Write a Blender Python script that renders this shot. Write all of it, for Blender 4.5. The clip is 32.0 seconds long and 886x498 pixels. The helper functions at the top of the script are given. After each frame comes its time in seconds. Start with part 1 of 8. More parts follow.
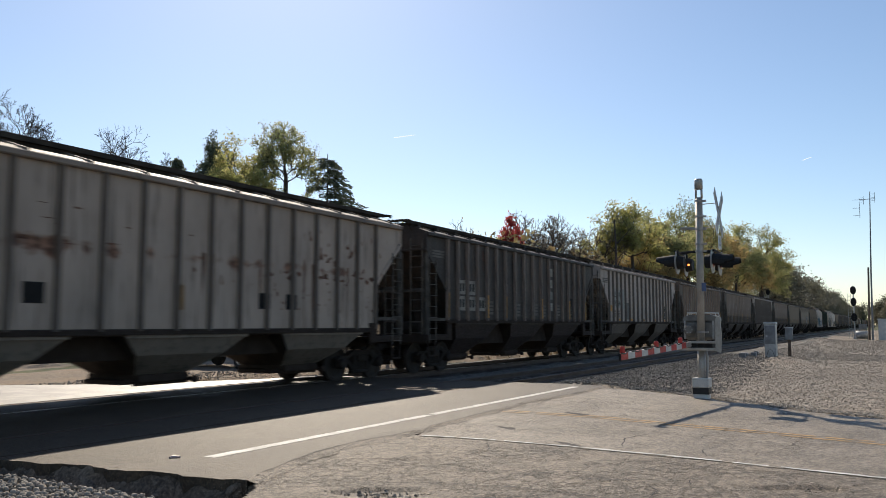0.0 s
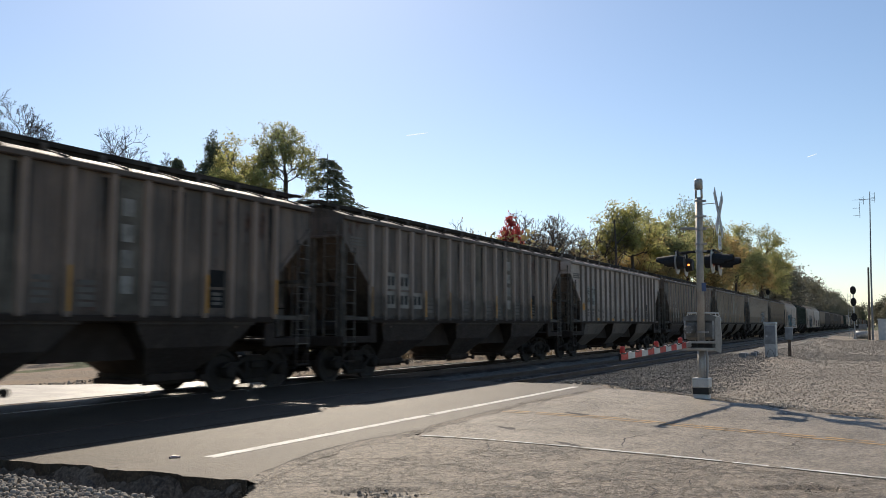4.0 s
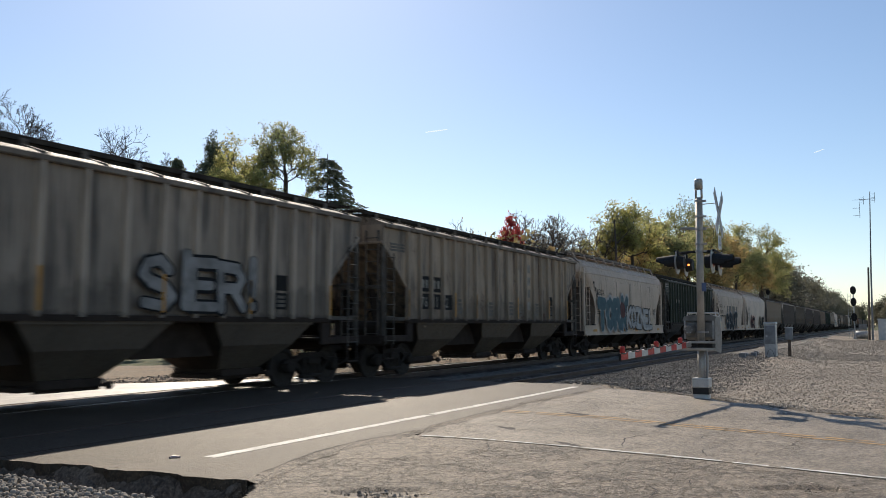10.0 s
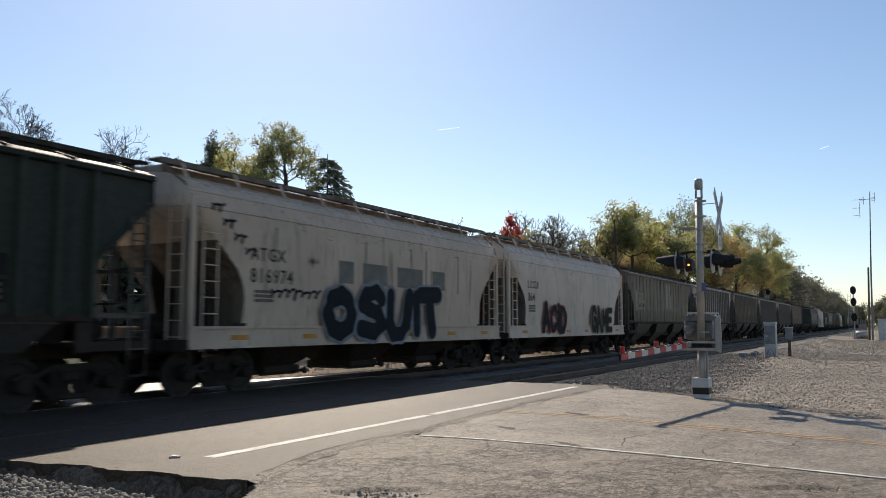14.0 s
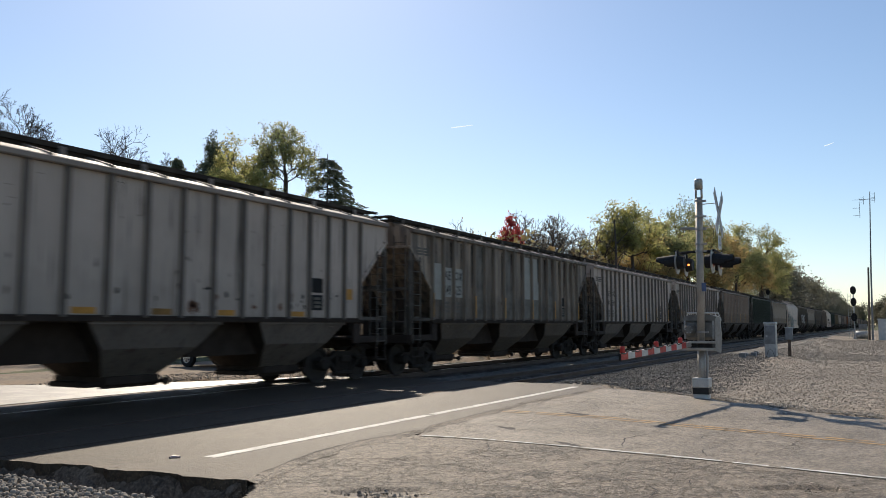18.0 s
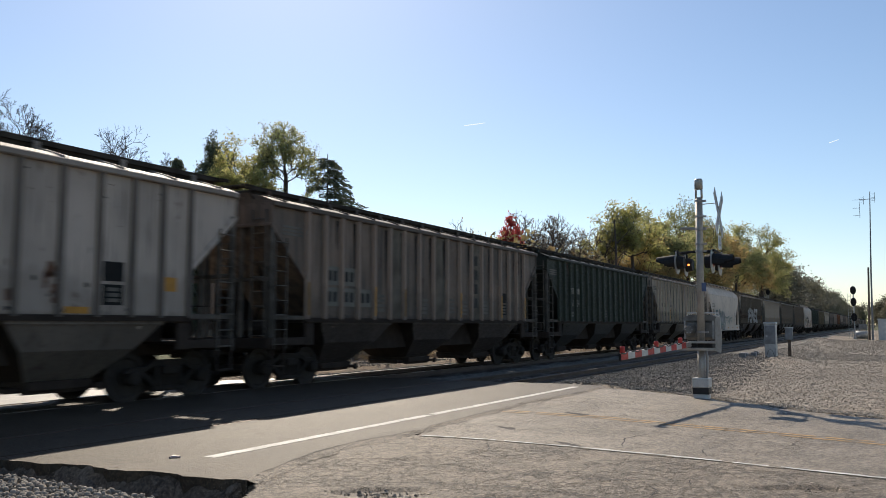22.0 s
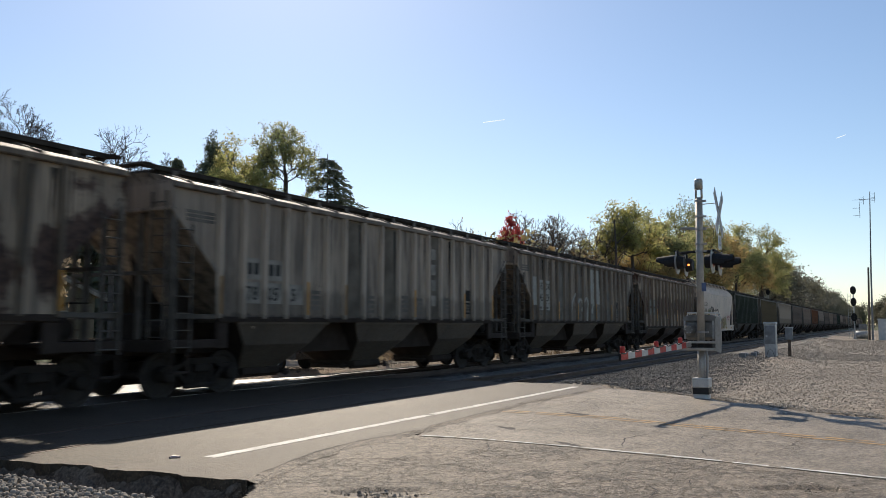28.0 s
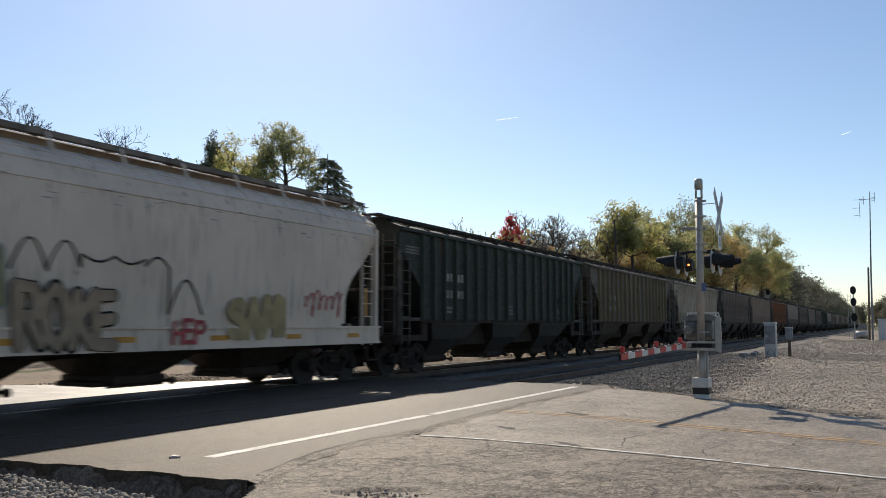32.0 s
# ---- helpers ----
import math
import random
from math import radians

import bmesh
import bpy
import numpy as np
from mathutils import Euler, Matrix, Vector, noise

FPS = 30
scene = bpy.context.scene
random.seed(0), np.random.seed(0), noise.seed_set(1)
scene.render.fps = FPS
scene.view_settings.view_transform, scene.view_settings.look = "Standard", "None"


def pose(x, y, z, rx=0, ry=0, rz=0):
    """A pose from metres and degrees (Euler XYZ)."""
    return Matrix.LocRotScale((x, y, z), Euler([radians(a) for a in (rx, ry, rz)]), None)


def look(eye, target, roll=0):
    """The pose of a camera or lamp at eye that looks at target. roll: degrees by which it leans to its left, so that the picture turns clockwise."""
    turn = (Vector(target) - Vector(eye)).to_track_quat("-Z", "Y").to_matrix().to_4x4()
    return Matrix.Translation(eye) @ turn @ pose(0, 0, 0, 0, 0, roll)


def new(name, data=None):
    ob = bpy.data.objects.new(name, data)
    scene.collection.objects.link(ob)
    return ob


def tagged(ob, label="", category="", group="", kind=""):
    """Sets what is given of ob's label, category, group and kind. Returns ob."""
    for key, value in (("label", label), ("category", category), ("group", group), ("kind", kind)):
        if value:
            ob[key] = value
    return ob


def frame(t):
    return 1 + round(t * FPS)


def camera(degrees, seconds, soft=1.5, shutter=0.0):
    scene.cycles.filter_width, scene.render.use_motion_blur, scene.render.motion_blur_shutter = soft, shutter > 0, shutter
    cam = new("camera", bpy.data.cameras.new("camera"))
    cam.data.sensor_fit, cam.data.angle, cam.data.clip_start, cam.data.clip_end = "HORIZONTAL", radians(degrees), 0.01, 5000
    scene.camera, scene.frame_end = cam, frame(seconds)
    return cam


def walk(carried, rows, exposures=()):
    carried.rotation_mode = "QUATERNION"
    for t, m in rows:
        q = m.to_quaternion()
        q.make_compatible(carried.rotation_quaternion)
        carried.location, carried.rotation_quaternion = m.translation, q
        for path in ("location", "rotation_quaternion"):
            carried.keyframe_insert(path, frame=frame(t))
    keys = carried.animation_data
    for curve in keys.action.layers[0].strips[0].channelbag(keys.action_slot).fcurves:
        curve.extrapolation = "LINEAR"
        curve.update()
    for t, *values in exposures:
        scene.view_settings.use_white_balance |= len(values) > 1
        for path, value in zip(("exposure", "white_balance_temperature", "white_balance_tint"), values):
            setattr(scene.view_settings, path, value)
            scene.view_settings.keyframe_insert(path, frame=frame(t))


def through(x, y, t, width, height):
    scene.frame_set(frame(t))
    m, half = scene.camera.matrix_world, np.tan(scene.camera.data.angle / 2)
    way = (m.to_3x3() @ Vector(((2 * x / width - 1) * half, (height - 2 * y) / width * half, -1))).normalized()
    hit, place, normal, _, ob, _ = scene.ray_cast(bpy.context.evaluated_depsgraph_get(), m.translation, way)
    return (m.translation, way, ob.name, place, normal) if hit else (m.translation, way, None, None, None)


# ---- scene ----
# World: X runs along the tracks away from the camera, Y across them, Z up; the rail heads lie at z = 0.
CLIP = 32.0
EYE = Vector((0.0, 0.0, 1.504))
TURN, TILT = radians(28.63), radians(5.33)
AHEAD = Vector((math.cos(TURN) * math.cos(TILT), math.sin(TURN) * math.cos(TILT), math.sin(TILT)))
cam = camera(57.29, CLIP, soft=0.65, shutter=0.3)
still = look(EYE, EYE + AHEAD)
walk(cam, [(0.0, still), (CLIP, still)], exposures=[(0.0, 0.1), (CLIP, 0.1)])

# ---- daylight: clear autumn sky, sun beyond the train ----
SUN = Vector((1.007, 0.848, 1.0)).normalized()
world = bpy.data.worlds.new("sky")
scene.world = world
world.use_nodes = True
wt = world.node_tree
wt.nodes.clear()
sky = wt.nodes.new("ShaderNodeTexSky")
sky.sky_type = "NISHITA"
sky.sun_disc = False
sky.sun_elevation = math.asin(SUN.z)
sky.sun_rotation = math.atan2(SUN.x, SUN.y)
sky.altitude = 200.0
sky.air_density, sky.dust_density, sky.ozone_density = 1.0, 0.38, 2.4
bg = wt.nodes.new("ShaderNodeBackground")
bg.inputs["Strength"].default_value = 0.113
out = wt.nodes.new("ShaderNodeOutputWorld")
wt.links.new(sky.outputs[0], bg.inputs[0])
wt.links.new(bg.outputs[0], out.inputs[0])
sun_data = bpy.data.lights.new("sun", "SUN")
sun_data.energy, sun_data.angle, sun_data.color = 4.6, radians(0.55), (1.0, 0.88, 0.72)
sun_lamp = new("sun", sun_data)
sun_lamp.matrix_world = look((0, 0, 60), Vector((0, 0, 60)) - SUN)

# ---- plan ----
TRACK_FAR = 13.98            # centre line of the train's track
TRACK_NEAR = TRACK_FAR - 4.33
GAUGE_HALF = 0.755           # centre of a rail head

# ---- materials ----
MATS = {}


class Nodes:
    """A short way to write node trees."""

    def __init__(self, name):
        self.mat = bpy.data.materials.new(name)
        self.mat.use_nodes = True
        self.t = self.mat.node_tree
        self.t.nodes.clear()
        self.out = self.t.nodes.new("ShaderNodeOutputMaterial")
        self.bsdf = self.t.nodes.new("ShaderNodeBsdfPrincipled")
        self.t.links.new(self.bsdf.outputs[0], self.out.inputs[0])

    def link(self, a, b):
        self.t.links.new(a, b)

    def set(self, key, value):
        sock = self.bsdf.inputs[key]
        if isinstance(value, bpy.types.NodeSocket):
            self.link(value, sock)
        else:
            sock.default_value = (*value, 1.0) if isinstance(value, tuple) and len(value) == 3 else value

    def coords(self, kind="Object", scale=(1, 1, 1), offset=(0, 0, 0)):
        c = self.t.nodes.new("ShaderNodeTexCoord")
        m = self.t.nodes.new("ShaderNodeMapping")
        m.inputs["Scale"].default_value = scale
        m.inputs["Location"].default_value = offset
        self.link(c.outputs[kind], m.inputs[0])
        return m.outputs[0]

    def place(self, scale=(1, 1, 1), offset=(0, 0, 0)):
        g = self.t.nodes.new("ShaderNodeNewGeometry")
        m = self.t.nodes.new("ShaderNodeMapping")
        m.inputs["Scale"].default_value = scale
        m.inputs["Location"].default_value = offset
        self.link(g.outputs["Position"], m.inputs[0])
        return m.outputs[0]

    def noise(self, vec, scale, detail=4.0, rough=0.55, distort=0.0):
        n = self.t.nodes.new("ShaderNodeTexNoise")
        n.inputs["Scale"].default_value = scale
        n.inputs["Detail"].default_value = detail
        n.inputs["Roughness"].default_value = rough
        n.inputs["Distortion"].default_value = distort
        self.link(vec, n.inputs["Vector"])
        return n.outputs[0]

    def voronoi(self, vec, scale, feature="F1", out=0):
        n = self.t.nodes.new("ShaderNodeTexVoronoi")
        n.feature = feature
        n.inputs["Scale"].default_value = scale
        self.link(vec, n.inputs["Vector"])
        return n.outputs[out]

    def ramp(self, fac, lo, hi, a=0.0, b=1.0):
        n = self.t.nodes.new("ShaderNodeMapRange")
        n.interpolation_type = "SMOOTHSTEP"
        n.inputs["From Min"].default_value, n.inputs["From Max"].default_value = lo, hi
        n.inputs["To Min"].default_value, n.inputs["To Max"].default_value = a, b
        self.link(fac, n.inputs["Value"])
        return n.outputs[0]

    def math(self, op, a, b):
        n = self.t.nodes.new("ShaderNodeMath")
        n.operation = op
        for v, s in ((a, n.inputs[0]), (b, n.inputs[1])):
            if isinstance(v, bpy.types.NodeSocket):
                self.link(v, s)
            else:
                s.default_value = v
        return n.outputs[0]

    def mix(self, fac, a, b):
        n = self.t.nodes.new("ShaderNodeMix")
        n.data_type = "RGBA"
        for v, s in ((fac, n.inputs[0]), (a, n.inputs[6]), (b, n.inputs[7])):
            if isinstance(v, bpy.types.NodeSocket):
                self.link(v, s)
            else:
                s.default_value = (*v, 1.0) if isinstance(v, tuple) else v
        return n.outputs[2]

    def random(self):
        return self.t.nodes.new("ShaderNodeObjectInfo").outputs["Random"]

    def island(self):
        return self.t.nodes.new("ShaderNodeNewGeometry").outputs["Random Per Island"]

    def bump(self, height, strength=0.3, dist=0.02):
        n = self.t.nodes.new("ShaderNodeBump")
        n.inputs["Strength"].default_value, n.inputs["Distance"].default_value = strength, dist
        self.link(height, n.inputs["Height"])
        self.link(n.outputs[0], self.bsdf.inputs["Normal"])


def shade(c, k):
    return tuple(min(1.0, v * k) for v in c)


def plain(name, col, rough=0.6, metal=0.0, var=0.25, scale=3.0, bump=0.15, fine=40.0, spec=0.4):
    """A surface of one colour with grain at two scales."""
    if name in MATS:
        return MATS[name]
    n = Nodes(name)
    v = n.coords()
    big, small = n.noise(v, scale), n.noise(v, fine, 3.0)
    c = n.mix(n.ramp(big, 0.3, 0.7), shade(col, 1 - var), shade(col, 1 + var * 0.6))
    c = n.mix(n.ramp(small, 0.45, 0.75, 0, 0.35), c, shade(col, 0.6))
    n.set("Base Color", c)
    n.set("Roughness", n.ramp(small, 0.3, 0.7, max(rough - 0.12, 0.05), min(rough + 0.12, 1)))
    n.set("Metallic", metal)
    n.set("Specular IOR Level", spec)
    if bump:
        n.bump(small, bump, 0.01)
    MATS[name] = n.mat
    return n.mat


def paint(name, col, rust=0.2, streak=0.35, dirt=(0.075, 0.062, 0.05), rusty=(0.075, 0.036, 0.022), seed=0.0, stain=0.3, panel=0.45, fading=1.0, band=None, splash=0.0):
    """Weathered car paint: faded patches, run-down dirt, rust blooms and scale; a rusty band (height, half width, strength) and flung-up grime."""
    if name in MATS:
        return MATS[name]
    n = Nodes(name)
    o = (seed * 7.3, seed * 3.1, seed * 1.7)
    v = n.coords(offset=o)
    run = n.coords(scale=(2.6, 2.6, 0.22), offset=o)
    fine_run = n.coords(scale=(9, 9, 0.5), offset=o)
    fade = n.noise(v, 0.55, 3.0)
    c = n.mix(n.ramp(fade, 0.3, 0.7), shade(col, 1 - 0.26 * fading), shade(col, 1 + 0.16 * fading))
    sep = n.t.nodes.new("ShaderNodeSeparateXYZ")
    n.link(n.coords(), sep.inputs[0])
    wn = n.t.nodes.new("ShaderNodeTexWhiteNoise")
    wn.noise_dimensions = "1D"
    n.link(n.math("FLOOR", n.math("MULTIPLY", n.math("ADD", sep.outputs[0], 6.65 + 40.0 * (seed + 1)), 0.985), 0.0), wn.inputs["W"])
    c = n.mix(n.ramp(wn.outputs[0], 0.0, 1.0, 0.0, panel), c, shade(col, 0.55))
    sheet = n.noise(n.coords(scale=(0.95, 0.2, 0.35), offset=o), 1.0, 2.0)
    c = n.mix(n.ramp(sheet, 0.5, 0.72, 0, stain), c, shade(dirt, 1.6))
    s1 = n.ramp(n.noise(run, 1.6, 5.0, 0.6), 0.6 - 0.3 * streak, 0.78 - 0.24 * streak, 0, 0.85)
    c = n.mix(s1, c, shade(dirt, 1.15))
    s2 = n.ramp(n.noise(fine_run, 1.5, 4.0, 0.6), 0.56 - 0.15 * streak, 0.72, 0, 0.6)
    c = n.mix(s2, c, dirt)
    blot = n.noise(v, 0.9, 9.0, 0.68, 0.4)
    where = n.noise(run, 0.8, 4.0, 0.55)
    r = n.math("ADD", n.math("MULTIPLY", blot, 0.62), n.math("MULTIPLY", where, 0.38))
    if band:
        mid, half, power = band
        h = sep.outputs[2]
        lift = n.math("MULTIPLY", n.ramp(h, mid - half, mid), n.ramp(h, mid, mid + half, 1, 0))
        r = n.math("ADD", r, n.math("MULTIPLY", lift, power))
    rmask = n.ramp(r, 0.63 - 0.3 * rust, 0.7 - 0.3 * rust)
    if splash:
        edge = n.math("ADD", sep.outputs[2], n.math("MULTIPLY", n.math("SUBTRACT", n.noise(n.coords(scale=(1.6, 1, 0.6), offset=o), 1.4, 6.0, 0.65), 0.5), 1.9))
        c = n.mix(n.ramp(edge, 2.15, 2.5, splash, 0), c, shade(dirt, 0.9))
        scale = n.math("ADD", sep.outputs[2], n.math("MULTIPLY", n.math("SUBTRACT", n.noise(v, 5.0, 6.0, 0.7), 0.5), 0.5))
        c = n.mix(n.ramp(scale, 1.66, 1.76, splash * 1.1, 0), c, shade(dirt, 0.35))
    rc = n.mix(n.ramp(n.noise(v, 9.0, 5.0), 0.35, 0.65), shade(rusty, 0.55), shade(rusty, 1.5))
    c = n.mix(rmask, c, rc)
    n.set("Base Color", c)
    n.set("Roughness", n.ramp(n.noise(v, 14.0), 0.3, 0.7, 0.5, 0.8))
    n.set("Specular IOR Level", 0.3)
    n.bump(n.math("ADD", n.math("MULTIPLY", n.noise(v, 1.3, 2.0), 1.0), n.math("MULTIPLY", n.noise(v, 30.0, 3.0), 0.12)), 0.25, 0.03)
    MATS[name] = n.mat
    return n.mat


def asphalt(name, col, spots=0.3, stains=0.5, bumps=0.5, cracks=0.0, gloss=0.78, spec=0.35):
    n = Nodes(name)
    v = n.place()
    grain = n.noise(v, 34.0, 7.0, 0.82)
    mid = n.noise(v, 1.1, 7.0, 0.62)
    wide = n.noise(v, 0.23, 3.0)
    c = n.mix(n.ramp(mid, 0.34, 0.66), shade(col, 0.68), shade(col, 1.24))
    c = n.mix(n.ramp(wide, 0.4, 0.65, 0, 0.4), c, shade(col, 0.72))
    c = n.mix(n.ramp(grain, 0.53, 0.62, 0, spots), c, shade(col, 2.3))
    c = n.mix(n.ramp(grain, 0.48, 0.39, 0, 0.85), c, shade(col, 0.3))
    speck = n.noise(n.place(offset=(7, 2, 0)), 17.0, 6.0, 0.85)
    c = n.mix(n.ramp(speck, 0.52, 0.58, 0, spots * 0.75), c, shade(col, 1.7))
    c = n.mix(n.ramp(speck, 0.48, 0.41, 0, 0.75), c, shade(col, 0.5))
    drag = n.noise(n.place(scale=(0.5, 3.0, 1), offset=(3, 1, 0)), 1.3, 6.0, 0.65)
    c = n.mix(n.ramp(drag, 0.55, 0.72, 0, stains), c, shade(col, 0.5))
    h = n.math("ADD", n.math("MULTIPLY", grain, 0.5), n.math("MULTIPLY", n.noise(v, 22.0, 5.0, 0.65), 0.8))
    if cracks:
        where = n.ramp(n.noise(v, 0.45, 3.0), 0.42, 0.6)
        m = None
        for k, (sc, wd) in enumerate(((0.55, 0.006), (1.7, 0.012), (4.2, 0.02))):
            f = n.noise(n.place(offset=(11.0 * k, 5.0, 0)), sc, 9.0, 0.62, 0.3)
            line = n.ramp(n.math("ABSOLUTE", n.math("SUBTRACT", f, 0.5), 0.0), wd * 0.35, wd, 1, 0)
            if k:
                line = n.math("MULTIPLY", line, where)
            m = line if m is None else n.math("MAXIMUM", m, line)
        pits = n.ramp(n.noise(n.place(scale=(1, 0.6, 1)), 7.0, 9.0, 0.72), 0.6, 0.68)
        m = n.math("MAXIMUM", m, n.math("MULTIPLY", pits, 0.6))
        m = n.math("MULTIPLY", m, cracks)
        c = n.mix(m, c, shade(col, 0.25))
        h = n.math("SUBTRACT", h, n.math("MULTIPLY", m, 1.2))
    n.set("Base Color", c)
    n.set("Roughness", n.ramp(grain, 0.3, 0.7, gloss - 0.15, gloss + 0.12))
    n.set("Specular IOR Level", spec)
    n.bump(h, bumps, 0.02)
    MATS[name] = n.mat
    return n.mat


def gravel(name, pale, dark, size=26.0, dirt=(0.21, 0.17, 0.13), dirtiness=0.4, bumps=0.9):
    """Crushed stone seen as a surface: cells of several greys over dust."""
    n = Nodes(name)
    v = n.place()
    cell = n.t.nodes.new("ShaderNodeTexVoronoi")
    cell.inputs["Scale"].default_value = size
    n.link(v, cell.inputs["Vector"])
    cell2 = n.t.nodes.new("ShaderNodeTexVoronoi")
    cell2.inputs["Scale"].default_value = size * 0.45
    n.link(v, cell2.inputs["Vector"])
    sep = n.t.nodes.new("ShaderNodeSeparateColor")
    n.link(cell.outputs["Color"], sep.inputs[0])
    sep2 = n.t.nodes.new("ShaderNodeSeparateColor")
    n.link(cell2.outputs["Color"], sep2.inputs[0])
    c = n.mix(n.math("MULTIPLY", n.math("ADD", sep.outputs[0], sep2.outputs[1]), 0.5), dark, pale)
    patch = n.noise(v, 0.45, 6.0, 0.6)
    c = n.mix(n.ramp(patch, 0.5 - 0.2 * dirtiness, 0.72, 0, dirtiness), c, dirt)
    c = n.mix(n.ramp(n.noise(v, 0.12, 3.0), 0.42, 0.62, 0, 0.35), c, shade(dark, 0.9))
    n.set("Base Color", c)
    n.set("Roughness", 0.9)
    h = n.math("ADD", n.ramp(cell.outputs["Distance"], 0.0, 0.6, 1, 0), n.ramp(cell2.outputs["Distance"], 0.0, 0.7, 1.3, 0))
    n.bump(h, bumps, 0.04)
    MATS[name] = n.mat
    return n.mat


def stone_mat(name, cols):
    """Loose stones: each its own grey."""
    n = Nodes(name)
    v = n.place()
    c = n.mix(n.island(), cols[0], cols[1])
    c = n.mix(n.ramp(n.noise(v, 30.0, 4.0), 0.45, 0.7, 0, 0.6), c, cols[2])
    n.set("Base Color", c)
    n.set("Roughness", 0.85)
    n.bump(n.noise(v, 60.0, 4.0), 0.4, 0.01)
    MATS[name] = n.mat
    return n.mat


def leaf_mat(name, cols, through=0.35):
    """Leaves: each its own hue between three; light comes through them."""
    n = Nodes(name)
    r = n.island()
    c = n.mix(n.ramp(r, 0.0, 0.5), cols[0], cols[1])
    c = n.mix(n.ramp(r, 0.5, 1.0), c, cols[2])
    c = n.mix(n.ramp(n.noise(n.place(), 0.35, 3.0), 0.35, 0.7, 0, 0.5), c, shade(cols[1], 0.6))
    n.set("Base Color", c)
    n.set("Roughness", 0.6)
    n.set("Specular IOR Level", 0.25)
    tr = n.t.nodes.new("ShaderNodeBsdfTranslucent")
    n.link(c, tr.inputs[0])
    mx = n.t.nodes.new("ShaderNodeMixShader")
    mx.inputs[0].default_value = through
    n.link(n.bsdf.outputs[0], mx.inputs[1])
    n.link(tr.outputs[0], mx.inputs[2])
    n.link(mx.outputs[0], n.out.inputs[0])
    MATS[name] = n.mat
    return n.mat


def glow(name, col, power):
    n = Nodes(name)
    n.set("Base Color", col)
    n.set("Emission Color", col)
    n.set("Emission Strength", power)
    MATS[name] = n.mat
    return n.mat

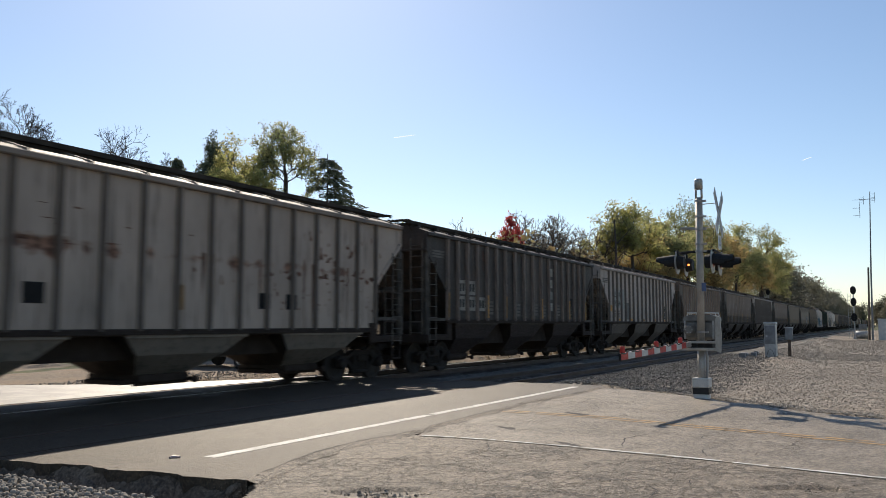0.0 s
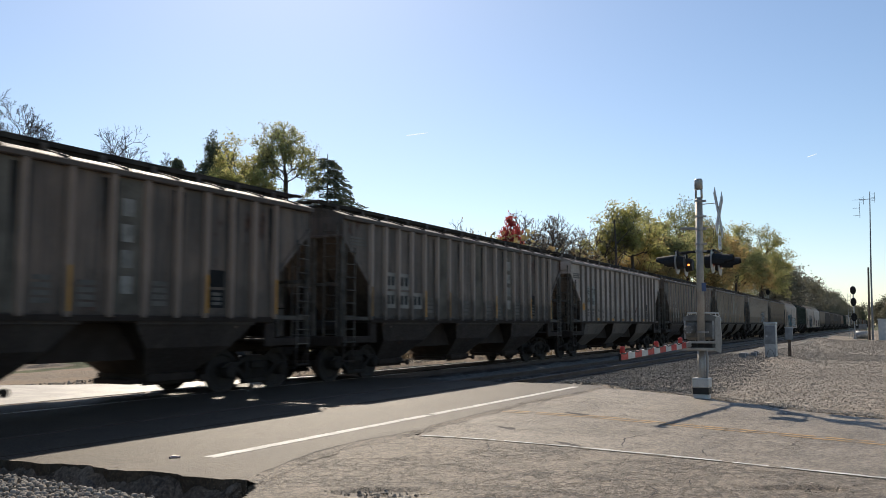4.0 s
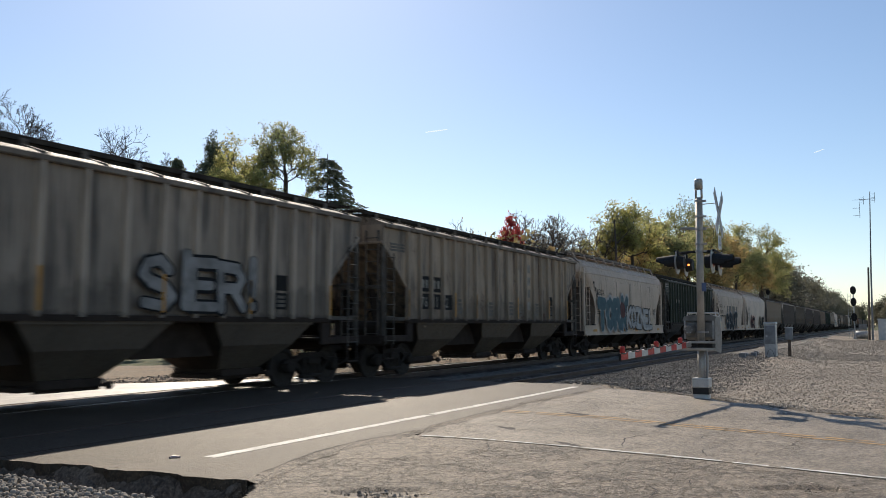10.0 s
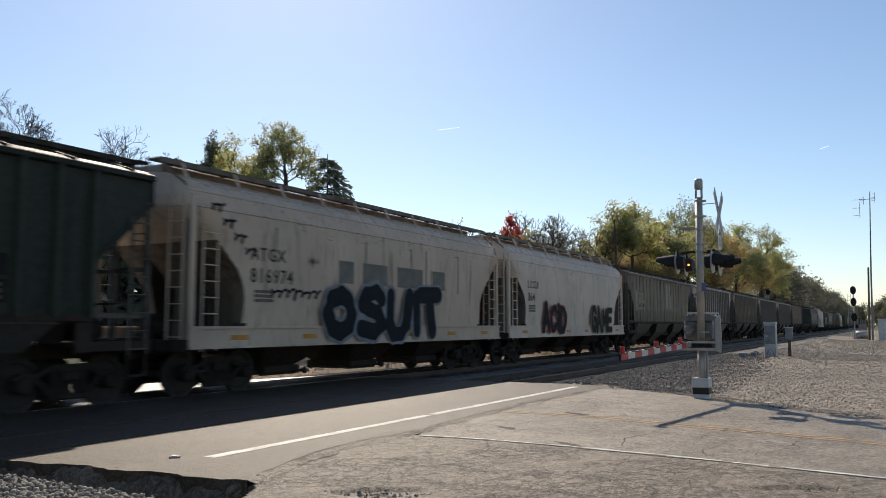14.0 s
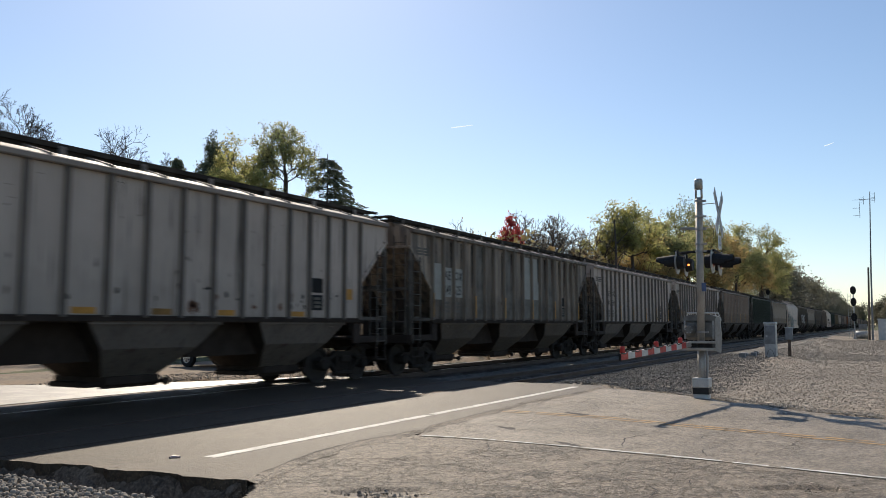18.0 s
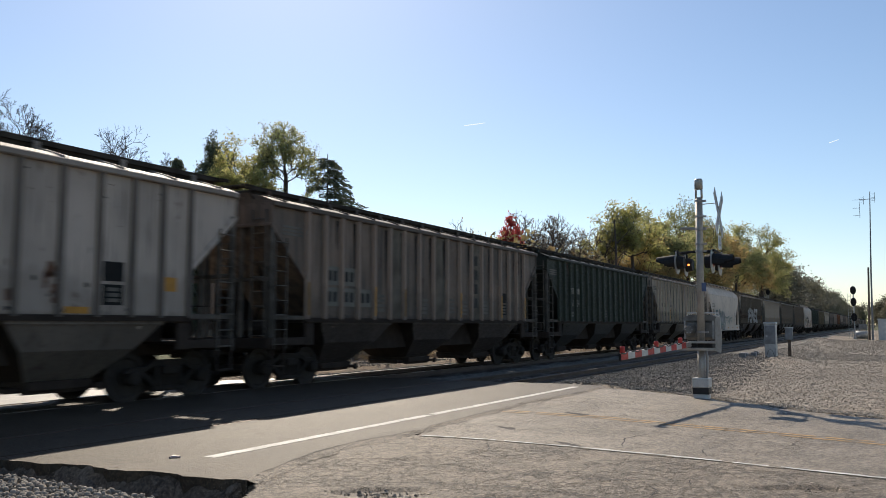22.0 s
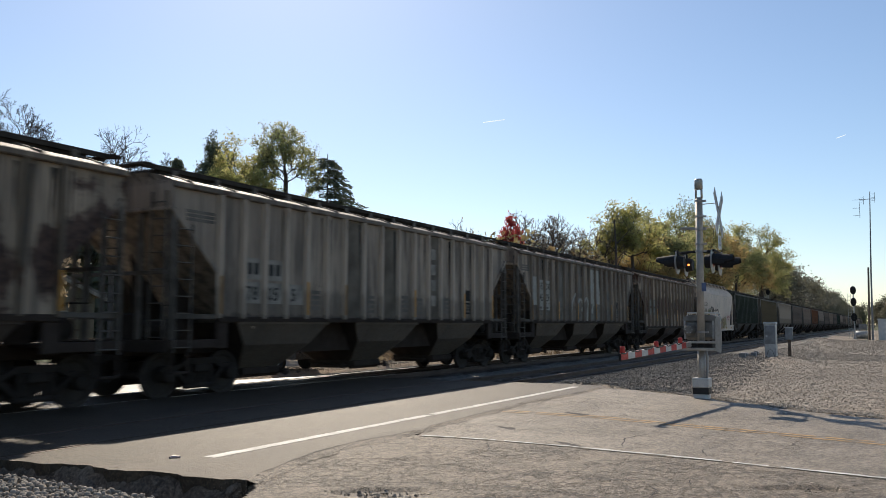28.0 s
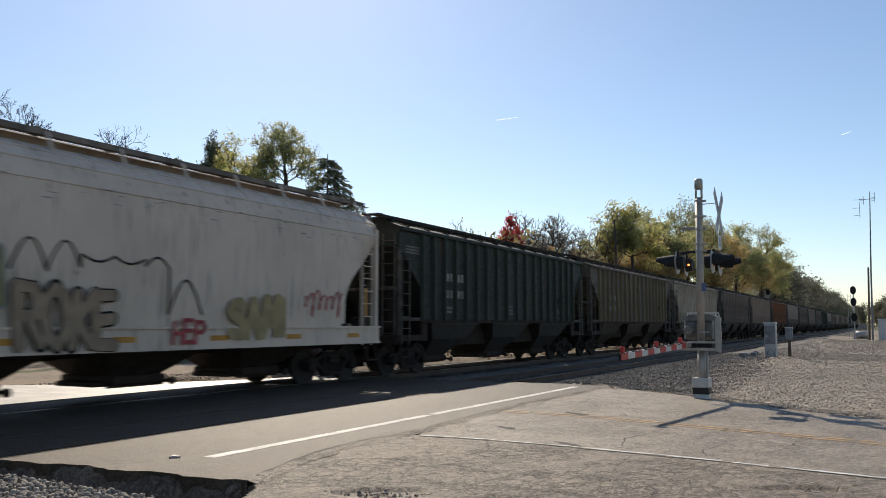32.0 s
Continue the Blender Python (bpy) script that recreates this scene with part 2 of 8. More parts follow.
# ---- mesh helpers ----
class Shape:
    """Collects vertices and faces for one mesh."""

    def __init__(self):
        self.v, self.f = [], []

    def add(self, verts, faces):
        k = len(self.v)
        self.v += [tuple(p) for p in verts]
        self.f += [tuple(i + k for i in f) for f in faces]
        return self

    def box(self, x0, x1, y0, y1, z0, z1, cut=0.0, m=None):
        """A box, its edges cut off by cut."""
        c = min(cut, 0.45 * min(x1 - x0, y1 - y0, z1 - z0))
        if c <= 0:
            vs = [Vector((x, y, z)) for x in (x0, x1) for y in (y0, y1) for z in (z0, z1)]
            fs = [(0, 1, 3, 2), (4, 6, 7, 5), (0, 4, 5, 1), (2, 3, 7, 6), (0, 2, 6, 4), (1, 5, 7, 3)]
        else:
            vs, idx = [], {}
            for ix, x in enumerate((x0, x1)):
                for iy, y in enumerate((y0, y1)):
                    for iz, z in enumerate((z0, z1)):
                        sx, sy, sz = (1 - 2 * ix) * c, (1 - 2 * iy) * c, (1 - 2 * iz) * c
                        for ax, p in enumerate(((x, y + sy, z + sz), (x + sx, y, z + sz), (x + sx, y + sy, z))):
                            idx[ix, iy, iz, ax] = len(vs)
                            vs.append(Vector(p))
            fs = []
            for a in (0, 1):
                fs.append([idx[a, i, j, 0] for i, j in ((0, 0), (0, 1), (1, 1), (1, 0))][:: 1 if a == 0 else -1])
                fs.append([idx[i, a, j, 1] for i, j in ((0, 0), (1, 0), (1, 1), (0, 1))][:: 1 if a == 0 else -1])
                fs.append([idx[i, j, a, 2] for i, j in ((0, 0), (0, 1), (1, 1), (1, 0))][:: 1 if a == 0 else -1])
            for i in (0, 1):
                for j in (0, 1):
                    fs.append([idx[i, j, 0, 0], idx[i, j, 0, 1], idx[i, j, 1, 1], idx[i, j, 1, 0]])
                    fs.append([idx[i, 0, j, 0], idx[i, 0, j, 2], idx[i, 1, j, 2], idx[i, 1, j, 0]])
                    fs.append([idx[0, i, j, 1], idx[0, i, j, 2], idx[1, i, j, 2], idx[1, i, j, 1]])
                    for k in (0, 1):
                        fs.append([idx[i, j, k, 0], idx[i, j, k, 1], idx[i, j, k, 2]])
        if m:
            vs = [m @ p for p in vs]
        return self.add(vs, fs)

    def tube(self, path, radii, n=6, caps=True):
        """A round bar along a path."""
        path = [Vector(p) for p in path]
        if not isinstance(radii, (list, tuple)):
            radii = [radii] * len(path)
        vs, fs = [], []
        side = None
        for i, p in enumerate(path):
            d = (path[min(i + 1, len(path) - 1)] - path[max(i - 1, 0)]).normalized()
            if side is None:
                side = d.orthogonal().normalized()
            side = (side - d * side.dot(d))
            side = side.normalized() if side.length > 1e-6 else d.orthogonal().normalized()
            up = d.cross(side)
            for k in range(n):
                a = 2 * math.pi * k / n
                vs.append(p + (side * math.cos(a) + up * math.sin(a)) * radii[i])
        for i in range(len(path) - 1):
            for k in range(n):
                a, b = i * n + k, i * n + (k + 1) % n
                fs.append((a, b, b + n, a + n))
        if caps:
            fs.append(tuple(range(n))[::-1])
            fs.append(tuple(range((len(path) - 1) * n, len(path) * n)))
        return self.add(vs, fs)

    def lathe(self, profile, m=None, n=16):
        """Turns (radius, height) pairs about the z axis."""
        vs, fs = [], []
        for r, h in profile:
            for k in range(n):
                a = 2 * math.pi * k / n
                vs.append(Vector((r * math.cos(a), r * math.sin(a), h)))
        for i in range(len(profile) - 1):
            for k in range(n):
                a, b = i * n + k, i * n + (k + 1) % n
                fs.append((a, b, b + n, a + n))
        fs.append(tuple(range(n))[::-1])
        fs.append(tuple(range((len(profile) - 1) * n, len(profile) * n)))
        if m:
            vs = [m @ p for p in vs]
        return self.add(vs, fs)

    def plate(self, outline, axis, a, b):
        """A flat outline made solid between a and b along an axis (0 x, 1 y, 2 z)."""
        def put(p, w):
            q = list(p)
            q.insert(axis, w)
            return tuple(q)
        n = len(outline)
        vs = [put(p, a) for p in outline] + [put(p, b) for p in outline]
        fs = [tuple(range(n))[::-1], tuple(range(n, 2 * n))]
        fs += [(i, (i + 1) % n, (i + 1) % n + n, i + n) for i in range(n)]
        return self.add(vs, fs)

    def mesh(self, name, smooth=False):
        me = bpy.data.meshes.new(name)
        me.from_pydata(self.v, [], self.f)
        me.update()
        bm = bmesh.new()
        bm.from_mesh(me)
        bmesh.ops.recalc_face_normals(bm, faces=bm.faces)
        bm.to_mesh(me)
        bm.free()
        if smooth:
            me.polygons.foreach_set("use_smooth", [True] * len(me.polygons))
        return me


def quick_mesh(name, verts, faces, smooth=False):
    me = bpy.data.meshes.new(name)
    me.from_pydata(verts, [], faces)
    if smooth:
        me.polygons.foreach_set("use_smooth", [True] * len(me.polygons))
    me.update()
    return me


def part(name, shape, material, parent=None, label="", smooth=False):
    """Links a shape or mesh as one object, under a thing or a part. The material sits on the object, so meshes can be shared."""
    me = shape.mesh(name, smooth) if isinstance(shape, Shape) else shape
    if not me.materials:
        me.materials.append(material)
    ob = new(name, me)
    if material:
        ob.material_slots[0].link = "OBJECT"
        ob.material_slots[0].material = material
    if parent:
        ob.parent = parent
    if label:
        tagged(ob, label)
    return ob


def thing(name, m, label, category, group="", kind=""):
    ob = new(name)
    ob.empty_display_size = 0.3
    ob.matrix_world = m
    return tagged(ob, label, category, group, kind)

# ---- ground, road and lot ----
asphalt("new_asphalt", (0.062, 0.046, 0.031), spots=1.0, stains=0.9, bumps=1.0, gloss=0.61, spec=0.27)
# Paving beyond the train: base colour raised to carry the sun's glare.
asphalt("glare_asphalt", (0.3, 0.265, 0.22), spots=0.4, stains=0.2, bumps=0.4, gloss=0.53, spec=0.75)
asphalt("road_asphalt", (0.205, 0.17, 0.13), spots=0.8, stains=0.45, bumps=0.9, cracks=0.25, gloss=0.68, spec=0.4)
asphalt("old_asphalt", (0.185, 0.15, 0.111), spots=1.0, stains=0.7, bumps=1.0, cracks=0.6, gloss=0.74, spec=0.42)
asphalt("tar_edge", (0.16, 0.12, 0.085), spots=1.0, stains=0.7, bumps=1.0, cracks=0.5, gloss=0.88, spec=0.2)
gravel("lot_gravel", (0.5, 0.42, 0.33), (0.06, 0.048, 0.038), 17.0, (0.24, 0.18, 0.125), 0.35)
gravel("ballast", (0.34, 0.305, 0.26), (0.028, 0.025, 0.021), 15.0, (0.14, 0.115, 0.09), 0.3, 1.0)
gravel("verge_dirt", (0.36, 0.28, 0.19), (0.15, 0.12, 0.09), 18.0, (0.3, 0.2, 0.12), 0.7)
stone_mat("loose_stone", ((0.37, 0.335, 0.285), (0.03, 0.027, 0.023), (0.12, 0.105, 0.085)))
stone_mat("yard_stone", ((0.56, 0.48, 0.38), (0.17, 0.145, 0.115), (0.36, 0.3, 0.23)))
stone_mat("pale_stone", ((0.38, 0.33, 0.265), (0.1, 0.088, 0.07), (0.22, 0.187, 0.148)))
plain("line_white", (0.62, 0.6, 0.55), 0.7, var=0.3, scale=2.5, fine=25.0)
plain("line_yellow", (0.42, 0.25, 0.09), 0.7, var=0.35, scale=2.0, fine=25.0)
plain("crack_tar", (0.035, 0.03, 0.026), 0.85)
n = Nodes("grass")
gv = n.place()
gc = n.mix(n.ramp(n.noise(gv, 1.2, 5.0), 0.35, 0.65), (0.05, 0.075, 0.018), (0.15, 0.14, 0.05))
n.set("Base Color", n.mix(n.ramp(n.noise(gv, 40.0, 3.0), 0.4, 0.7), gc, (0.03, 0.04, 0.012)))
n.set("Roughness", 0.9)
n.bump(n.noise(gv, 25.0, 5.0), 1.0, 0.08)
MATS["grass"] = n.mat


def smoothstep(a, b, v):
    u = min(1.0, max(0.0, (v - a) / (b - a)))
    return u * u * (3 - 2 * u)


# edge of the paving towards the gravel, from the lot to the tracks
EDGE = [(13.0, -14.0), (15.35, 0.0), (16.0, 1.35), (16.95, 2.4), (18.15, 3.7), (19.05, 4.9), (19.9, 6.6), (19.85, 8.2)]


def edge_x(y):
    for (xa, ya), (xb, yb) in zip(EDGE, EDGE[1:]):
        if y <= yb:
            return xa + (xb - xa) * (y - ya) / (yb - ya)
    return EDGE[-1][0]


def ground_z(x, y):
    bed = smoothstep(6.2, 7.9, y) * (1 - smoothstep(16.3, 18.2, y))
    z = -0.3 + 0.11 * bed
    paved_far = 1 - smoothstep(0.0, 1.2, x - (19.9 if 4.0 < y < 15 else edge_x(y)))
    if y < 7.4:
        d = x - edge_x(y)
        z = -0.2 + 0.17 * (1 - smoothstep(0.0, 2.5, d)) - 0.1 * smoothstep(8.0, 40.0, d) + (0.04 * bed)
    # low bank of spilled ballast between the paving and the near track
    z += 0.13 * math.exp(-((x - 24.0) / 5.0) ** 2 - ((y - 6.6) / 1.0) ** 2)
    z += 0.45 * math.exp(-((x - 113.0) / 4.0) ** 2 - ((y - 5.6) / 1.6) ** 2)
    z += 0.3 * math.exp(-((x - 88.0) / 6.0) ** 2 - ((y - 6.0) / 1.2) ** 2)
    z += 0.34 * math.exp(-((x - 38.8) / 2.4) ** 2 - ((y - 4.0) / 1.0) ** 2)
    z += 0.22 * smoothstep(26, 40, x) * (1 - smoothstep(95, 112, x)) * math.exp(-((y - 6.0) / 1.1) ** 2)
    if x < 6.6 and 4.0 < y < 12.0:
        z = -0.3 + 0.2 * smoothstep(0.2, 0.55, 5.9 - x)
    if x < 21 and -14 < y < 20:
        under = 0.0
        if y < 8.3 and x < edge_x(y) - 0.12 and not (x < 6.6 and y > 4.0):
            under = 1.0
        if 8.3 <= y < 15.0 and 5.9 < x < 19.7:
            under = 1.0
        if y >= 15.0 and x < 18.5:
            under = 1.0
        z -= 0.3 * under
    if y > 18:
        z = -0.12 - 0.25 * smoothstep(24, 60, y) - (0.3 if x < 12.6 and y < 62 else 0)
    return z + 0.025 * noise.noise(Vector((x * 0.9, y * 0.9, 0))) + 0.012 * noise.noise(Vector((x * 3.1, y * 3.1, 2)))


def steps(lo, hi, fine, far):
    """Grid lines: fine between lo and hi, growing to the horizon beyond."""
    mid = [lo + i * fine for i in range(int((hi - lo) / fine) + 1)]
    up, v, d = [], mid[-1], fine
    while v < far:
        d *= 1.22
        v += d
        up.append(v)
    down, v, d = [], lo, fine
    while v > -far:
        d *= 1.35
        v -= d
        down.append(v)
    return down[::-1] + mid + up


gxs, gys = steps(-4.0, 56.0, 0.3, 4200.0), steps(0.0, 27.0, 0.25, 4200.0)
verts = [(x, y, ground_z(x, y)) for x in gxs for y in gys]
ny = len(gys)
faces = [(i * ny + j, (i + 1) * ny + j, (i + 1) * ny + j + 1, i * ny + j + 1) for i in range(len(gxs) - 1) for j in range(ny - 1)]
me = quick_mesh("ground", verts, faces, True)
for k in ("lot_gravel", "ballast", "verge_dirt", "grass"):
    me.materials.append(MATS[k])
kinds = []
for i in range(len(gxs) - 1):
    for j in range(ny - 1):
        x, y = (gxs[i] + gxs[i + 1]) / 2, (gys[j] + gys[j + 1]) / 2
        w = 0.7 * noise.noise(Vector((x * 0.35, y * 0.6, 5)))
        k = 0
        if 5.9 + w < y < 17.6 + w or (x < 6.2 and 3.0 < y < 18):
            k = 1
        elif y >= 17.6 + w:
            k = 2
            if y > (26.5 if x > 9 else 21.5) + 2 * w:
                k = 3 if noise.noise(Vector((x * 0.15, y * 0.15, 9))) > -0.25 else 2
        if y < -30 or x > 320:
            k = 3
        kinds.append(k)
me.polygons.foreach_set("material_index", kinds)
ground = new("ground", me)
tagged(ground, "grey gravel and ballast ground with dry grass beyond", kind="structure")


def ragged(pts, step=0.25, amp=0.04, seed=0):
    """A line of points broken into small uneven steps."""
    rnd = random.Random(seed)
    res = []
    for (xa, ya), (xb, yb) in zip(pts, pts[1:]):
        d = math.hypot(xb - xa, yb - ya)
        m = max(1, int(d / step))
        for i in range(m):
            u = i / m
            o = rnd.uniform(-amp, amp)
            res.append((xa + (xb - xa) * u - o * (yb - ya) / d, ya + (yb - ya) * u + o * (xb - xa) / d))
    res.append(pts[-1])
    return res


SEAM = [(6.15, 5.55), (6.6, 5.68), (7.2, 5.85), (7.9, 6.02), (8.9, 6.08), (9.8, 5.96), (11.4, 6.08), (13.3, 6.17), (15.0, 6.3), (17.0, 6.1), (19.65, 6.2)]
road = part("road", Shape().plate(ragged(SEAM, 0.2, 0.03, 1) + ragged([(19.85, 6.6), (19.85, 8.855)], 0.3, 0.04, 2) + ragged([(5.75, 8.855), (5.82, 8.2), (5.97, 7.7), (5.9, 7.2), (6.06, 6.6), (6.03, 6.1), (6.15, 5.55)], 0.11, 0.035, 3), 2, -0.5, 0.0), MATS["new_asphalt"])
tagged(road, "pale asphalt apron of the level crossing with a stop line", kind="structure")
lo, hi = TRACK_NEAR - GAUGE_HALF, TRACK_NEAR + GAUGE_HALF
lo2, hi2 = TRACK_FAR - GAUGE_HALF, TRACK_FAR + GAUGE_HALF
for y0, y1 in ((lo + 0.115, hi - 0.115), (hi + 0.04, lo2 - 0.04), (lo2 + 0.115, hi2 - 0.115)):
    part("crossing_panel", Shape().plate(ragged([(5.7, y0), (19.8, y0)], 0.5, 0.008, 4) + ragged([(19.8, y1), (5.7, y1)], 0.5, 0.008, 5), 2, -0.4, -0.004), MATS["new_asphalt"], road)
FLARE = [(19.7, hi2 + 0.04), (18.9, 15.0), (17.8, 15.3), (16.6, 15.9), (14.98, 16.9), (13.8, 18.0), (12.6, 19.6), (12.4, 26.0), (12.6, 60.0)]
part("crossing_panel", Shape().plate(ragged(FLARE, 0.3, 0.05, 6) + [(2.0, 60.0), (2.0, hi2 + 0.04)], 2, -0.45, 0.0), MATS["glare_asphalt"], road)

back = [(x, y - 0.02) for x, y in ragged(SEAM, 0.2, 0.03, 1)][::-1]
lot = part("pavement", Shape().plate(ragged(EDGE[:7], 0.3, 0.05, 7)[:-1] + back + ragged([(6.2, 5.45), (5.95, 5.2), (5.5, 5.0), (4.8, 4.5), (2.5, 4.0), (-12, 3.6)], 0.25, 0.05, 8) + [(-12, -14)], 2, -0.5, -0.06), MATS["old_asphalt"])
tagged(lot, "cracked old asphalt lot beside the road", kind="structure")
def seam_y(x):
    for (xa, ya), (xb, yb) in zip(SEAM, SEAM[1:]):
        if x <= xb:
            return ya + (yb - ya) * (x - xa) / (xb - xa)
    return SEAM[-1][1]


# the road's own lane surface over the lot, slightly higher
YEL = [(11.85, -14.0), (12.0, 0.1), (12.62, 2.45), (13.17, 4.35), (13.28, 6.0)]


def along(line, y):
    for (xa, ya), (xb, yb) in zip(line, line[1:]):
        if y <= yb:
            return xa + (xb - xa) * (y - ya) / (yb - ya)
    return line[-1][0]


WHITE = [(9.0, -14.0), (9.35, 0.1), (9.5, 0.95), (9.7, 2.2), (9.86, 3.6), (9.93, 4.75), (9.85, 5.75)]
lane = part("lane_surface", Shape().plate(ragged([(edge_x(y) - 0.3, y) for y in (-13.5, 0, 1.35, 2.4, 3.7, 4.9, 5.9)], 0.3, 0.06, 9) + [(x, seam_y(x) - 0.03) for x in (18.6, 17.0, 16.0, 15.0, 14.0, 13.3, 12.4, 11.4, 10.6)] + ragged([(x - 0.05, y) for x, y in WHITE[::-1]], 0.3, 0.025, 10), 2, -0.1, -0.018), MATS["road_asphalt"], lot)


# the old lot's own surface: worn, with hollows broken out of it
HOLLOWS = [(8.73, 4.86, 0.5, 0.1, 0.02), (6.41, 4.14, 0.22, 0.45, 0.05), (6.7, 3.01, 0.15, 0.3, 0.03), (8.42, 0.8, 0.16, 0.42, 0.045), (7.6, 4.6, 0.7, 0.14, 0.014), (7.0, 2.2, 0.5, 0.12, 0.012)]


def worn_z(x, y):
    z = -0.018 - 0.007 * (0.5 + 0.5 * noise.noise(Vector((x * 0.7, y * 0.7, 3)))) - 0.006 * max(0.0, noise.noise(Vector((x * 2.6, y * 4.5, 8)))) - 0.004 * max(0.0, noise.noise(Vector((x * 9, y * 14, 1))))
    for hx, hy, rx, ry, deep in HOLLOWS:
        dx, dy = (x - hx) * 0.88 + (y - hy) * 0.48, (y - hy) * 0.88 - (x - hx) * 0.48
        w = 0.3 * noise.noise(Vector((x * 7, y * 7, 5)))
        z -= deep * smoothstep(1.15, 0.75, math.hypot(dx / rx, dy / ry) + w) if abs(dx) < 2 * rx and abs(dy) < 2 * ry else 0.0
    return z


def brink_y(x):
    """The lot's broken edge above the ballast."""
    line = ((2.5, 4.0), (4.8, 4.5), (5.5, 5.0), (5.95, 5.2), (6.2, 5.45), (6.5, 5.62), (20.0, 9.0))
    for (xa, ya), (xb, yb) in zip(line, line[1:]):
        if x <= xb:
            return ya + (yb - ya) * (x - xa) / (xb - xa) + 0.03
    return 9.0


rnd = random.Random(17)
wx, wy = [5.0 + 0.045 * i for i in range(112)], [-0.6 + 0.045 * i for i in range(152)]
vs, fs = [(x, y, worn_z(x, y) - rnd.random() ** 2 * 0.004) for x in wx for y in wy], []
for i in range(len(wx) - 1):
    for j in range(len(wy) - 1):
        x, y = wx[i], wy[j]
        if x > along(WHITE, y) - 0.02 or y > seam_y(x) - 0.03 or y > brink_y(x):
            continue
        k = i * len(wy) + j
        fs.append((k, k + len(wy), k + len(wy) + 1, k + 1))
part("worn_surface", quick_mesh("worn_surface", vs, fs, True), MATS["old_asphalt"], lot)


def ribbon(pts, width, z, name, mat, parent, seed=0, wear=0.0):
    """A painted line on the ground, its edges worn."""
    rnd = random.Random(seed)
    vs, fs = [], []
    pts = ragged(pts, 0.12, 0.0, seed)
    for i, p in enumerate(pts):
        a, b = pts[max(i - 1, 0)], pts[min(i + 1, len(pts) - 1)]
        d = Vector((b[0] - a[0], b[1] - a[1])).normalized()
        w1, w2 = width / 2 - rnd.random() ** 3 * width * wear, width / 2 - rnd.random() ** 3 * width * wear
        vs += [(p[0] - d.y * w1, p[1] + d.x * w1, z), (p[0] + d.y * w2, p[1] - d.x * w2, z)]
    gap = wear * 0.06
    fs = [(2 * i, 2 * i + 1, 2 * i + 3, 2 * i + 2) for i in range(len(pts) - 1) if rnd.random() > gap]
    return part(name, quick_mesh(name, vs, fs), mat, parent)


ribbon([(6.98, 6.84), (19.05, 6.72)], 0.17, 0.004, "stop_line", MATS["line_white"], road, 3, 0.12)
ribbon([(x, y) for x, y in WHITE[:-1]] + [(9.86, 5.7)], 0.085, -0.013, "edge_line", MATS["line_white"], lot, 4, 0.5)
for o in (-0.11, 0.11):
    ribbon([(x + o, y) for x, y in YEL], 0.09, -0.013, "centre_line", MATS["line_yellow"], lot, 5 + int(o > 0), 0.55)


def crack(pts, width, z, seed, name="crack", parent=None, mat="crack_tar"):
    """A crack: a jagged dark strip of changing width."""
    rnd = random.Random(seed)
    line = ragged(pts, 0.08, 0.016, seed)
    vs, fs = [], []
    for i, p in enumerate(line):
        a, b = line[max(i - 1, 0)], line[min(i + 1, len(line) - 1)]
        d = Vector((b[0] - a[0], b[1] - a[1]))
        d = d.normalized() if d.length > 0 else Vector((1, 0))
        w = width * rnd.uniform(0.15, 1.0) * min(1.0, 0.25 + min(i, len(line) - 1 - i) * 0.2)
        vs += [(p[0] - d.y * w, p[1] + d.x * w, z), (p[0] + d.y * w, p[1] - d.x * w, z)]
    fs = [(2 * i, 2 * i + 1, 2 * i + 3, 2 * i + 2) for i in range(len(line) - 1)]
    return part(name, quick_mesh(name, vs, fs), MATS[mat], parent)


crack([(13.3, 6.1), (14.6, 5.9), (16.2, 6.2), (18.4, 6.0)], 0.014, 0.002, 3, parent=lot)
for k, (xa, xb) in enumerate(((6.5, 8.9), (8.6, 10.3), (10.6, 12.4), (11.9, 13.4))):
    crack([(xa + (xb - xa) * u / 6, seam_y(xa + (xb - xa) * u / 6) + 0.02) for u in range(7)], 0.02, 0.003, 210 + k, parent=lot)
for k, pts in enumerate((((13.4, 5.0), (14.6, 4.7), (15.6, 5.2)), ((13.0, 4.4), (13.6, 3.9), (14.0, 4.2)), ((11.2, 2.2), (11.6, 2.3), (11.9, 2.1), (12.4, 2.3)), ((9.9, 1.9), (10.3, 2.05), (10.8, 1.9)), ((10.2, 3.0), (10.9, 3.15), (11.5, 3.0)), ((11.0, 1.0), (11.5, 1.15), (12.0, 1.0)), ((14.2, 5.6), (15.3, 5.3), (16.6, 5.5)))):
    crack(list(pts), 0.013, -0.0135, 230 + k, parent=lot)
for k, pts in enumerate((((6.6, 4.6), (7.0, 3.9), (7.2, 3.0), (7.1, 2.2)), ((6.3, 4.3), (6.5, 3.6), (6.45, 3.0), (6.6, 2.0)), ((7.4, 5.2), (7.9, 4.6), (8.2, 3.8)), ((8.0, 5.5), (8.6, 4.9), (9.0, 4.0)), ((7.7, 4.2), (8.0, 3.3), (7.9, 2.6), (8.3, 1.7)), ((8.9, 3.2), (9.2, 2.3), (9.1, 1.5)))):
    crack(list(pts), 0.012, -0.0145, 240 + k, parent=lot)
rnd = random.Random(5)
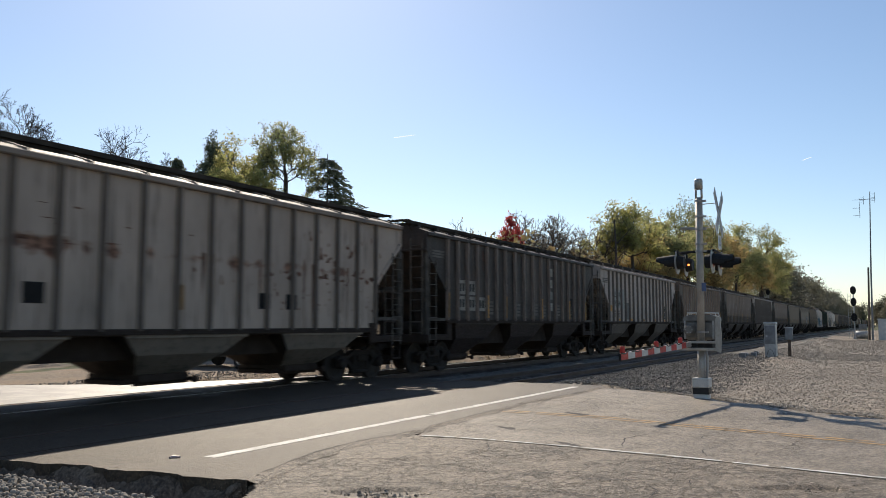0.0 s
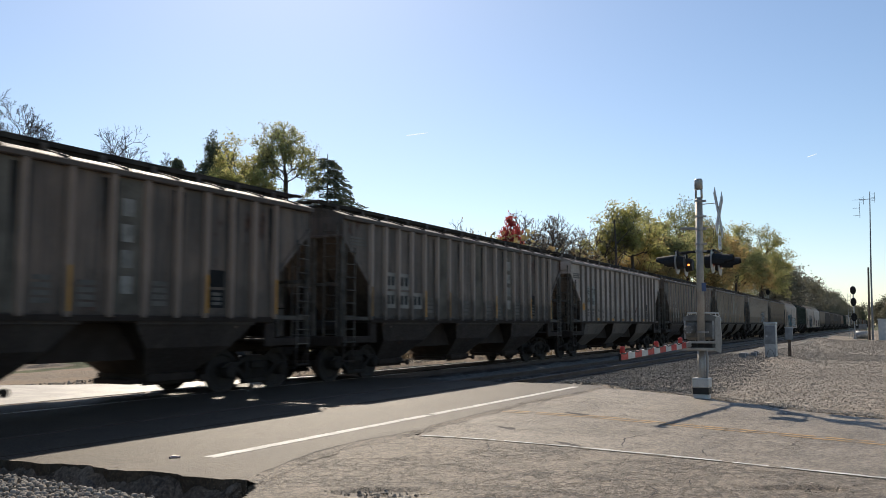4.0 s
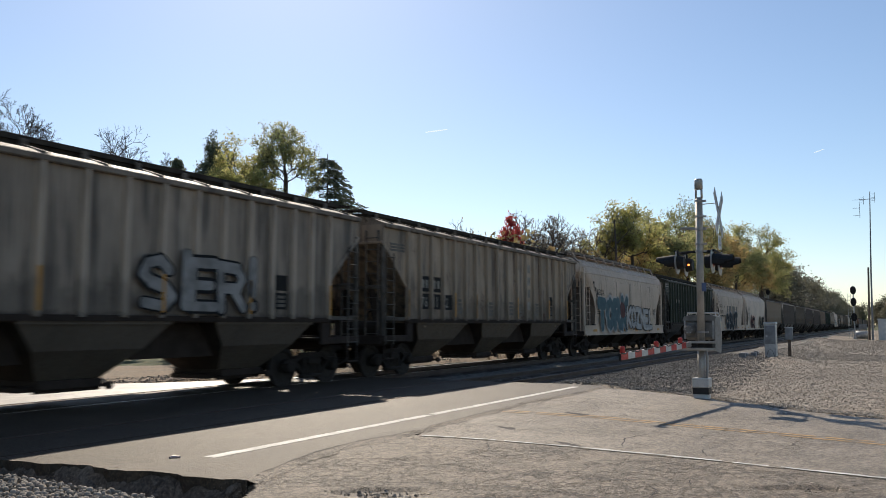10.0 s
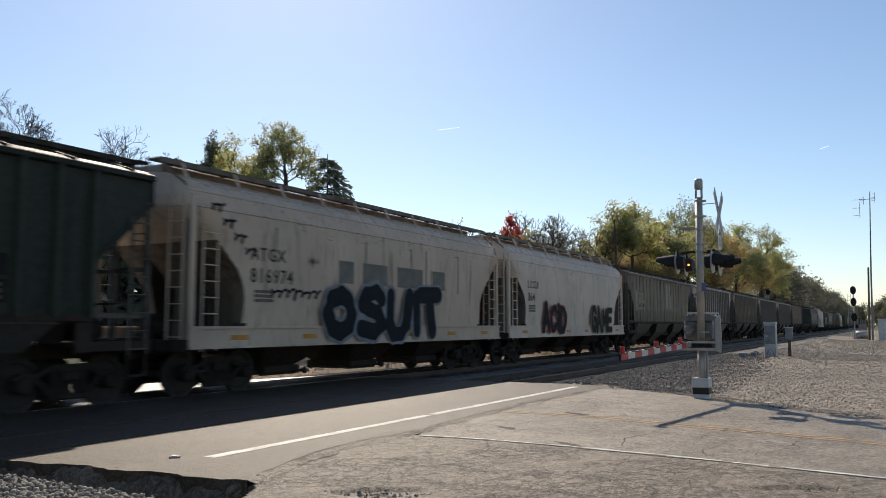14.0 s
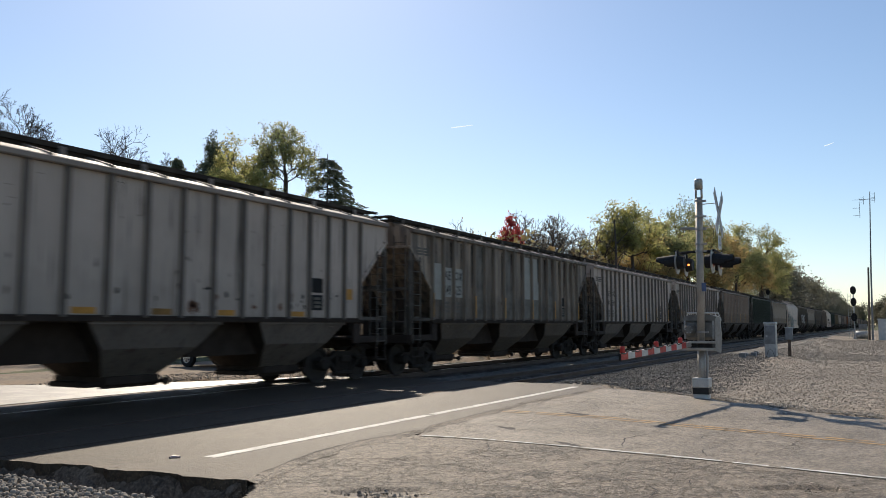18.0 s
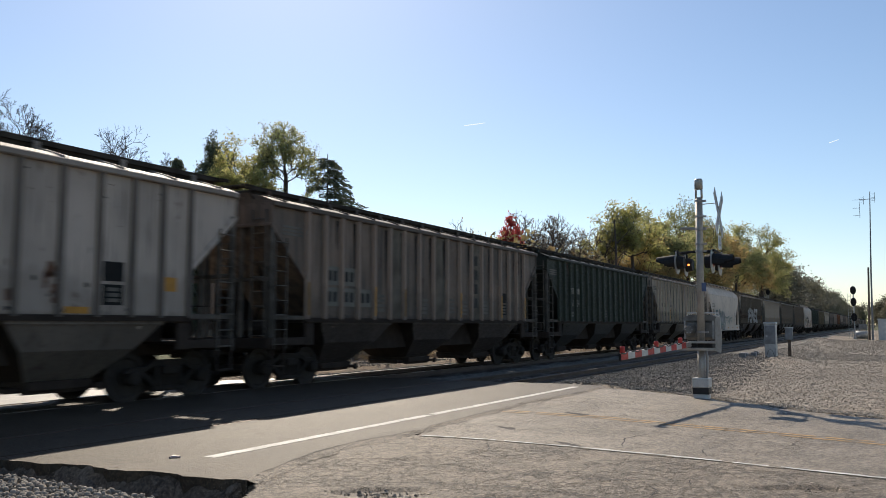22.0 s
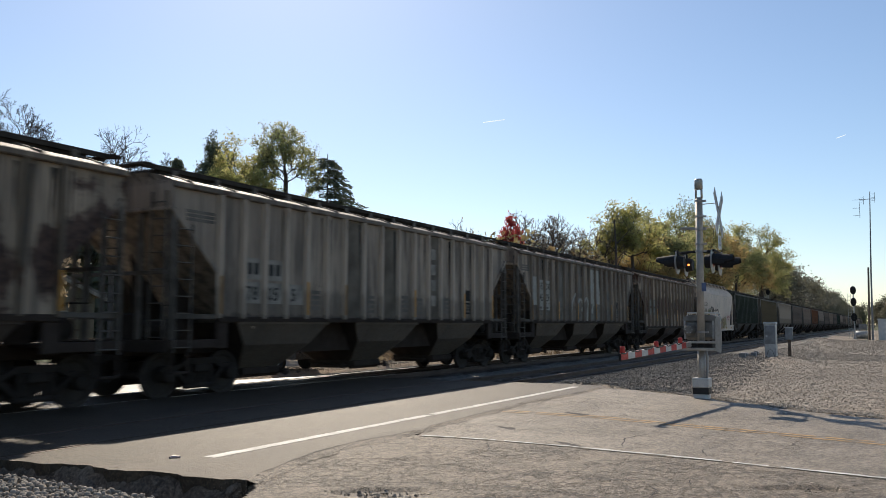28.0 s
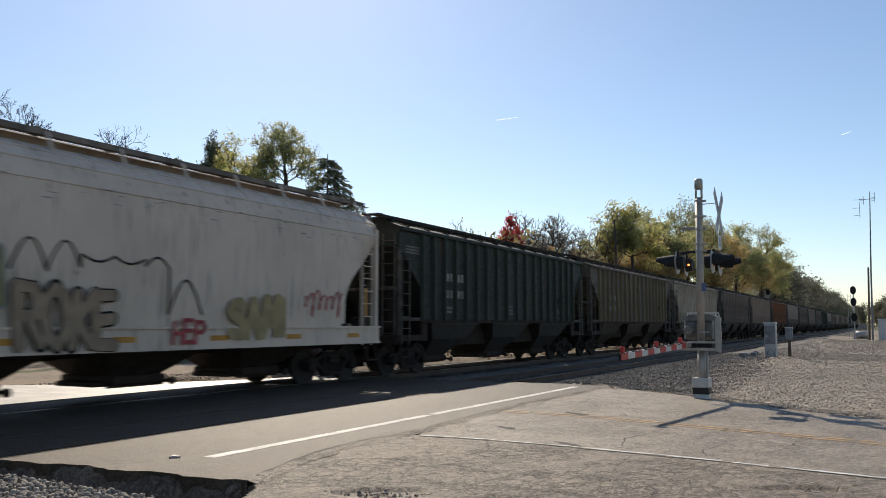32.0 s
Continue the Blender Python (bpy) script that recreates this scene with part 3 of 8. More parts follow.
for i in range(120):
    x, y = rnd.uniform(6.2, 15.0), rnd.uniform(0.2, 5.6)
    if x < 7.0 and y > 5.2 or x > edge_x(y) - 0.5 or (x > along(WHITE, y) and rnd.random() < 0.6):
        continue
    on_lane = x > along(WHITE, y)
    a = rnd.gauss(-1.07, 0.22) if rnd.random() < 0.75 else rnd.uniform(-0.4, 0.5)
    l = rnd.uniform(0.3, 1.5) * (0.6 if on_lane else 1.0)
    pts = [(x, y), (x + l * 0.5 * math.cos(a), y + l * 0.5 * math.sin(a)), (x + l * math.cos(a + 0.3), y + l * math.sin(a + 0.3))]
    crack(pts, rnd.uniform(0.004, 0.014), -0.014 if on_lane else -0.0155, 20 + i, parent=lot)


def pothole(x, y, rx, ry, seed, z=-0.016, turn=-0.5):
    """A pothole drawn flat: a ragged dark patch stands in for the hollow."""
    rnd = random.Random(seed)
    vs = [(x, y, z)]
    m = 26
    for i in range(m):
        a = 2 * math.pi * i / m
        k = rnd.uniform(0.6, 1.1)
        dx, dy = rx * k * math.cos(a), ry * k * math.sin(a)
        vs.append((x + dx * math.cos(turn) - dy * math.sin(turn), y + dx * math.sin(turn) + dy * math.cos(turn), z))
    return part("pothole", quick_mesh("pothole", vs, [(0, 1 + i, 1 + (i + 1) % m) for i in range(m)]), MATS["crack_tar"], lot)


pothole(10.05, 3.66, 0.07, 0.3, 1, -0.0165)
pothole(11.15, 5.0, 0.09, 0.26, 2, -0.0165)
pothole(13.5, 4.75, 0.12, 0.3, 4, -0.0165)


# the apron's broken shoulder down to the ballast
rnd = random.Random(31)
vs, fs = [], []
line = [(5.76, 9.4), (5.76, 8.86), (5.95, 7.4), (6.14, 5.6), (6.3, 5.5), (5.97, 5.2), (5.5, 5.0), (4.8, 4.5), (3.8, 4.2)]
line = ragged(line, 0.07, 0.022, 32)
for p in line:
    away = Vector((-1.0, 0.25)).normalized() if p[1] > 5.3 else Vector((-0.6, 0.8)).normalized()
    for k in range(9):
        u = k / 8
        w = 0.028 * noise.noise(Vector((p[0] * 8, p[1] * 8, k * 1.9)))
        reach = 0.27 + 0.06 * noise.noise(Vector((p[0] * 2, p[1] * 2, 3)))
        top = -0.002 if p[1] > 5.55 else -0.024
        vs.append((p[0] + 0.07 + away.x * reach * u + w, p[1] + away.y * reach * u + w, top - 0.27 * u ** 1.15 + (w * 1.6 if k else 0)))
m = len(line)
for i in range(m - 1):
    for k in range(8):
        a = i * 9 + k
        fs.append((a, a + 1, a + 10, a + 9))
seam = ragged(SEAM, 0.2, 0.03, 1)
fv = [(x, y + 0.004, 0.0015) for x, y in seam] + [(x + 0.03 * math.sin(9 * x), y - 0.17 - 0.04 * math.sin(5 * x), -0.0205) for x, y in seam]
part("seam_fillet", quick_mesh("seam_fillet", fv, [(i, i + len(seam), i + len(seam) + 1, i + 1) for i in range(len(seam) - 1)]), MATS["old_asphalt"], lot)
part("shoulder", quick_mesh("shoulder", vs, fs, True), MATS["tar_edge"], lot)


# ---- loose stones ----
def stones(name, label, spots, mat, seed, worn=False):
    """Many small stones as one object, angular or worn round."""
    rnd = random.Random(seed)
    dirs = [(1, 0, 0), (-1, 0, 0), (0, 1, 0), (0, -1, 0), (0, 0, 1), (0, 0, -1)]
    tris = [(0, 2, 4), (2, 1, 4), (1, 3, 4), (3, 0, 4), (2, 0, 5), (1, 2, 5), (3, 1, 5), (0, 3, 5)]
    if worn:
        mid, more = {}, []
        for f in tris:
            m = []
            for i, j in ((0, 1), (1, 2), (2, 0)):
                key = tuple(sorted((f[i], f[j])))
                if key not in mid:
                    mid[key] = len(dirs)
                    dirs.append(tuple(Vector([p + q for p, q in zip(dirs[key[0]], dirs[key[1]])]).normalized()))
                m.append(mid[key])
            more += [(f[0], m[0], m[2]), (f[1], m[1], m[0]), (f[2], m[2], m[1]), tuple(m)]
        tris = more
    vs, fs = [], []
    for x, y, z, s in spots:
        k = len(vs)
        ax = [rnd.uniform(0.6, 1.2) * s for _ in range(3)]
        q = Euler((rnd.uniform(0, 6), rnd.uniform(0, 6), rnd.uniform(0, 6))).to_matrix()
        low = 0.82 if worn else 0.7
        for d in dirs:
            p = q @ Vector((d[0] * ax[0], d[1] * ax[1], d[2] * ax[2])) * rnd.uniform(low, 1)
            vs.append((x + p.x, y + p.y, z + p.z))
        fs += [(k + a, k + b, k + c) for a, b, c in tris]
    ob = part(name, quick_mesh(name, vs, fs, worn), MATS[mat])
    return tagged(ob, label, "gravel", kind="stuff")


rnd = random.Random(11)
spots = []
for _ in range(30000):
    x, y = 19.4 + rnd.random() ** 1.6 * 30, rnd.uniform(3.6, 8.6)
    if x < edge_x(min(y, 8.1)) + 0.05:
        continue
    if rnd.random() > smoothstep(3.2, 6.2, y + 0.7 * noise.noise(Vector((x * 0.6, y * 0.6, 2)))):
        continue
    spots.append((x, y, ground_z(x, y) + rnd.uniform(-0.01, 0.025), rnd.uniform(0.016, 0.042)))
stones("ballast_stones", "grey crushed stone banked beside the near track", spots, "loose_stone", 12)
spots = []
for _ in range(34000):
    y = rnd.uniform(-1.0, 6.0)
    x = edge_x(y) + rnd.random() ** 1.5 * 40 - 0.1
    s = rnd.uniform(0.005, 0.013) * (2.0 if rnd.random() < 0.1 else 1) * (1 + x / 60)
    spots.append((x, y, ground_z(x, y) + s * 0.3, s))
for _ in range(9000):
    x, y = 45 + rnd.random() ** 1.2 * 62, rnd.uniform(-2.0, 6.4)
    spots.append((x, y, ground_z(x, y) + 0.01, rnd.uniform(0.025, 0.06)))
stones("gravel_stones", "small pale gravel over the dusty yard", spots, "yard_stone", 13)
spots = []
for _ in range(12000):
    x, y = rnd.uniform(2.6, 5.7), rnd.uniform(4.7, 9.0)
    if x > 5.6 - rnd.uniform(0, 0.4) or (y < 5.9 and x > 4.9 + (y - 4.9) * 0.4):
        continue
    spots.append((x, y, ground_z(x, y) + rnd.uniform(-0.01, 0.05), rnd.uniform(0.016, 0.045)))
stones("ballast_stones", "pale ballast stones below the crossing's edge", spots, "pale_stone", 14, True)
spots = []
for _ in range(9000):
    x, y = 5.2 + rnd.random() ** 1.3 * 10, rnd.uniform(-0.4, 5.8)
    if x < along(WHITE, y) or (x < edge_x(y) - 0.2 and rnd.random() < 0.12):
        spots.append((x, y, worn_z(x, y) if x < along(WHITE, y) else -0.016, rnd.uniform(0.002, 0.0055) * (2.0 if rnd.random() < 0.04 else 1)))
for _ in range(900):
    spots.append((rnd.uniform(6.2, 18.5), rnd.uniform(6.2, 8.6), 0.001, rnd.uniform(0.002, 0.005)))
for _ in range(90):
    spots.append((rnd.gauss(6.35, 0.12), rnd.gauss(4.1, 0.3), -0.04, rnd.uniform(0.008, 0.03)))
for _ in range(30):
    spots.append((rnd.gauss(8.3, 0.12), rnd.gauss(0.75, 0.25), -0.005, rnd.uniform(0.006, 0.016)))
stones("asphalt_crumbs", "crumbs of stone and asphalt on the old paving", spots, "pale_stone", 15)
spots = []
for _ in range(5000):
    x, y = rnd.uniform(13.0, 34.0), rnd.uniform(15.6, 20.5)
    if x < 20.5 - (y - 14.5) * 1.6:
        continue
    spots.append((x, y, ground_z(x, y) + 0.01, rnd.uniform(0.02, 0.05)))
stones("ballast_stones", "sunlit ballast and gravel beyond the train", spots, "loose_stone", 16)

plain("faded_red", (0.6, 0.42, 0.38), 0.45)
g0 = thing("litter", pose(6.76, 7.15, 0.0, rz=-25), "crushed pale red drink can on the apron", "litter")
part("can", Shape().tube([(-0.06, 0, 0.012), (-0.03, 0.012, 0.014), (0.02, -0.008, 0.012), (0.06, 0, 0.01)], [0.014, 0.017, 0.014, 0.012], 10), MATS["faded_red"], g0)

# ---- the two tracks ----
plain("rail_steel", (0.1, 0.07, 0.055), 0.6, 0.6)
plain("rail_head", (0.45, 0.43, 0.42), 0.3, 1.0, var=0.15)
plain("tie_wood", (0.07, 0.055, 0.045), 0.85, fine=18.0, bump=0.5)
RAIL = [(-0.07, -0.17), (0.07, -0.17), (0.07, -0.155), (0.012, -0.13), (0.012, -0.05), (0.036, -0.035), (0.036, -0.006), (0.026, 0.0), (-0.026, 0.0), (-0.036, -0.006), (-0.036, -0.035), (-0.012, -0.05), (-0.012, -0.13), (-0.07, -0.155)]
TIE = Shape().box(-0.115, 0.115, -1.3, 1.3, -0.36, -0.175, 0.015).mesh("tie")
TIE.materials.append(MATS["tie_wood"])
for name, yc in (("near", TRACK_NEAR), ("far", TRACK_FAR)):
    tr = thing("railway_track", pose(0, yc, 0), "railway track of steel rails on dark wooden ties", "railway track", "parallel railway tracks", "structure")
    for s in (-1, 1):
        part("rail", Shape().plate([(y + s * GAUGE_HALF, z) for y, z in RAIL], 0, -70, 1100), MATS["rail_steel"], tr, "rusty steel rail with a polished head")
        part("rail_head", Shape().box(-70, 1100, s * GAUGE_HALF - 0.027, s * GAUGE_HALF + 0.027, -0.003, 0.002), MATS["rail_head" if name == "far" else "rail_steel"], tr)
    for i in range(120):
        t = part("tie", TIE, MATS["tie_wood"], tr)
        t.location = (20.3 + i * 0.52, 0, 0)
        t.rotation_euler = (0, 0, random.uniform(-0.012, 0.012))
    sh = Shape()
    for i in range(320):
        x = 82.9 + i * 0.52
        sh.box(x - 0.115, x + 0.115, -1.3, 1.3, -0.36, -0.175)
    for i in range(40):
        x = 5.3 - i * 0.52
        sh.box(x - 0.115, x + 0.115, -1.3, 1.3, -0.36, -0.175)
    tagged(part("far_ties", sh, MATS["tie_wood"], tr), kind="stuff")

# ---- crossing signal with its gate ----
plain("dull_aluminium", (0.42, 0.39, 0.34), 0.55, 0.4, var=0.2)
plain("sign_white", (0.6, 0.6, 0.58), 0.55, var=0.25)
plain("sign_grey", (0.3, 0.3, 0.3), 0.6)
plain("machine_grey", (0.2, 0.19, 0.17), 0.6, 0.2, var=0.35, scale=5.0)
plain("lamp_black", (0.012, 0.012, 0.013), 0.75)
plain("disc_grey", (0.35, 0.34, 0.32), 0.5, 0.3)
plain("gate_red", (0.5, 0.045, 0.035), 0.45, var=0.15)
plain("gate_white", (0.6, 0.58, 0.54), 0.5, var=0.15)
plain("lens_red", (0.28, 0.012, 0.012), 0.2)
plain("sign_blue", (0.1, 0.14, 0.26), 0.5)
plain("cable_black", (0.02, 0.02, 0.02), 0.5)
glow("lamp_glow", (1.0, 0.24, 0.05), 3.0)

MX, MY = 17.63, 3.46
sig = thing("crossing_signal", pose(MX, MY, 0.0), "grey crossing signal mast with crossbuck, flashers and lowered gate", "crossing signal")
mast = Shape()
LEAN = -0.05 / 4.59


def on_mast(z):
    return LEAN * z


mast.tube([(0, 0, 0.1), (0, on_mast(1.0), 1.0)], 0.082, 20)
mast.tube([(0, on_mast(0.98), 0.98), (0, on_mast(4.2), 4.2)], 0.075, 20)
for a0 in (0, 180):                        # the top is cut through by a hand hole
    arc, up = [], []
    for k in range(7):
        a = radians(a0 + 90 - 48 + 96 * k / 6)
        arc.append((0.082 * math.cos(a), on_mast(4.3) + 0.082 * math.sin(a)))
    inner = [(x * 0.85, on_mast(4.3) + (y - on_mast(4.3)) * 0.85) for x, y in arc[::-1]]
    mast.plate(arc + inner, 2, 4.18, 4.4)
mast.tube([(0, on_mast(4.4), 4.38), (0, on_mast(4.6), 4.56), (0, on_mast(4.6), 4.6)], [0.085, 0.085, 0.07], 20)
part("mast", mast, MATS["dull_aluminium"], sig, "dull aluminium tube", True)
base = part("base", Shape().box(-0.17, 0.17, -0.17, 0.17, 0.2, 0.4, 0.02).box(-0.15, 0.15, -0.15, 0.15, -0.12, 0.07, 0.01), MATS["gate_white"], sig, "white cast base")
part("base_band", Shape().box(-0.165, 0.165, -0.165, 0.165, 0.068, 0.2, 0.01), MATS["cable_black"], base)
for z in (4.12, 3.79, 3.52, 3.21, 3.05, 1.35):
    part("clamp", Shape().tube([(0, on_mast(z), z - 0.02), (0, on_mast(z), z + 0.02)], 0.092, 16).box(-0.03, 0.03, -0.15 + on_mast(z), -0.06 + on_mast(z), z - 0.02, z + 0.02), MATS["disc_grey"], sig)
# crossbuck, face on to the road
cb = part("crossbuck", Shape().tube([(0, -0.05, 4.05), (0, -0.42, 4.06), (0, -0.42, 3.56), (0, -0.05, 3.55)], 0.012), MATS["disc_grey"], sig)
for k, a in enumerate((45, -45)):
    m = Matrix.Translation((0, -0.44 - 0.015 * k, 3.84)) @ Matrix.Rotation(radians(a), 4, "Y")
    blade = part("blade", Shape().box(-0.61, 0.61, -0.004, 0.004, -0.115, 0.115, 0.002, m), MATS["sign_white"], cb, "weathered white sign board")
    sh = Shape()
    for i in range(8):
        x = -0.5 + i * 0.13
        sh.box(x, x + 0.08, -0.007, -0.004, -0.07, 0.07, 0, m)
    part("lettering", sh, MATS["sign_grey"], cb)
plate = part("track_count_sign", Shape().box(-0.17, 0.17, -0.452, -0.444, 3.08, 3.36, 0.002), MATS["sign_white"], sig)
part("lettering", Shape().box(-0.12, 0.12, -0.456, -0.452, 3.14, 3.19).box(-0.06, 0.06, -0.456, -0.452, 3.22, 3.33), MATS["sign_grey"], plate)
part("sign_arm", Shape().tube([(0.0, 0.0, 3.53), (0.0, 0.35, 3.56)], 0.03), MATS["disc_grey"], sig)
part("sign_arm", Shape().tube([(0, 0, 3.05), (0.0, 0.36, 3.03)], 0.03).tube([(0, 0, 3.05), (0.0, -0.4, 3.03)], 0.03).tube([(-0.5, 0.36, 3.02), (0.5, 0.36, 3.02)], 0.025).tube([(-0.5, -0.4, 3.02), (0.5, -0.4, 3.02)], 0.025), MATS["lamp_black"], sig)
for side in (1, -1):                       # lamps towards either side of the tracks
    for dx in (-0.42, 0.42):
        y = 0.34 if side > 0 else -0.36
        z = 2.8
        f = Matrix.Translation((dx, y, z)) @ Matrix.Rotation(radians(-90 * side), 4, "X")
        disc = part("lamp", Shape().lathe([(0.25, 0.0), (0.25, 0.012), (0.1, 0.03)], f, 28), MATS["disc_grey"], sig, "flashing lamp on a round target")
        part("housing", Shape().lathe([(0.13, -0.14), (0.15, -0.02), (0.15, 0.0)], f, 18), MATS["lamp_black"], disc)
        part("stem", Shape().tube([(dx, y - 0.02 * side, z + 0.1), (dx, y, z + 0.24)], 0.025), MATS["lamp_black"], disc)
        part("lens", Shape().lathe([(0.145, 0.012), (0.12, 0.035), (0.02, 0.045)], f, 18), MATS["lens_red"], disc, "dark red lens")
        arc = []
        for k in range(13):
            a = radians(-25 + 230 * k / 12)
            arc.append((0.17 * math.cos(a), 0.17 * math.sin(a)))
        hood = Shape()
        vs, fs = [], []
        for k, (p, q) in enumerate(arc):
            long = 0.42 if q > 0 else 0.25
            for r in (1.0, 0.94):
                vs += [(dx + p * r, y + side * 0.01, z + q * r), (dx + p * r * 0.9, y + side * long, z + q * r * 0.85 - 0.02)]
        for k in range(12):
            a = 4 * k
            fs += [(a, a + 1, a + 5, a + 4), (a + 2, a + 6, a + 7, a + 3), (a + 1, a + 3, a + 7, a + 5), (a, a + 4, a + 6, a + 2)]
        fs += [(0, 2, 3, 1), (48, 49, 51, 50)]
        hood.add(vs, fs)
        part("hood", hood, MATS["lamp_black"], disc, "black hood")
part("side_light", Shape().tube([(0.3, 0.26, 2.79), (0.26, 0.26, 2.79)], 0.022, 10), MATS["lamp_glow"], sig, "small glowing amber peephole")
part("notice", Shape().box(-0.09, -0.082, -0.16, -0.07, 2.2, 2.38), MATS["sign_blue"], sig, "small blue notice plate")
# gate machine
gm = part("gate_machine", Shape().box(0.1, 0.52, -0.33, 0.36, 1.18, 1.6, 0.06), MATS["machine_grey"], sig, "dark grey gate machine case")
part("lid", Shape().plate([(-0.35, 1.59), (0.38, 1.59), (0.36, 1.66), (0.24, 1.71), (-0.22, 1.71), (-0.33, 1.66)], 0, 0.08, 0.54), MATS["machine_grey"], gm)
for x in (0.12, 0.5):
    part("top_rail", Shape().tube([(x, -0.3, 1.68), (x, -0.29, 1.75), (x, 0.28, 1.75), (x, 0.29, 1.68)], 0.016), MATS["gate_white"], gm)
for y in (-0.2, -0.05, 0.1, 0.24):
    part("rail_post", Shape().tube([(0.12, y, 1.68), (0.12, y, 1.75)], 0.012, 5), MATS["gate_white"], gm)
part("motor", Shape().tube([(0.0, 0.24, 1.4), (0.04, 0.24, 1.4), (0.12, 0.24, 1.4)], [0.08, 0.12, 0.13], 16), MATS["machine_grey"], gm, "round motor cover")
for a in range(6):
    part("bolt", Shape().tube([(-0.012, 0.24 + 0.07 * math.cos(a * 1.047), 1.4 + 0.07 * math.sin(a * 1.047)), (0.03, 0.24 + 0.07 * math.cos(a * 1.047), 1.4 + 0.07 * math.sin(a * 1.047))], 0.014, 6), MATS["disc_grey"], gm)
for y in (-0.24, -0.02, 0.34):
    part("flange", Shape().box(0.085, 0.11, y - 0.018, y + 0.018, 1.2, 1.6, 0.005), MATS["disc_grey"], gm)
part("mechanism", Shape().box(-0.26, 0.06, -0.28, 0.02, 1.03, 1.13, 0.02).tube([(-0.28, -0.08, 1.08), (-0.2, -0.08, 1.08)], 0.05, 10).tube([(-0.28, -0.22, 1.08), (-0.2, -0.22, 1.08)], 0.035, 8), MATS["lamp_black"], gm, "dark drive gear between the rails")
part("conduit", Shape().tube([(-0.05, -0.12, 0.4), (-0.05, -0.14, 0.8), (-0.05, -0.1, 1.1)], 0.025, 8), MATS["disc_grey"], sig)
part("gate_frame", Shape().box(-0.34, -0.28, -0.36, 0.46, 0.97, 1.03, 0.01).box(-0.34, -0.28, -0.36, 0.46, 1.12, 1.17, 0.01).box(-0.34, -0.28, 0.4, 0.46, 0.97, 1.17, 0.01), MATS["dull_aluminium"], sig, "channel frame of the gate arm")
part("counterweight", Shape().plate([(-0.46, 0.93), (-0.36, 0.97), (-0.37, 1.62), (-0.4, 1.68), (-0.46, 1.66), (-0.48, 1.3)], 0, -0.36, -0.29), MATS["dull_aluminium"], sig, "bent grey counterweight arm")
part("hub", Shape().tube([(-0.3, 0.1, 1.07), (-0.1, 0.1, 1.07)], 0.08, 14), MATS["lamp_black"], sig)
# arm across the lane
root, tip = Vector((16.98 - MX, 0.17, 1.09)), Vector((13.35 - MX, 0.47, 0.97))
d = (tip - root)
turn = Matrix.Translation(root) @ d.to_track_quat("X", "Z").to_matrix().to_4x4()
arm = part("gate_arm", Shape().box(-0.3, 0.05, -0.03, 0.03, -0.05, 0.05, 0.01, turn), MATS["dull_aluminium"], sig, "lowered gate arm with red and white bands")
seg = d.length / 11
for i in range(11):
    part("band", Shape().box(i * seg, (i + 1) * seg, -0.02, 0.02, -0.058, 0.058, 0.004, turn), MATS["gate_white" if i % 2 == 1 else "gate_red"], arm)
part("tip_cap", Shape().box(d.length, d.length + 0.015, -0.021, 0.021, -0.059, 0.059, 0.002, turn), MATS["lamp_black"], arm)
for u in (0.1, 0.5, 0.97):
    p = root + d * u + Vector((0, 0, 0.06))
    lamp = part("arm_lamp", Shape().lathe([(0.04, 0.0), (0.045, 0.02), (0.045, 0.09), (0.03, 0.11)], Matrix.Translation(p), 12), MATS["gate_red"], arm, "small red lamp on the arm")
    part("bracket", Shape().box(-0.04, 0.04, -0.03, 0.03, -0.02, 0.005, 0.005, Matrix.Translation(p)), MATS["lamp_black"], lamp)
wire = []
for i in range(41):
    u = i / 40
    p = root + d * u
    wire.append((p.x, p.y - 0.025, p.z + 0.065 + 0.02 * math.sin(u * 37) + 0.012 * math.sin(u * 71)))
part("cable", Shape().tube(wire, 0.011, 5), MATS["cable_black"], arm)

# ---- cases and posts by the line ----
plain("case_silver", (0.42, 0.43, 0.43), 0.45, 0.4)
plain("case_shadow", (0.2, 0.21, 0.22), 0.5, 0.3)
plain("post_wood", (0.13, 0.095, 0.07), 0.85, bump=0.5, fine=20.0)
rc = thing("relay_case", pose(43.65, 5.16, -0.2), "silver trackside equipment case on a gravel bank", "equipment case")
part("case", Shape().box(-0.28, 0.28, -0.27, 0.27, 0.0, 1.78, 0.02), MATS["case_silver"], rc)
part("hood", Shape().box(-0.31, 0.31, -0.3, 0.3, 1.7, 1.84, 0.03), MATS["case_silver"], rc)
door = part("door", Shape().box(-0.296, -0.28, -0.24, 0.24, 0.75, 1.66, 0.005), MATS["case_shadow"], rc, "grey door")
part("hasp", Shape().box(-0.31, -0.296, 0.12, 0.2, 1.1, 1.2), MATS["case_silver"], door)
part("cable_loop", Shape().tube([(-0.3, -0.2, 0.1), (-0.3, -0.1, 0.4), (-0.3, 0.0, 0.5), (-0.3, 0.1, 0.4), (-0.3, 0.2, 0.1)], 0.012), MATS["cable_black"], rc)
pb = thing("telephone_post", pose(42.6, 4.2, -0.18), "small grey box on a brown wooden post", "post box")
part("post", Shape().box(-0.07, 0.07, -0.07, 0.07, 0.0, 1.1, 0.01), MATS["post_wood"], pb)
part("box", Shape().box(-0.14, 0.14, -0.17, 0.17, 0.95, 1.54, 0.02), MATS["case_shadow"], pb)
part("lid", Shape().box(-0.16, 0.16, -0.19, 0.19, 1.53, 1.57, 0.01), MATS["case_silver"], pb)
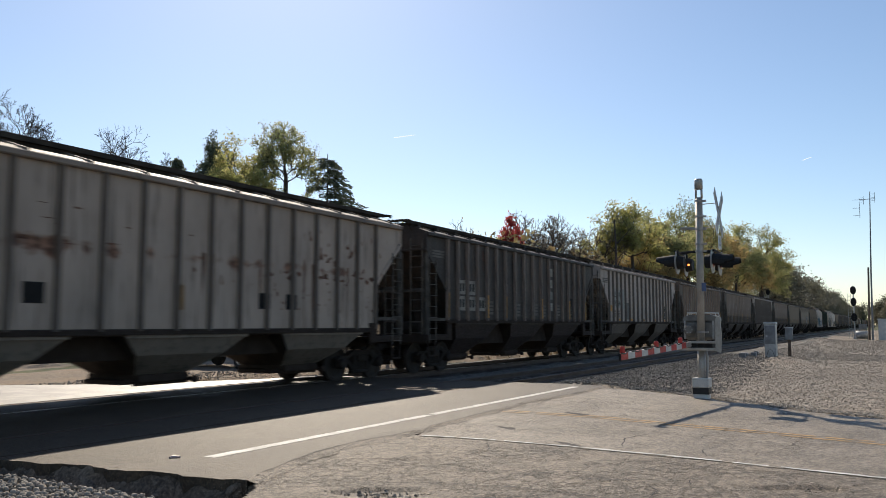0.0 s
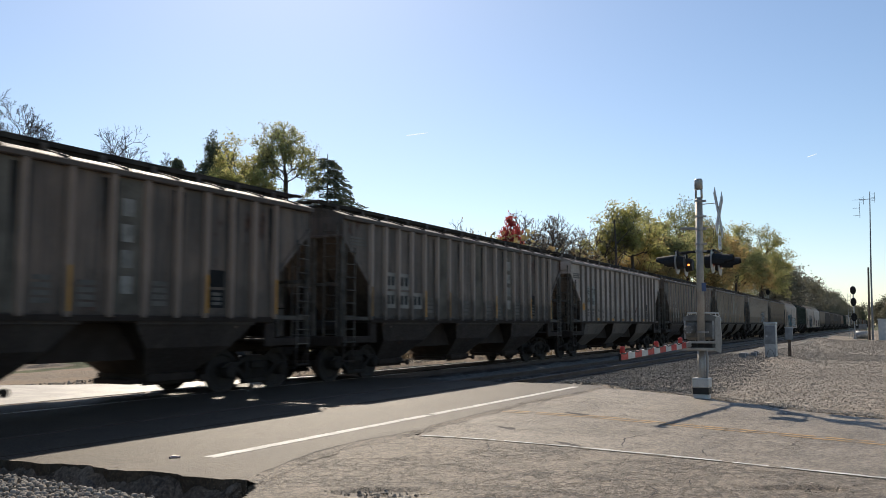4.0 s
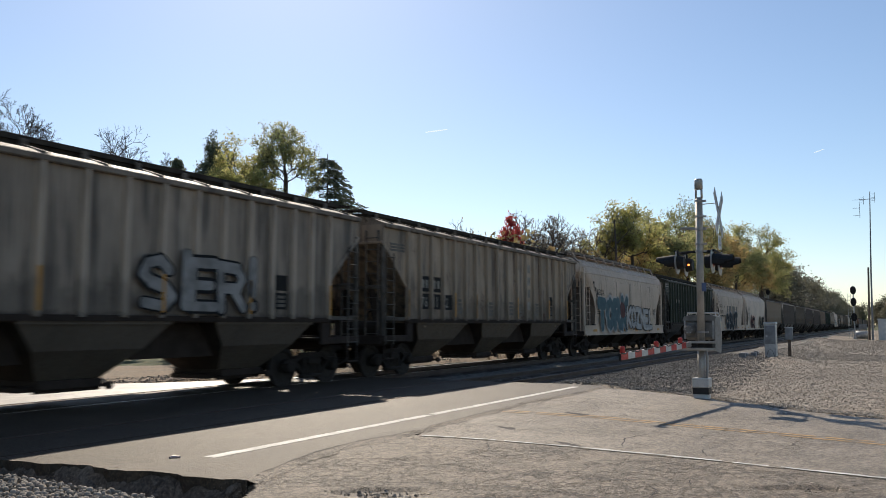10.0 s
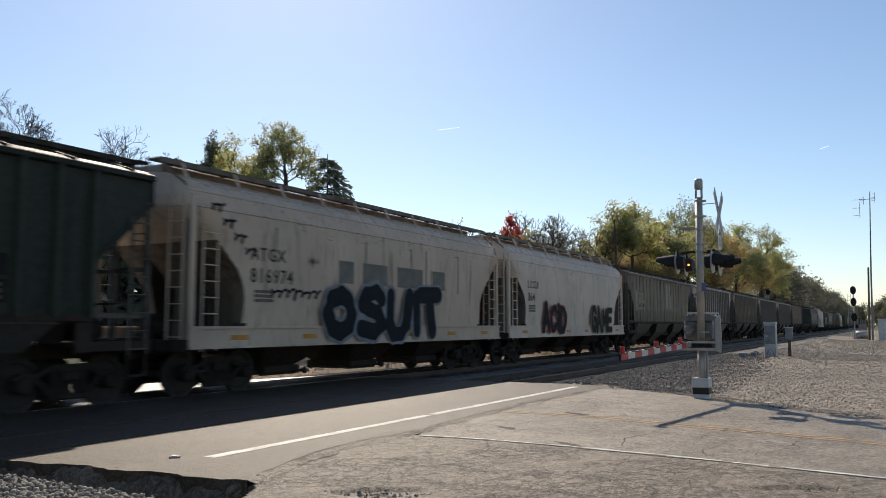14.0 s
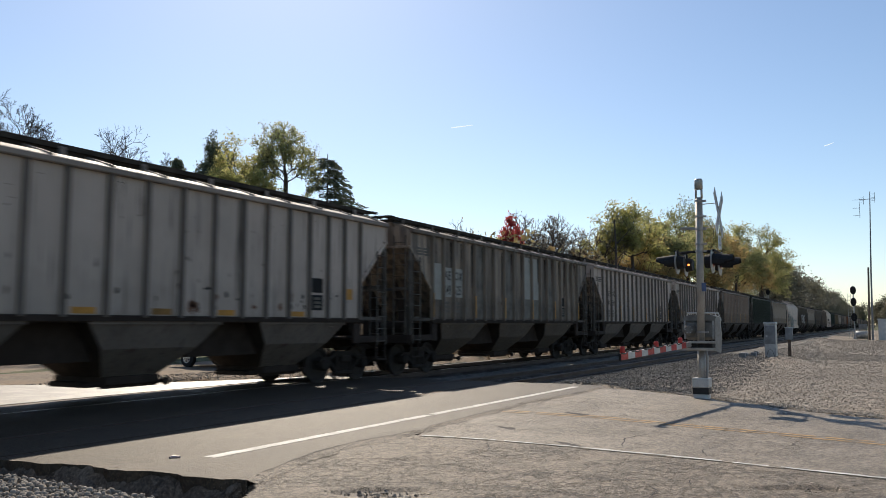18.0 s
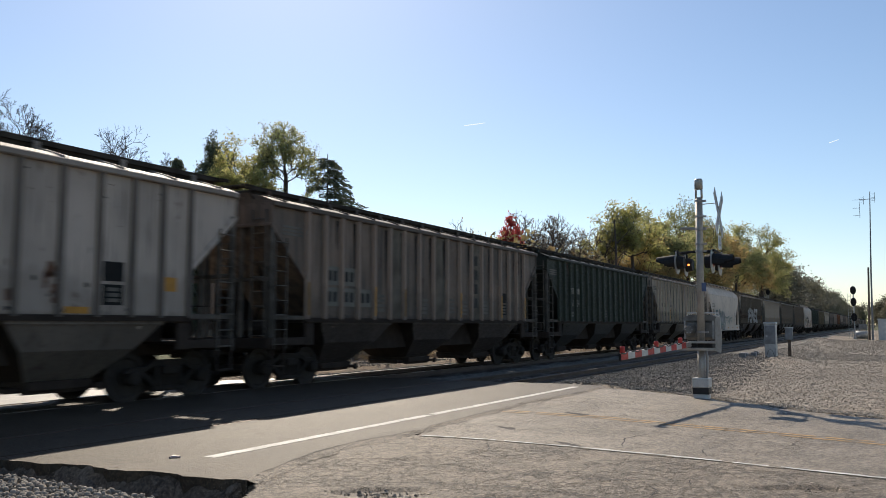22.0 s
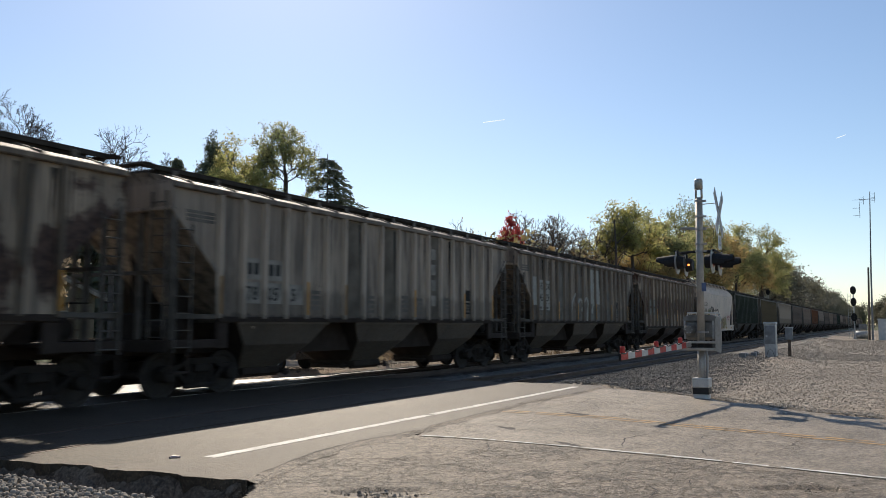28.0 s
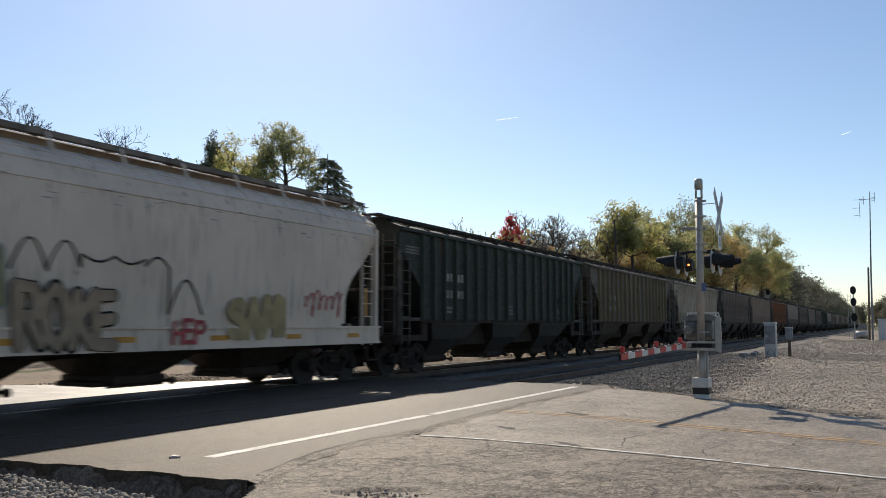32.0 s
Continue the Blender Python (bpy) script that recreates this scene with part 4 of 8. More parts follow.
for x, y, s in ((39.5, 5.9, 0.2), (41.0, 6.0, 0.16), (42.3, 5.8, 0.18), (44.6, 6.0, 0.16)):
    jb = thing("junction_box", pose(x, y, ground_z(x, y) - 0.02, rz=10 * s), "low grey junction box by the track", "junction box", "junction boxes by the track")
    part("box", Shape().box(-s, s, -s * 0.7, s * 0.7, 0.0, s * 1.15, 0.03), MATS["case_shadow"], jb)
    part("lid", Shape().box(-s * 1.05, s * 1.05, -s * 0.75, s * 0.75, s * 1.13, s * 1.22, 0.02), MATS["case_silver"], jb)


def block_signal(x, y, z0, heads, label, face=-1):
    sg = thing("block_signal", pose(x, y, z0), label, "railway signal", "railway signals")
    top = max(heads) - z0 + 0.5
    part("mast", Shape().tube([(0, 0, 0), (0, 0, top)], 0.075, 10), MATS["case_silver"], sg)
    part("base", Shape().box(-0.2, 0.2, -0.2, 0.2, 0, 0.35, 0.03), MATS["case_silver"], sg)
    ld = Shape()
    for yy in (0.3, 0.62):
        ld.tube([(0.1, yy, 0.2), (0.1, yy, top - 0.9)], 0.02, 5)
    for i in range(int((top - 1.2) / 0.32)):
        ld.tube([(0.1, 0.3, 0.4 + i * 0.32), (0.1, 0.62, 0.4 + i * 0.32)], 0.014, 5)
    part("ladder", ld, MATS["case_silver"], sg)
    for z in heads:
        f = Matrix.Translation((-0.14, 0, z - z0)) @ Matrix.Rotation(radians(-90), 4, "Y")
        hd = part("head", Shape().lathe([(0.33, 0.0), (0.33, 0.02), (0.25, 0.03)], f @ Matrix.Diagonal((1.5, 1, 1, 1)), 22), MATS["lamp_black"], sg, "black signal head with round target")
        part("housing", Shape().box(-0.12, 0.15, -0.18, 0.18, z - z0 - 0.45, z - z0 + 0.45, 0.04), MATS["lamp_black"], hd)
        for dz in (-0.28, 0.0, 0.28):
            part("hood", Shape().tube([(-0.16, 0, z - z0 + dz), (-0.42, 0, z - z0 + dz - 0.02)], 0.1, 10), MATS["lamp_black"], hd)
    return sg


block_signal(110.0, 3.5, -0.3, (5.65, 4.25, 2.4), "silver railway signal with stacked black heads")
block_signal(150.0, 17.9, -0.3, (7.1,), "black signal head standing beyond the train")
tk = thing("propane_tank", pose(112.0, 2.75, -0.25), "silver horizontal tank on legs beside the track", "tank")
part("tank", Shape().tube([(0, 0.95, 0.5), (0, 0.85, 0.5), (0, -0.7, 0.5), (0, -0.8, 0.5)], [0.2, 0.46, 0.46, 0.2], 16), MATS["case_silver"], tk, "", True)
for y in (-0.5, 0.6):
    part("leg", Shape().box(-0.3, 0.3, y - 0.06, y + 0.06, -0.05, 0.25, 0.01), MATS["case_shadow"], tk)
cs = thing("equipment_case", pose(113.0, 2.7, 0.35), "small grey case on a stand behind the tank", "equipment case")
part("case", Shape().box(-0.4, 0.4, -0.45, 0.45, 0.55, 1.25, 0.03), MATS["case_shadow"], cs)
for y in (-0.35, 0.35):
    part("leg", Shape().box(-0.05, 0.05, y - 0.05, y + 0.05, -0.5, 0.56, 0.01), MATS["case_shadow"], cs)
an = thing("antenna_mast", pose(109.0, 1.6, -0.3), "tall thin grey radio mast with small aerials on top", "antenna mast")
part("mast", Shape().tube([(0, 0, 0), (0, -0.15, 8.5), (0, -0.42, 17.7)], [0.12, 0.09, 0.045], 8), MATS["case_shadow"], an)
part("post", Shape().tube([(0, 0.35, 0), (0, 0.12, 8.6)], [0.13, 0.1], 8), MATS["post_wood"], an, "shorter dark pole beside it")
part("cross_arm", Shape().tube([(0, -0.95, 16.8), (0, 0.75, 16.8)], 0.03, 6), MATS["case_shadow"], an)
for y, z0, z1 in ((-0.9, 16.3, 17.6), (0.75, 14.6, 17.0), (0.3, 16.2, 17.2)):
    ae = part("aerial", Shape().tube([(0, y, z0), (0, y, z1)], 0.025, 6), MATS["case_shadow"], an)
    for z in (z0 + 0.3, (z0 + z1) / 2, z1 - 0.2):
        part("element", Shape().tube([(0, y - 0.02, z), (0, y + (0.75 if y > 0.7 else 0.35), z)], 0.016, 5), MATS["case_shadow"], ae)
sd = thing("signal_hut", pose(111.0, -1.2, -0.3), "white metal signal hut beyond the gravel yard", "hut")
part("walls", Shape().box(-2.0, 2.0, -2.2, 2.2, 0, 2.4, 0.03), plain("hut_white", (0.55, 0.55, 0.53), 0.5, var=0.1), sd)
part("roof", Shape().box(-2.1, 2.1, -2.3, 2.3, 2.38, 2.5, 0.03), MATS["hut_white"], sd)
part("door", Shape().box(-2.03, -2.0, 0.6, 1.5, 0.1, 2.1, 0.01), MATS["sign_white"], sd)

# ---- trees ----
plain("bark", (0.075, 0.06, 0.05), 0.9, fine=12.0, bump=0.6)
plain("grey_twig", (0.11, 0.095, 0.085), 0.9)
leaf_mat("leaf_yellow_green", ((0.37, 0.4, 0.15), (0.47, 0.44, 0.17), (0.55, 0.48, 0.21)), 0.72)
leaf_mat("leaf_olive", ((0.3, 0.34, 0.15), (0.4, 0.4, 0.18), (0.5, 0.45, 0.21)), 0.72)
leaf_mat("leaf_rust", ((0.52, 0.31, 0.14), (0.42, 0.36, 0.16), (0.58, 0.4, 0.18)), 0.72)
leaf_mat("leaf_red", ((0.45, 0.06, 0.06), (0.55, 0.12, 0.1), (0.36, 0.05, 0.06)), 0.6)
leaf_mat("needles", ((0.13, 0.155, 0.11), (0.17, 0.195, 0.13), (0.22, 0.235, 0.15)), 0.5)
# Far leaves: the haze of distance is put into this greyed colour.
leaf_mat("leaf_haze", ((0.17, 0.165, 0.115), (0.145, 0.145, 0.11), (0.21, 0.19, 0.13)), 0.45)
leaf_mat("leaf_brown", ((0.36, 0.29, 0.2), (0.32, 0.26, 0.19), (0.42, 0.35, 0.24)), 0.6)


def grow(rnd, height, spread, levels, droop=0.0, first=0.3, lean=(0, 0), twigs=4, bend=0.25, r0=None):
    """Branches of a tree as (points, radii), and the ends where leaves sit."""
    limbs, ends = [], []
    r0 = r0 or height * 0.016

    def limb(p, d, length, r, level):
        n = 5 if level < 2 else 4
        pts, rad = [p.copy()], [r]
        q, e = p.copy(), d.copy()
        for i in range(n):
            k = bend * (0.3 if level == 0 else 1.0)
            e = (e + Vector((rnd.uniform(-k, k), rnd.uniform(-k, k), rnd.uniform(-bend, bend) * 0.6 + (0.06 if level else 0.0) - droop * level * 0.1))).normalized()
            q = q + e * length / n
            pts.append(q.copy())
            rad.append(r * (1 - 0.75 * (i + 1) / n))
        limbs.append((pts, rad, level))
        if level >= levels:
            ends.extend(pts[1:])
            return
        kids = (9 if level == 0 else twigs + (1 if level == 1 else 0))
        for k in range(kids):
            u = (first + (1 - first) * (k + rnd.random()) / kids) if level == 0 else rnd.uniform(0.25, 1.0)
            i = min(int(u * n), n - 1)
            at = pts[i].lerp(pts[i + 1], u * n - i)
            along_d = (pts[i + 1] - pts[i]).normalized()
            a = rnd.uniform(0, 2 * math.pi) if level else k * 2.4 + rnd.uniform(-0.5, 0.5)
            o = along_d.orthogonal().normalized()
            out = (Matrix.Rotation(a, 3, along_d) @ o)
            tilt = rnd.uniform(0.45, 0.95)
            nd = (along_d * (1 - tilt) + out * tilt + Vector((0, 0, 0.12))).normalized()
            if level == 0:
                ln = spread * (1.05 - 0.55 * max(0, u - 0.35)) * rnd.uniform(0.75, 1.15)
            else:
                ln = length * rnd.uniform(0.38, 0.62)
            limb(at, nd, ln, max(rad[i] * rnd.uniform(0.4, 0.6), 0.008), level + 1)
        if level:
            ends.extend(pts[-2:])

    limb(Vector((0, 0, 0)), Vector((lean[0], lean[1], 1)).normalized(), height * 0.82, r0, 0)
    return limbs, ends


def grow_fork(rnd, height, spread, levels, wide=1.0, deep=0.8, stretch=1.15):
    """A crown that forks again and again into fine twigs, on a trunk that lifts it to the height."""
    limbs, ends = [], []
    r0 = 0.1

    def limb(p, d, ln, r, lev):
        q = p + d * ln * 0.5 + Vector((rnd.uniform(-1, 1), rnd.uniform(-1, 1), rnd.uniform(-1, 1))) * ln * 0.06
        e = q + (d + Vector((rnd.uniform(-0.2, 0.2), rnd.uniform(-0.2, 0.2), rnd.uniform(-0.12, 0.14)))).normalized() * ln * 0.5
        limbs.append(([p.copy(), q.copy(), e.copy()], [r, r * 0.88, r * 0.74], min(lev, 2)))
        if lev >= levels - 2:
            ends.extend((q.copy(), e.copy()))
        if lev >= levels:
            return
        d2 = (e - q).normalized()
        n = 3 if lev < 2 or rnd.random() < 0.4 else 2
        a0 = rnd.uniform(0, 6.28)
        for k in range(n):
            o = Matrix.Rotation(a0 + k * 6.283 / n + rnd.uniform(-0.5, 0.5), 3, d2) @ d2.orthogonal().normalized()
            nd = (d2 + o * rnd.uniform(0.3, 1.0) * wide + Vector((0, 0, 0.05))).normalized()
            limb(e, nd, ln * 0.78 * rnd.uniform(0.7, 1.15), r * 0.66, lev + 1)
        if lev > 1:
            o = Matrix.Rotation(rnd.uniform(0, 6.28), 3, d) @ d.orthogonal().normalized()
            limb(q, (d * 0.6 + o).normalized(), ln * 0.55, r * 0.5, max(lev + 2, levels - 1))

    limb(Vector((0, 0, 0.7)), Vector((rnd.uniform(-0.2, 0.2), rnd.uniform(-0.2, 0.2), 1)).normalized(), 1.0, r0 * 0.7, 1)
    for k in range(6):
        a = k * 2.4 + rnd.uniform(-0.4, 0.4)
        limb(Vector((0, 0, 0.12 * k)), Vector((math.cos(a) * wide, math.sin(a) * wide, rnd.uniform(0.25, 0.8))).normalized(), rnd.uniform(0.8, 1.1), r0 * 0.6, 1)
    top = max(p.z for pts, _, _ in limbs for p in pts)
    far = sorted(math.hypot(p.x, p.y) for pts, _, _ in limbs for p in pts)
    k = spread / far[int(len(far) * 0.96)]
    kz = min(k * stretch, height * deep / top)
    h0 = height - top * kz
    for pts, rad, _ in limbs:
        for p in pts:
            p.x, p.y, p.z = p.x * k, p.y * k, p.z * kz + h0
        rad[:] = [r * k for r in rad]
    for p in ends:
        p.x, p.y, p.z = p.x * k, p.y * k, p.z * kz + h0
    r1 = max(r0 * k, height * 0.011)
    limbs.append(([Vector((0, 0, 0)), Vector((rnd.uniform(-0.1, 0.1), rnd.uniform(-0.1, 0.1), h0 * 0.6)), Vector((0, 0, h0)), Vector((0, 0, h0 + 0.72 * kz))], [r1 * 1.3, r1 * 1.05, r1 * 0.9, r1 * 0.6], 0))
    return limbs, ends


def leaves_at(rnd, ends, per, size, reach, keep=1.0):
    vs, fs = [], []
    for p in ends:
        if rnd.random() > keep:
            continue
        for _ in range(per):
            c = p + Vector((rnd.gauss(0, reach), rnd.gauss(0, reach), rnd.gauss(0, reach * 0.8)))
            a = Vector((rnd.uniform(-1, 1), rnd.uniform(-1, 1), rnd.uniform(-1, 1))).normalized()
            b = a.orthogonal().normalized()
            s = size * rnd.uniform(0.6, 1.3)
            k = len(vs)
            vs += [c - a * s, c + b * s * 0.55, c + a * s, c - b * s * 0.55]
            fs.append((k, k + 1, k + 2, k + 3))
    return vs, fs


def wood(limbs, least=0.0):
    sh = Shape()
    for pts, rad, level in limbs:
        sh.tube(pts, [max(r, least) for r in rad], 7 if level == 0 else (5 if level == 1 else 3), level == 0)
    return sh


def tree(name, x, y, height, spread, label, leaf, seed, levels=3, per=5, size=0.16, reach=0.32, keep=1.0, first=0.3, twigs=4, lean=(0, 0), group="", bend=0.25, least=0.012, fork=0.0, wide=1.0, stretch=1.15):
    rnd = random.Random(seed)
    z = ground_z(x, y) - 0.1
    t = thing(name, pose(x, y, z, rz=rnd.uniform(0, 360)), label, "tree", group)
    if fork:
        limbs, ends = grow_fork(rnd, height, spread, levels, wide, fork, stretch)
    else:
        limbs, ends = grow(rnd, height, spread, levels, first=first, twigs=twigs, lean=lean, bend=bend)
    sh = wood(limbs, least)
    part("trunk", quick_mesh("trunk", sh.v, sh.f), MATS["bark" if leaf else "grey_twig"], t)
    if leaf:
        vs, fs = leaves_at(rnd, ends, per, size, reach, keep)
        part("crown", quick_mesh("crown", vs, fs), MATS[leaf], t)
    return t


def conifer(x, y, height, spread, label, seed, droop=0.35, whorls=22):
    rnd = random.Random(seed)
    z = ground_z(x, y) - 0.1
    t = thing("conifer", pose(x, y, z), label, "tree")
    sh, vs, fs = Shape(), [], []
    sh.tube([(0, 0, 0), (0.05, 0, height * 0.5), (0, 0, height)], [height * 0.014, height * 0.009, 0.02], 7)
    for w in range(whorls):
        for k in range(8):
            u = 0.08 + 0.9 * (w + rnd.random()) / whorls
            a = rnd.uniform(0, 2 * math.pi)
            ln = spread * (1 - u) ** 0.8 * rnd.uniform(0.45, 1.2) + 0.25
            d = Vector((math.cos(a), math.sin(a), 0))
            p0 = Vector((0, 0, height * u))
            pts = [p0, p0 + d * ln * 0.55 + Vector((0, 0, 0.04 * ln)), p0 + d * ln + Vector((0, 0, 0.26 * ln - droop * ln))]
            sh.tube(pts, [0.035, 0.02, 0.008], 3, False)
            for i in range(int(30 + ln * 34)):
                v = rnd.uniform(0.15, 1.0)
                c = pts[0].lerp(pts[1], v * 2) if v < 0.5 else pts[1].lerp(pts[2], v * 2 - 1)
                o = Vector((-d.y, d.x, 0)) * rnd.gauss(0, 0.14 + 0.1 * ln * (1 - v)) + Vector((0, 0, -abs(rnd.gauss(0, 0.13))))
                s = rnd.uniform(0.08, 0.19)
                e = (d + Vector((rnd.uniform(-0.7, 0.7), rnd.uniform(-0.7, 0.7), rnd.uniform(-0.9, 0.2)))).normalized()
                b = e.orthogonal().normalized()
                c = c + o
                n0 = len(vs)
                vs += [c - e * s, c + b * s * 0.34, c + e * s, c - b * s * 0.34]
                fs.append((n0, n0 + 1, n0 + 2, n0 + 3))
    part("trunk", quick_mesh("trunk", sh.v, sh.f), MATS["bark"], t)
    part("crown", quick_mesh("crown", vs, fs), MATS["needles"], t)
    return t


BARE = "bare grey deciduous tree with fine twigs beyond the tracks"
for x, y, h, sp, sd in ((19.4, 34.0, 13.6, 1.9, 1), (25.0, 38.0, 13.0, 2.0, 2), (32.6, 40.0, 13.8, 2.8, 3), (41.8, 46.0, 14.6, 1.7, 4)):
    tree("bare_tree", x, y, h, sp, BARE, None, sd, 6 if sd == 1 else 7, group="bare trees beyond the tracks", least=0.009, fork=0.7)
tree("small_tree", 28.6, 41.0, 12.0, 1.2, "thin tree with its last brown leaves", "leaf_brown", 5, 3, per=2, keep=0.6, twigs=3)
for x, y, h, sp, sd in ((37.1, 37.0, 14.0, 0.75, 6), (38.0, 37.4, 13.7, 0.75, 17), (35.6, 38.4, 12.0, 0.4, 7), (39.2, 37.5, 13.9, 0.9, 27)):
    tree("evergreen", x, y, h, sp, "narrow dark evergreen beyond the tracks", "needles", sd, 5, per=4, size=0.075, reach=0.12, group="narrow evergreens beyond the tracks", fork=0.8, stretch=4.0)
tree("maple_tree", 36.7, 34.0, 13.5, 2.6, "broad tree with yellow-green autumn leaves", "leaf_yellow_green", 8, 6, per=8, size=0.07, reach=0.17, fork=0.7, least=0.01, stretch=1.3, keep=0.8)
tree("oak_tree", 39.7, 33.0, 14.7, 2.35, "tall open tree with olive leaves and dark limbs", "leaf_olive", 9, 6, per=6, size=0.07, reach=0.15, fork=0.62, keep=0.5, least=0.014, stretch=1.3)
conifer(42.3, 31.7, 12.9, 7.4, "dark spruce with drooping boughs", 10, 0.42, 24)
tree("bare_tree", 52.0, 36.0, 11.6, 2.0, BARE, None, 11, 4, twigs=3, group="bare trees beyond the tracks")
tree("small_tree", 57.5, 36.0, 11.6, 1.6, "thin tree with a few green leaves at its top", "leaf_olive", 12, 3, per=2, keep=0.35, twigs=3)
tree("red_maple", 68.0, 30.0, 12.0, 1.0, "small maple with bright red autumn leaves", "leaf_red", 13, 4, per=4, size=0.11, reach=0.16, fork=0.7, stretch=2.4)
for i, (x, y, h) in enumerate(((70.5, 30, 11.0), (73.0, 31, 12.0), (75.5, 29, 11.6), (78.5, 30, 12.3), (81.0, 31, 12.4), (84.0, 29, 11.6), (87.0, 28, 11.6), (64.0, 33, 10.4), (91.0, 29, 11.6))):
    tree("brush_tree", x, y, h * 1.08, 3.2, "brown leafless brush tree in the hedgerow", "leaf_brown", 20 + i, 5, per=1, keep=0.4, size=0.1, reach=0.12, group="brush trees along the line", least=0.016, fork=0.8)
tree("small_tree", 88.0, 30.0, 13.2, 1.2, "slim green tree rising from the brush", "leaf_yellow_green", 30, 3, per=5, size=0.14, reach=0.25, twigs=3)
BIG = [(90.5, 25, 15.6, 3.6, "leaf_yellow_green"), (97.5, 26, 13.2, 4.4, "leaf_rust"), (104.0, 25, 16.5, 4.8, "leaf_olive"), (114.0, 25, 19.2, 5.5, "leaf_olive"),
       (110.0, 23, 13.0, 4.6, "leaf_rust"), (124.0, 24, 17.0, 5.4, "leaf_rust"), (134.0, 24, 18.6, 5.4, "leaf_olive"), (143.0, 22, 18.6, 5.6, "leaf_olive"), (151.0, 23, 17.5, 5.5, "leaf_rust"),
       (163.0, 20.5, 20.6, 5.6, "leaf_yellow_green"), (172.0, 22, 18.0, 5.6, "leaf_olive")]
KIND = dict(leaf_yellow_green="full tree with yellow-green autumn leaves beside the line", leaf_rust="full tree with rusty orange leaves beside the line", leaf_olive="full tree with olive green leaves beside the line")
for i, (x, y, h, s, leaf) in enumerate(BIG):
    tree("lineside_tree", x, y, h, s * 1.05, KIND[leaf], leaf, 40 + i, 5, per=9, size=0.15, reach=0.36, group="leafy trees along the line", least=0.03, fork=0.82)
tree("dead_tree", 86.5, 25.5, 16.2, 3.0, "dead bare tree standing among leafy ones", None, 60, 3, twigs=3, least=0.02)
for i, (x, y, h) in enumerate(((185, 21, 15.5), (200, 20, 14.5), (214, 21, 13.5), (228, 20, 13.5), (243, 20.5, 14.0), (262, 21, 13.5), (285, 21, 14.0), (312, 21, 15.0), (345, 21, 15.0), (385, 22, 16.5), (420, 22, 17.0), (470, 22, 15.0), (540, 20, 15.0), (620, 16, 15.0))):
    tree("lineside_tree", x, y, h, 5.5, "hazy olive-brown tree far along the line", "leaf_haze", 70 + i, 2, per=26, size=0.3, reach=0.95, twigs=5, first=0.1, group="leafy trees along the line", least=0.05)
for i, (x, y, h) in enumerate(((650, 8, 14), (700, 2, 14), (640, 0, 13), (560, -8, 13), (150, -1.5, 6.6), (160, -6, 7.5), (175, 0.5, 5.8))):
    tree("far_tree", x, y, h, 5.0 if x > 300 else 2.6, "dull green tree closing the view down the line", "leaf_haze", 90 + i, 2, per=20, size=0.36 if x > 300 else 0.16, reach=0.9 if x > 300 else 0.5, twigs=5, first=0.1, group="trees at the end of the line", least=0.04)
# far woods round the horizon
rnd = random.Random(77)
vs, fs = [], []
for i in range(15000):
    a = rnd.uniform(-0.5, 2.3)
    r = rnd.uniform(700, 1100)
    h = rnd.uniform(0, 15) * (0.75 + 0.25 * math.sin(a * 37))
    c = Vector((r * math.cos(a), r * math.sin(a), h - 0.5))
    if c.y < 40 and c.x > 500 and abs(c.y - 12) < 6:
        continue
    e = Vector((rnd.uniform(-1, 1), rnd.uniform(-1, 1), rnd.uniform(-1, 1))).normalized()
    b = e.orthogonal().normalized()
    s = rnd.uniform(2.0, 4.0)
    k = len(vs)
    vs += [c - e * s, c + b * s * 0.8, c + e * s, c - b * s * 0.8]
    fs.append((k, k + 1, k + 2, k + 3))
tagged(part("far_woods", quick_mesh("far_woods", vs, fs), MATS["leaf_olive"]), "dull distant woods along the horizon", "woods", kind="stuff")
# dense hedge behind the house, seen between and under the cars
vs, fs, rnd = [], [], random.Random(79)
for i in range(30000):
    x = 6 + rnd.random() * 95
    y = rnd.uniform(50.5, 56.0)
    top = 10.0 + 1.2 * math.sin(x * 0.55) + 1.3 * math.sin(x * 1.7 + 1)
    c = Vector((x, y, ground_z(x, y) + rnd.random() * top))
    e = Vector((rnd.uniform(-1, 1), rnd.uniform(-1, 1), rnd.uniform(-1, 1))).normalized()
    b = e.orthogonal().normalized()
    s = rnd.uniform(0.35, 0.85)
    k = len(vs)
    vs += [c - e * s, c + b * s * 0.6, c + e * s, c - b * s * 0.6]
    fs.append((k, k + 1, k + 2, k + 3))
tagged(part("hedge", quick_mesh("hedge", vs, fs), MATS["needles"]), "dense dark hedge behind the house", "hedge", kind="stuff")
# tangled undergrowth below the leafy trees
vs, fs, rnd = [], [], random.Random(80)
for i in range(30000):
    x = 62 + rnd.random() ** 1.25 * 300
    y = rnd.uniform(26.0, 31.0)
    top = 7.2 + 1.6 * math.sin(x * 0.31) + 1.2 * math.sin(x * 0.9 + 1)
    c = Vector((x, y, ground_z(x, y) + rnd.random() ** 0.8 * top))
    e = Vector((rnd.uniform(-1, 1), rnd.uniform(-1, 1), rnd.uniform(-1, 1))).normalized()
    b = e.orthogonal().normalized()
    s = rnd.uniform(0.14, 0.34) * (1 + x / 250)
    k = len(vs)
    vs += [c - e * s, c + b * s * 0.6, c + e * s, c - b * s * 0.6]
    fs.append((k, k + 1, k + 2, k + 3))
tagged(part("undergrowth", quick_mesh("undergrowth", vs, fs), MATS["leaf_rust"]), "tangled rusty undergrowth below the lineside trees", "undergrowth", kind="stuff")
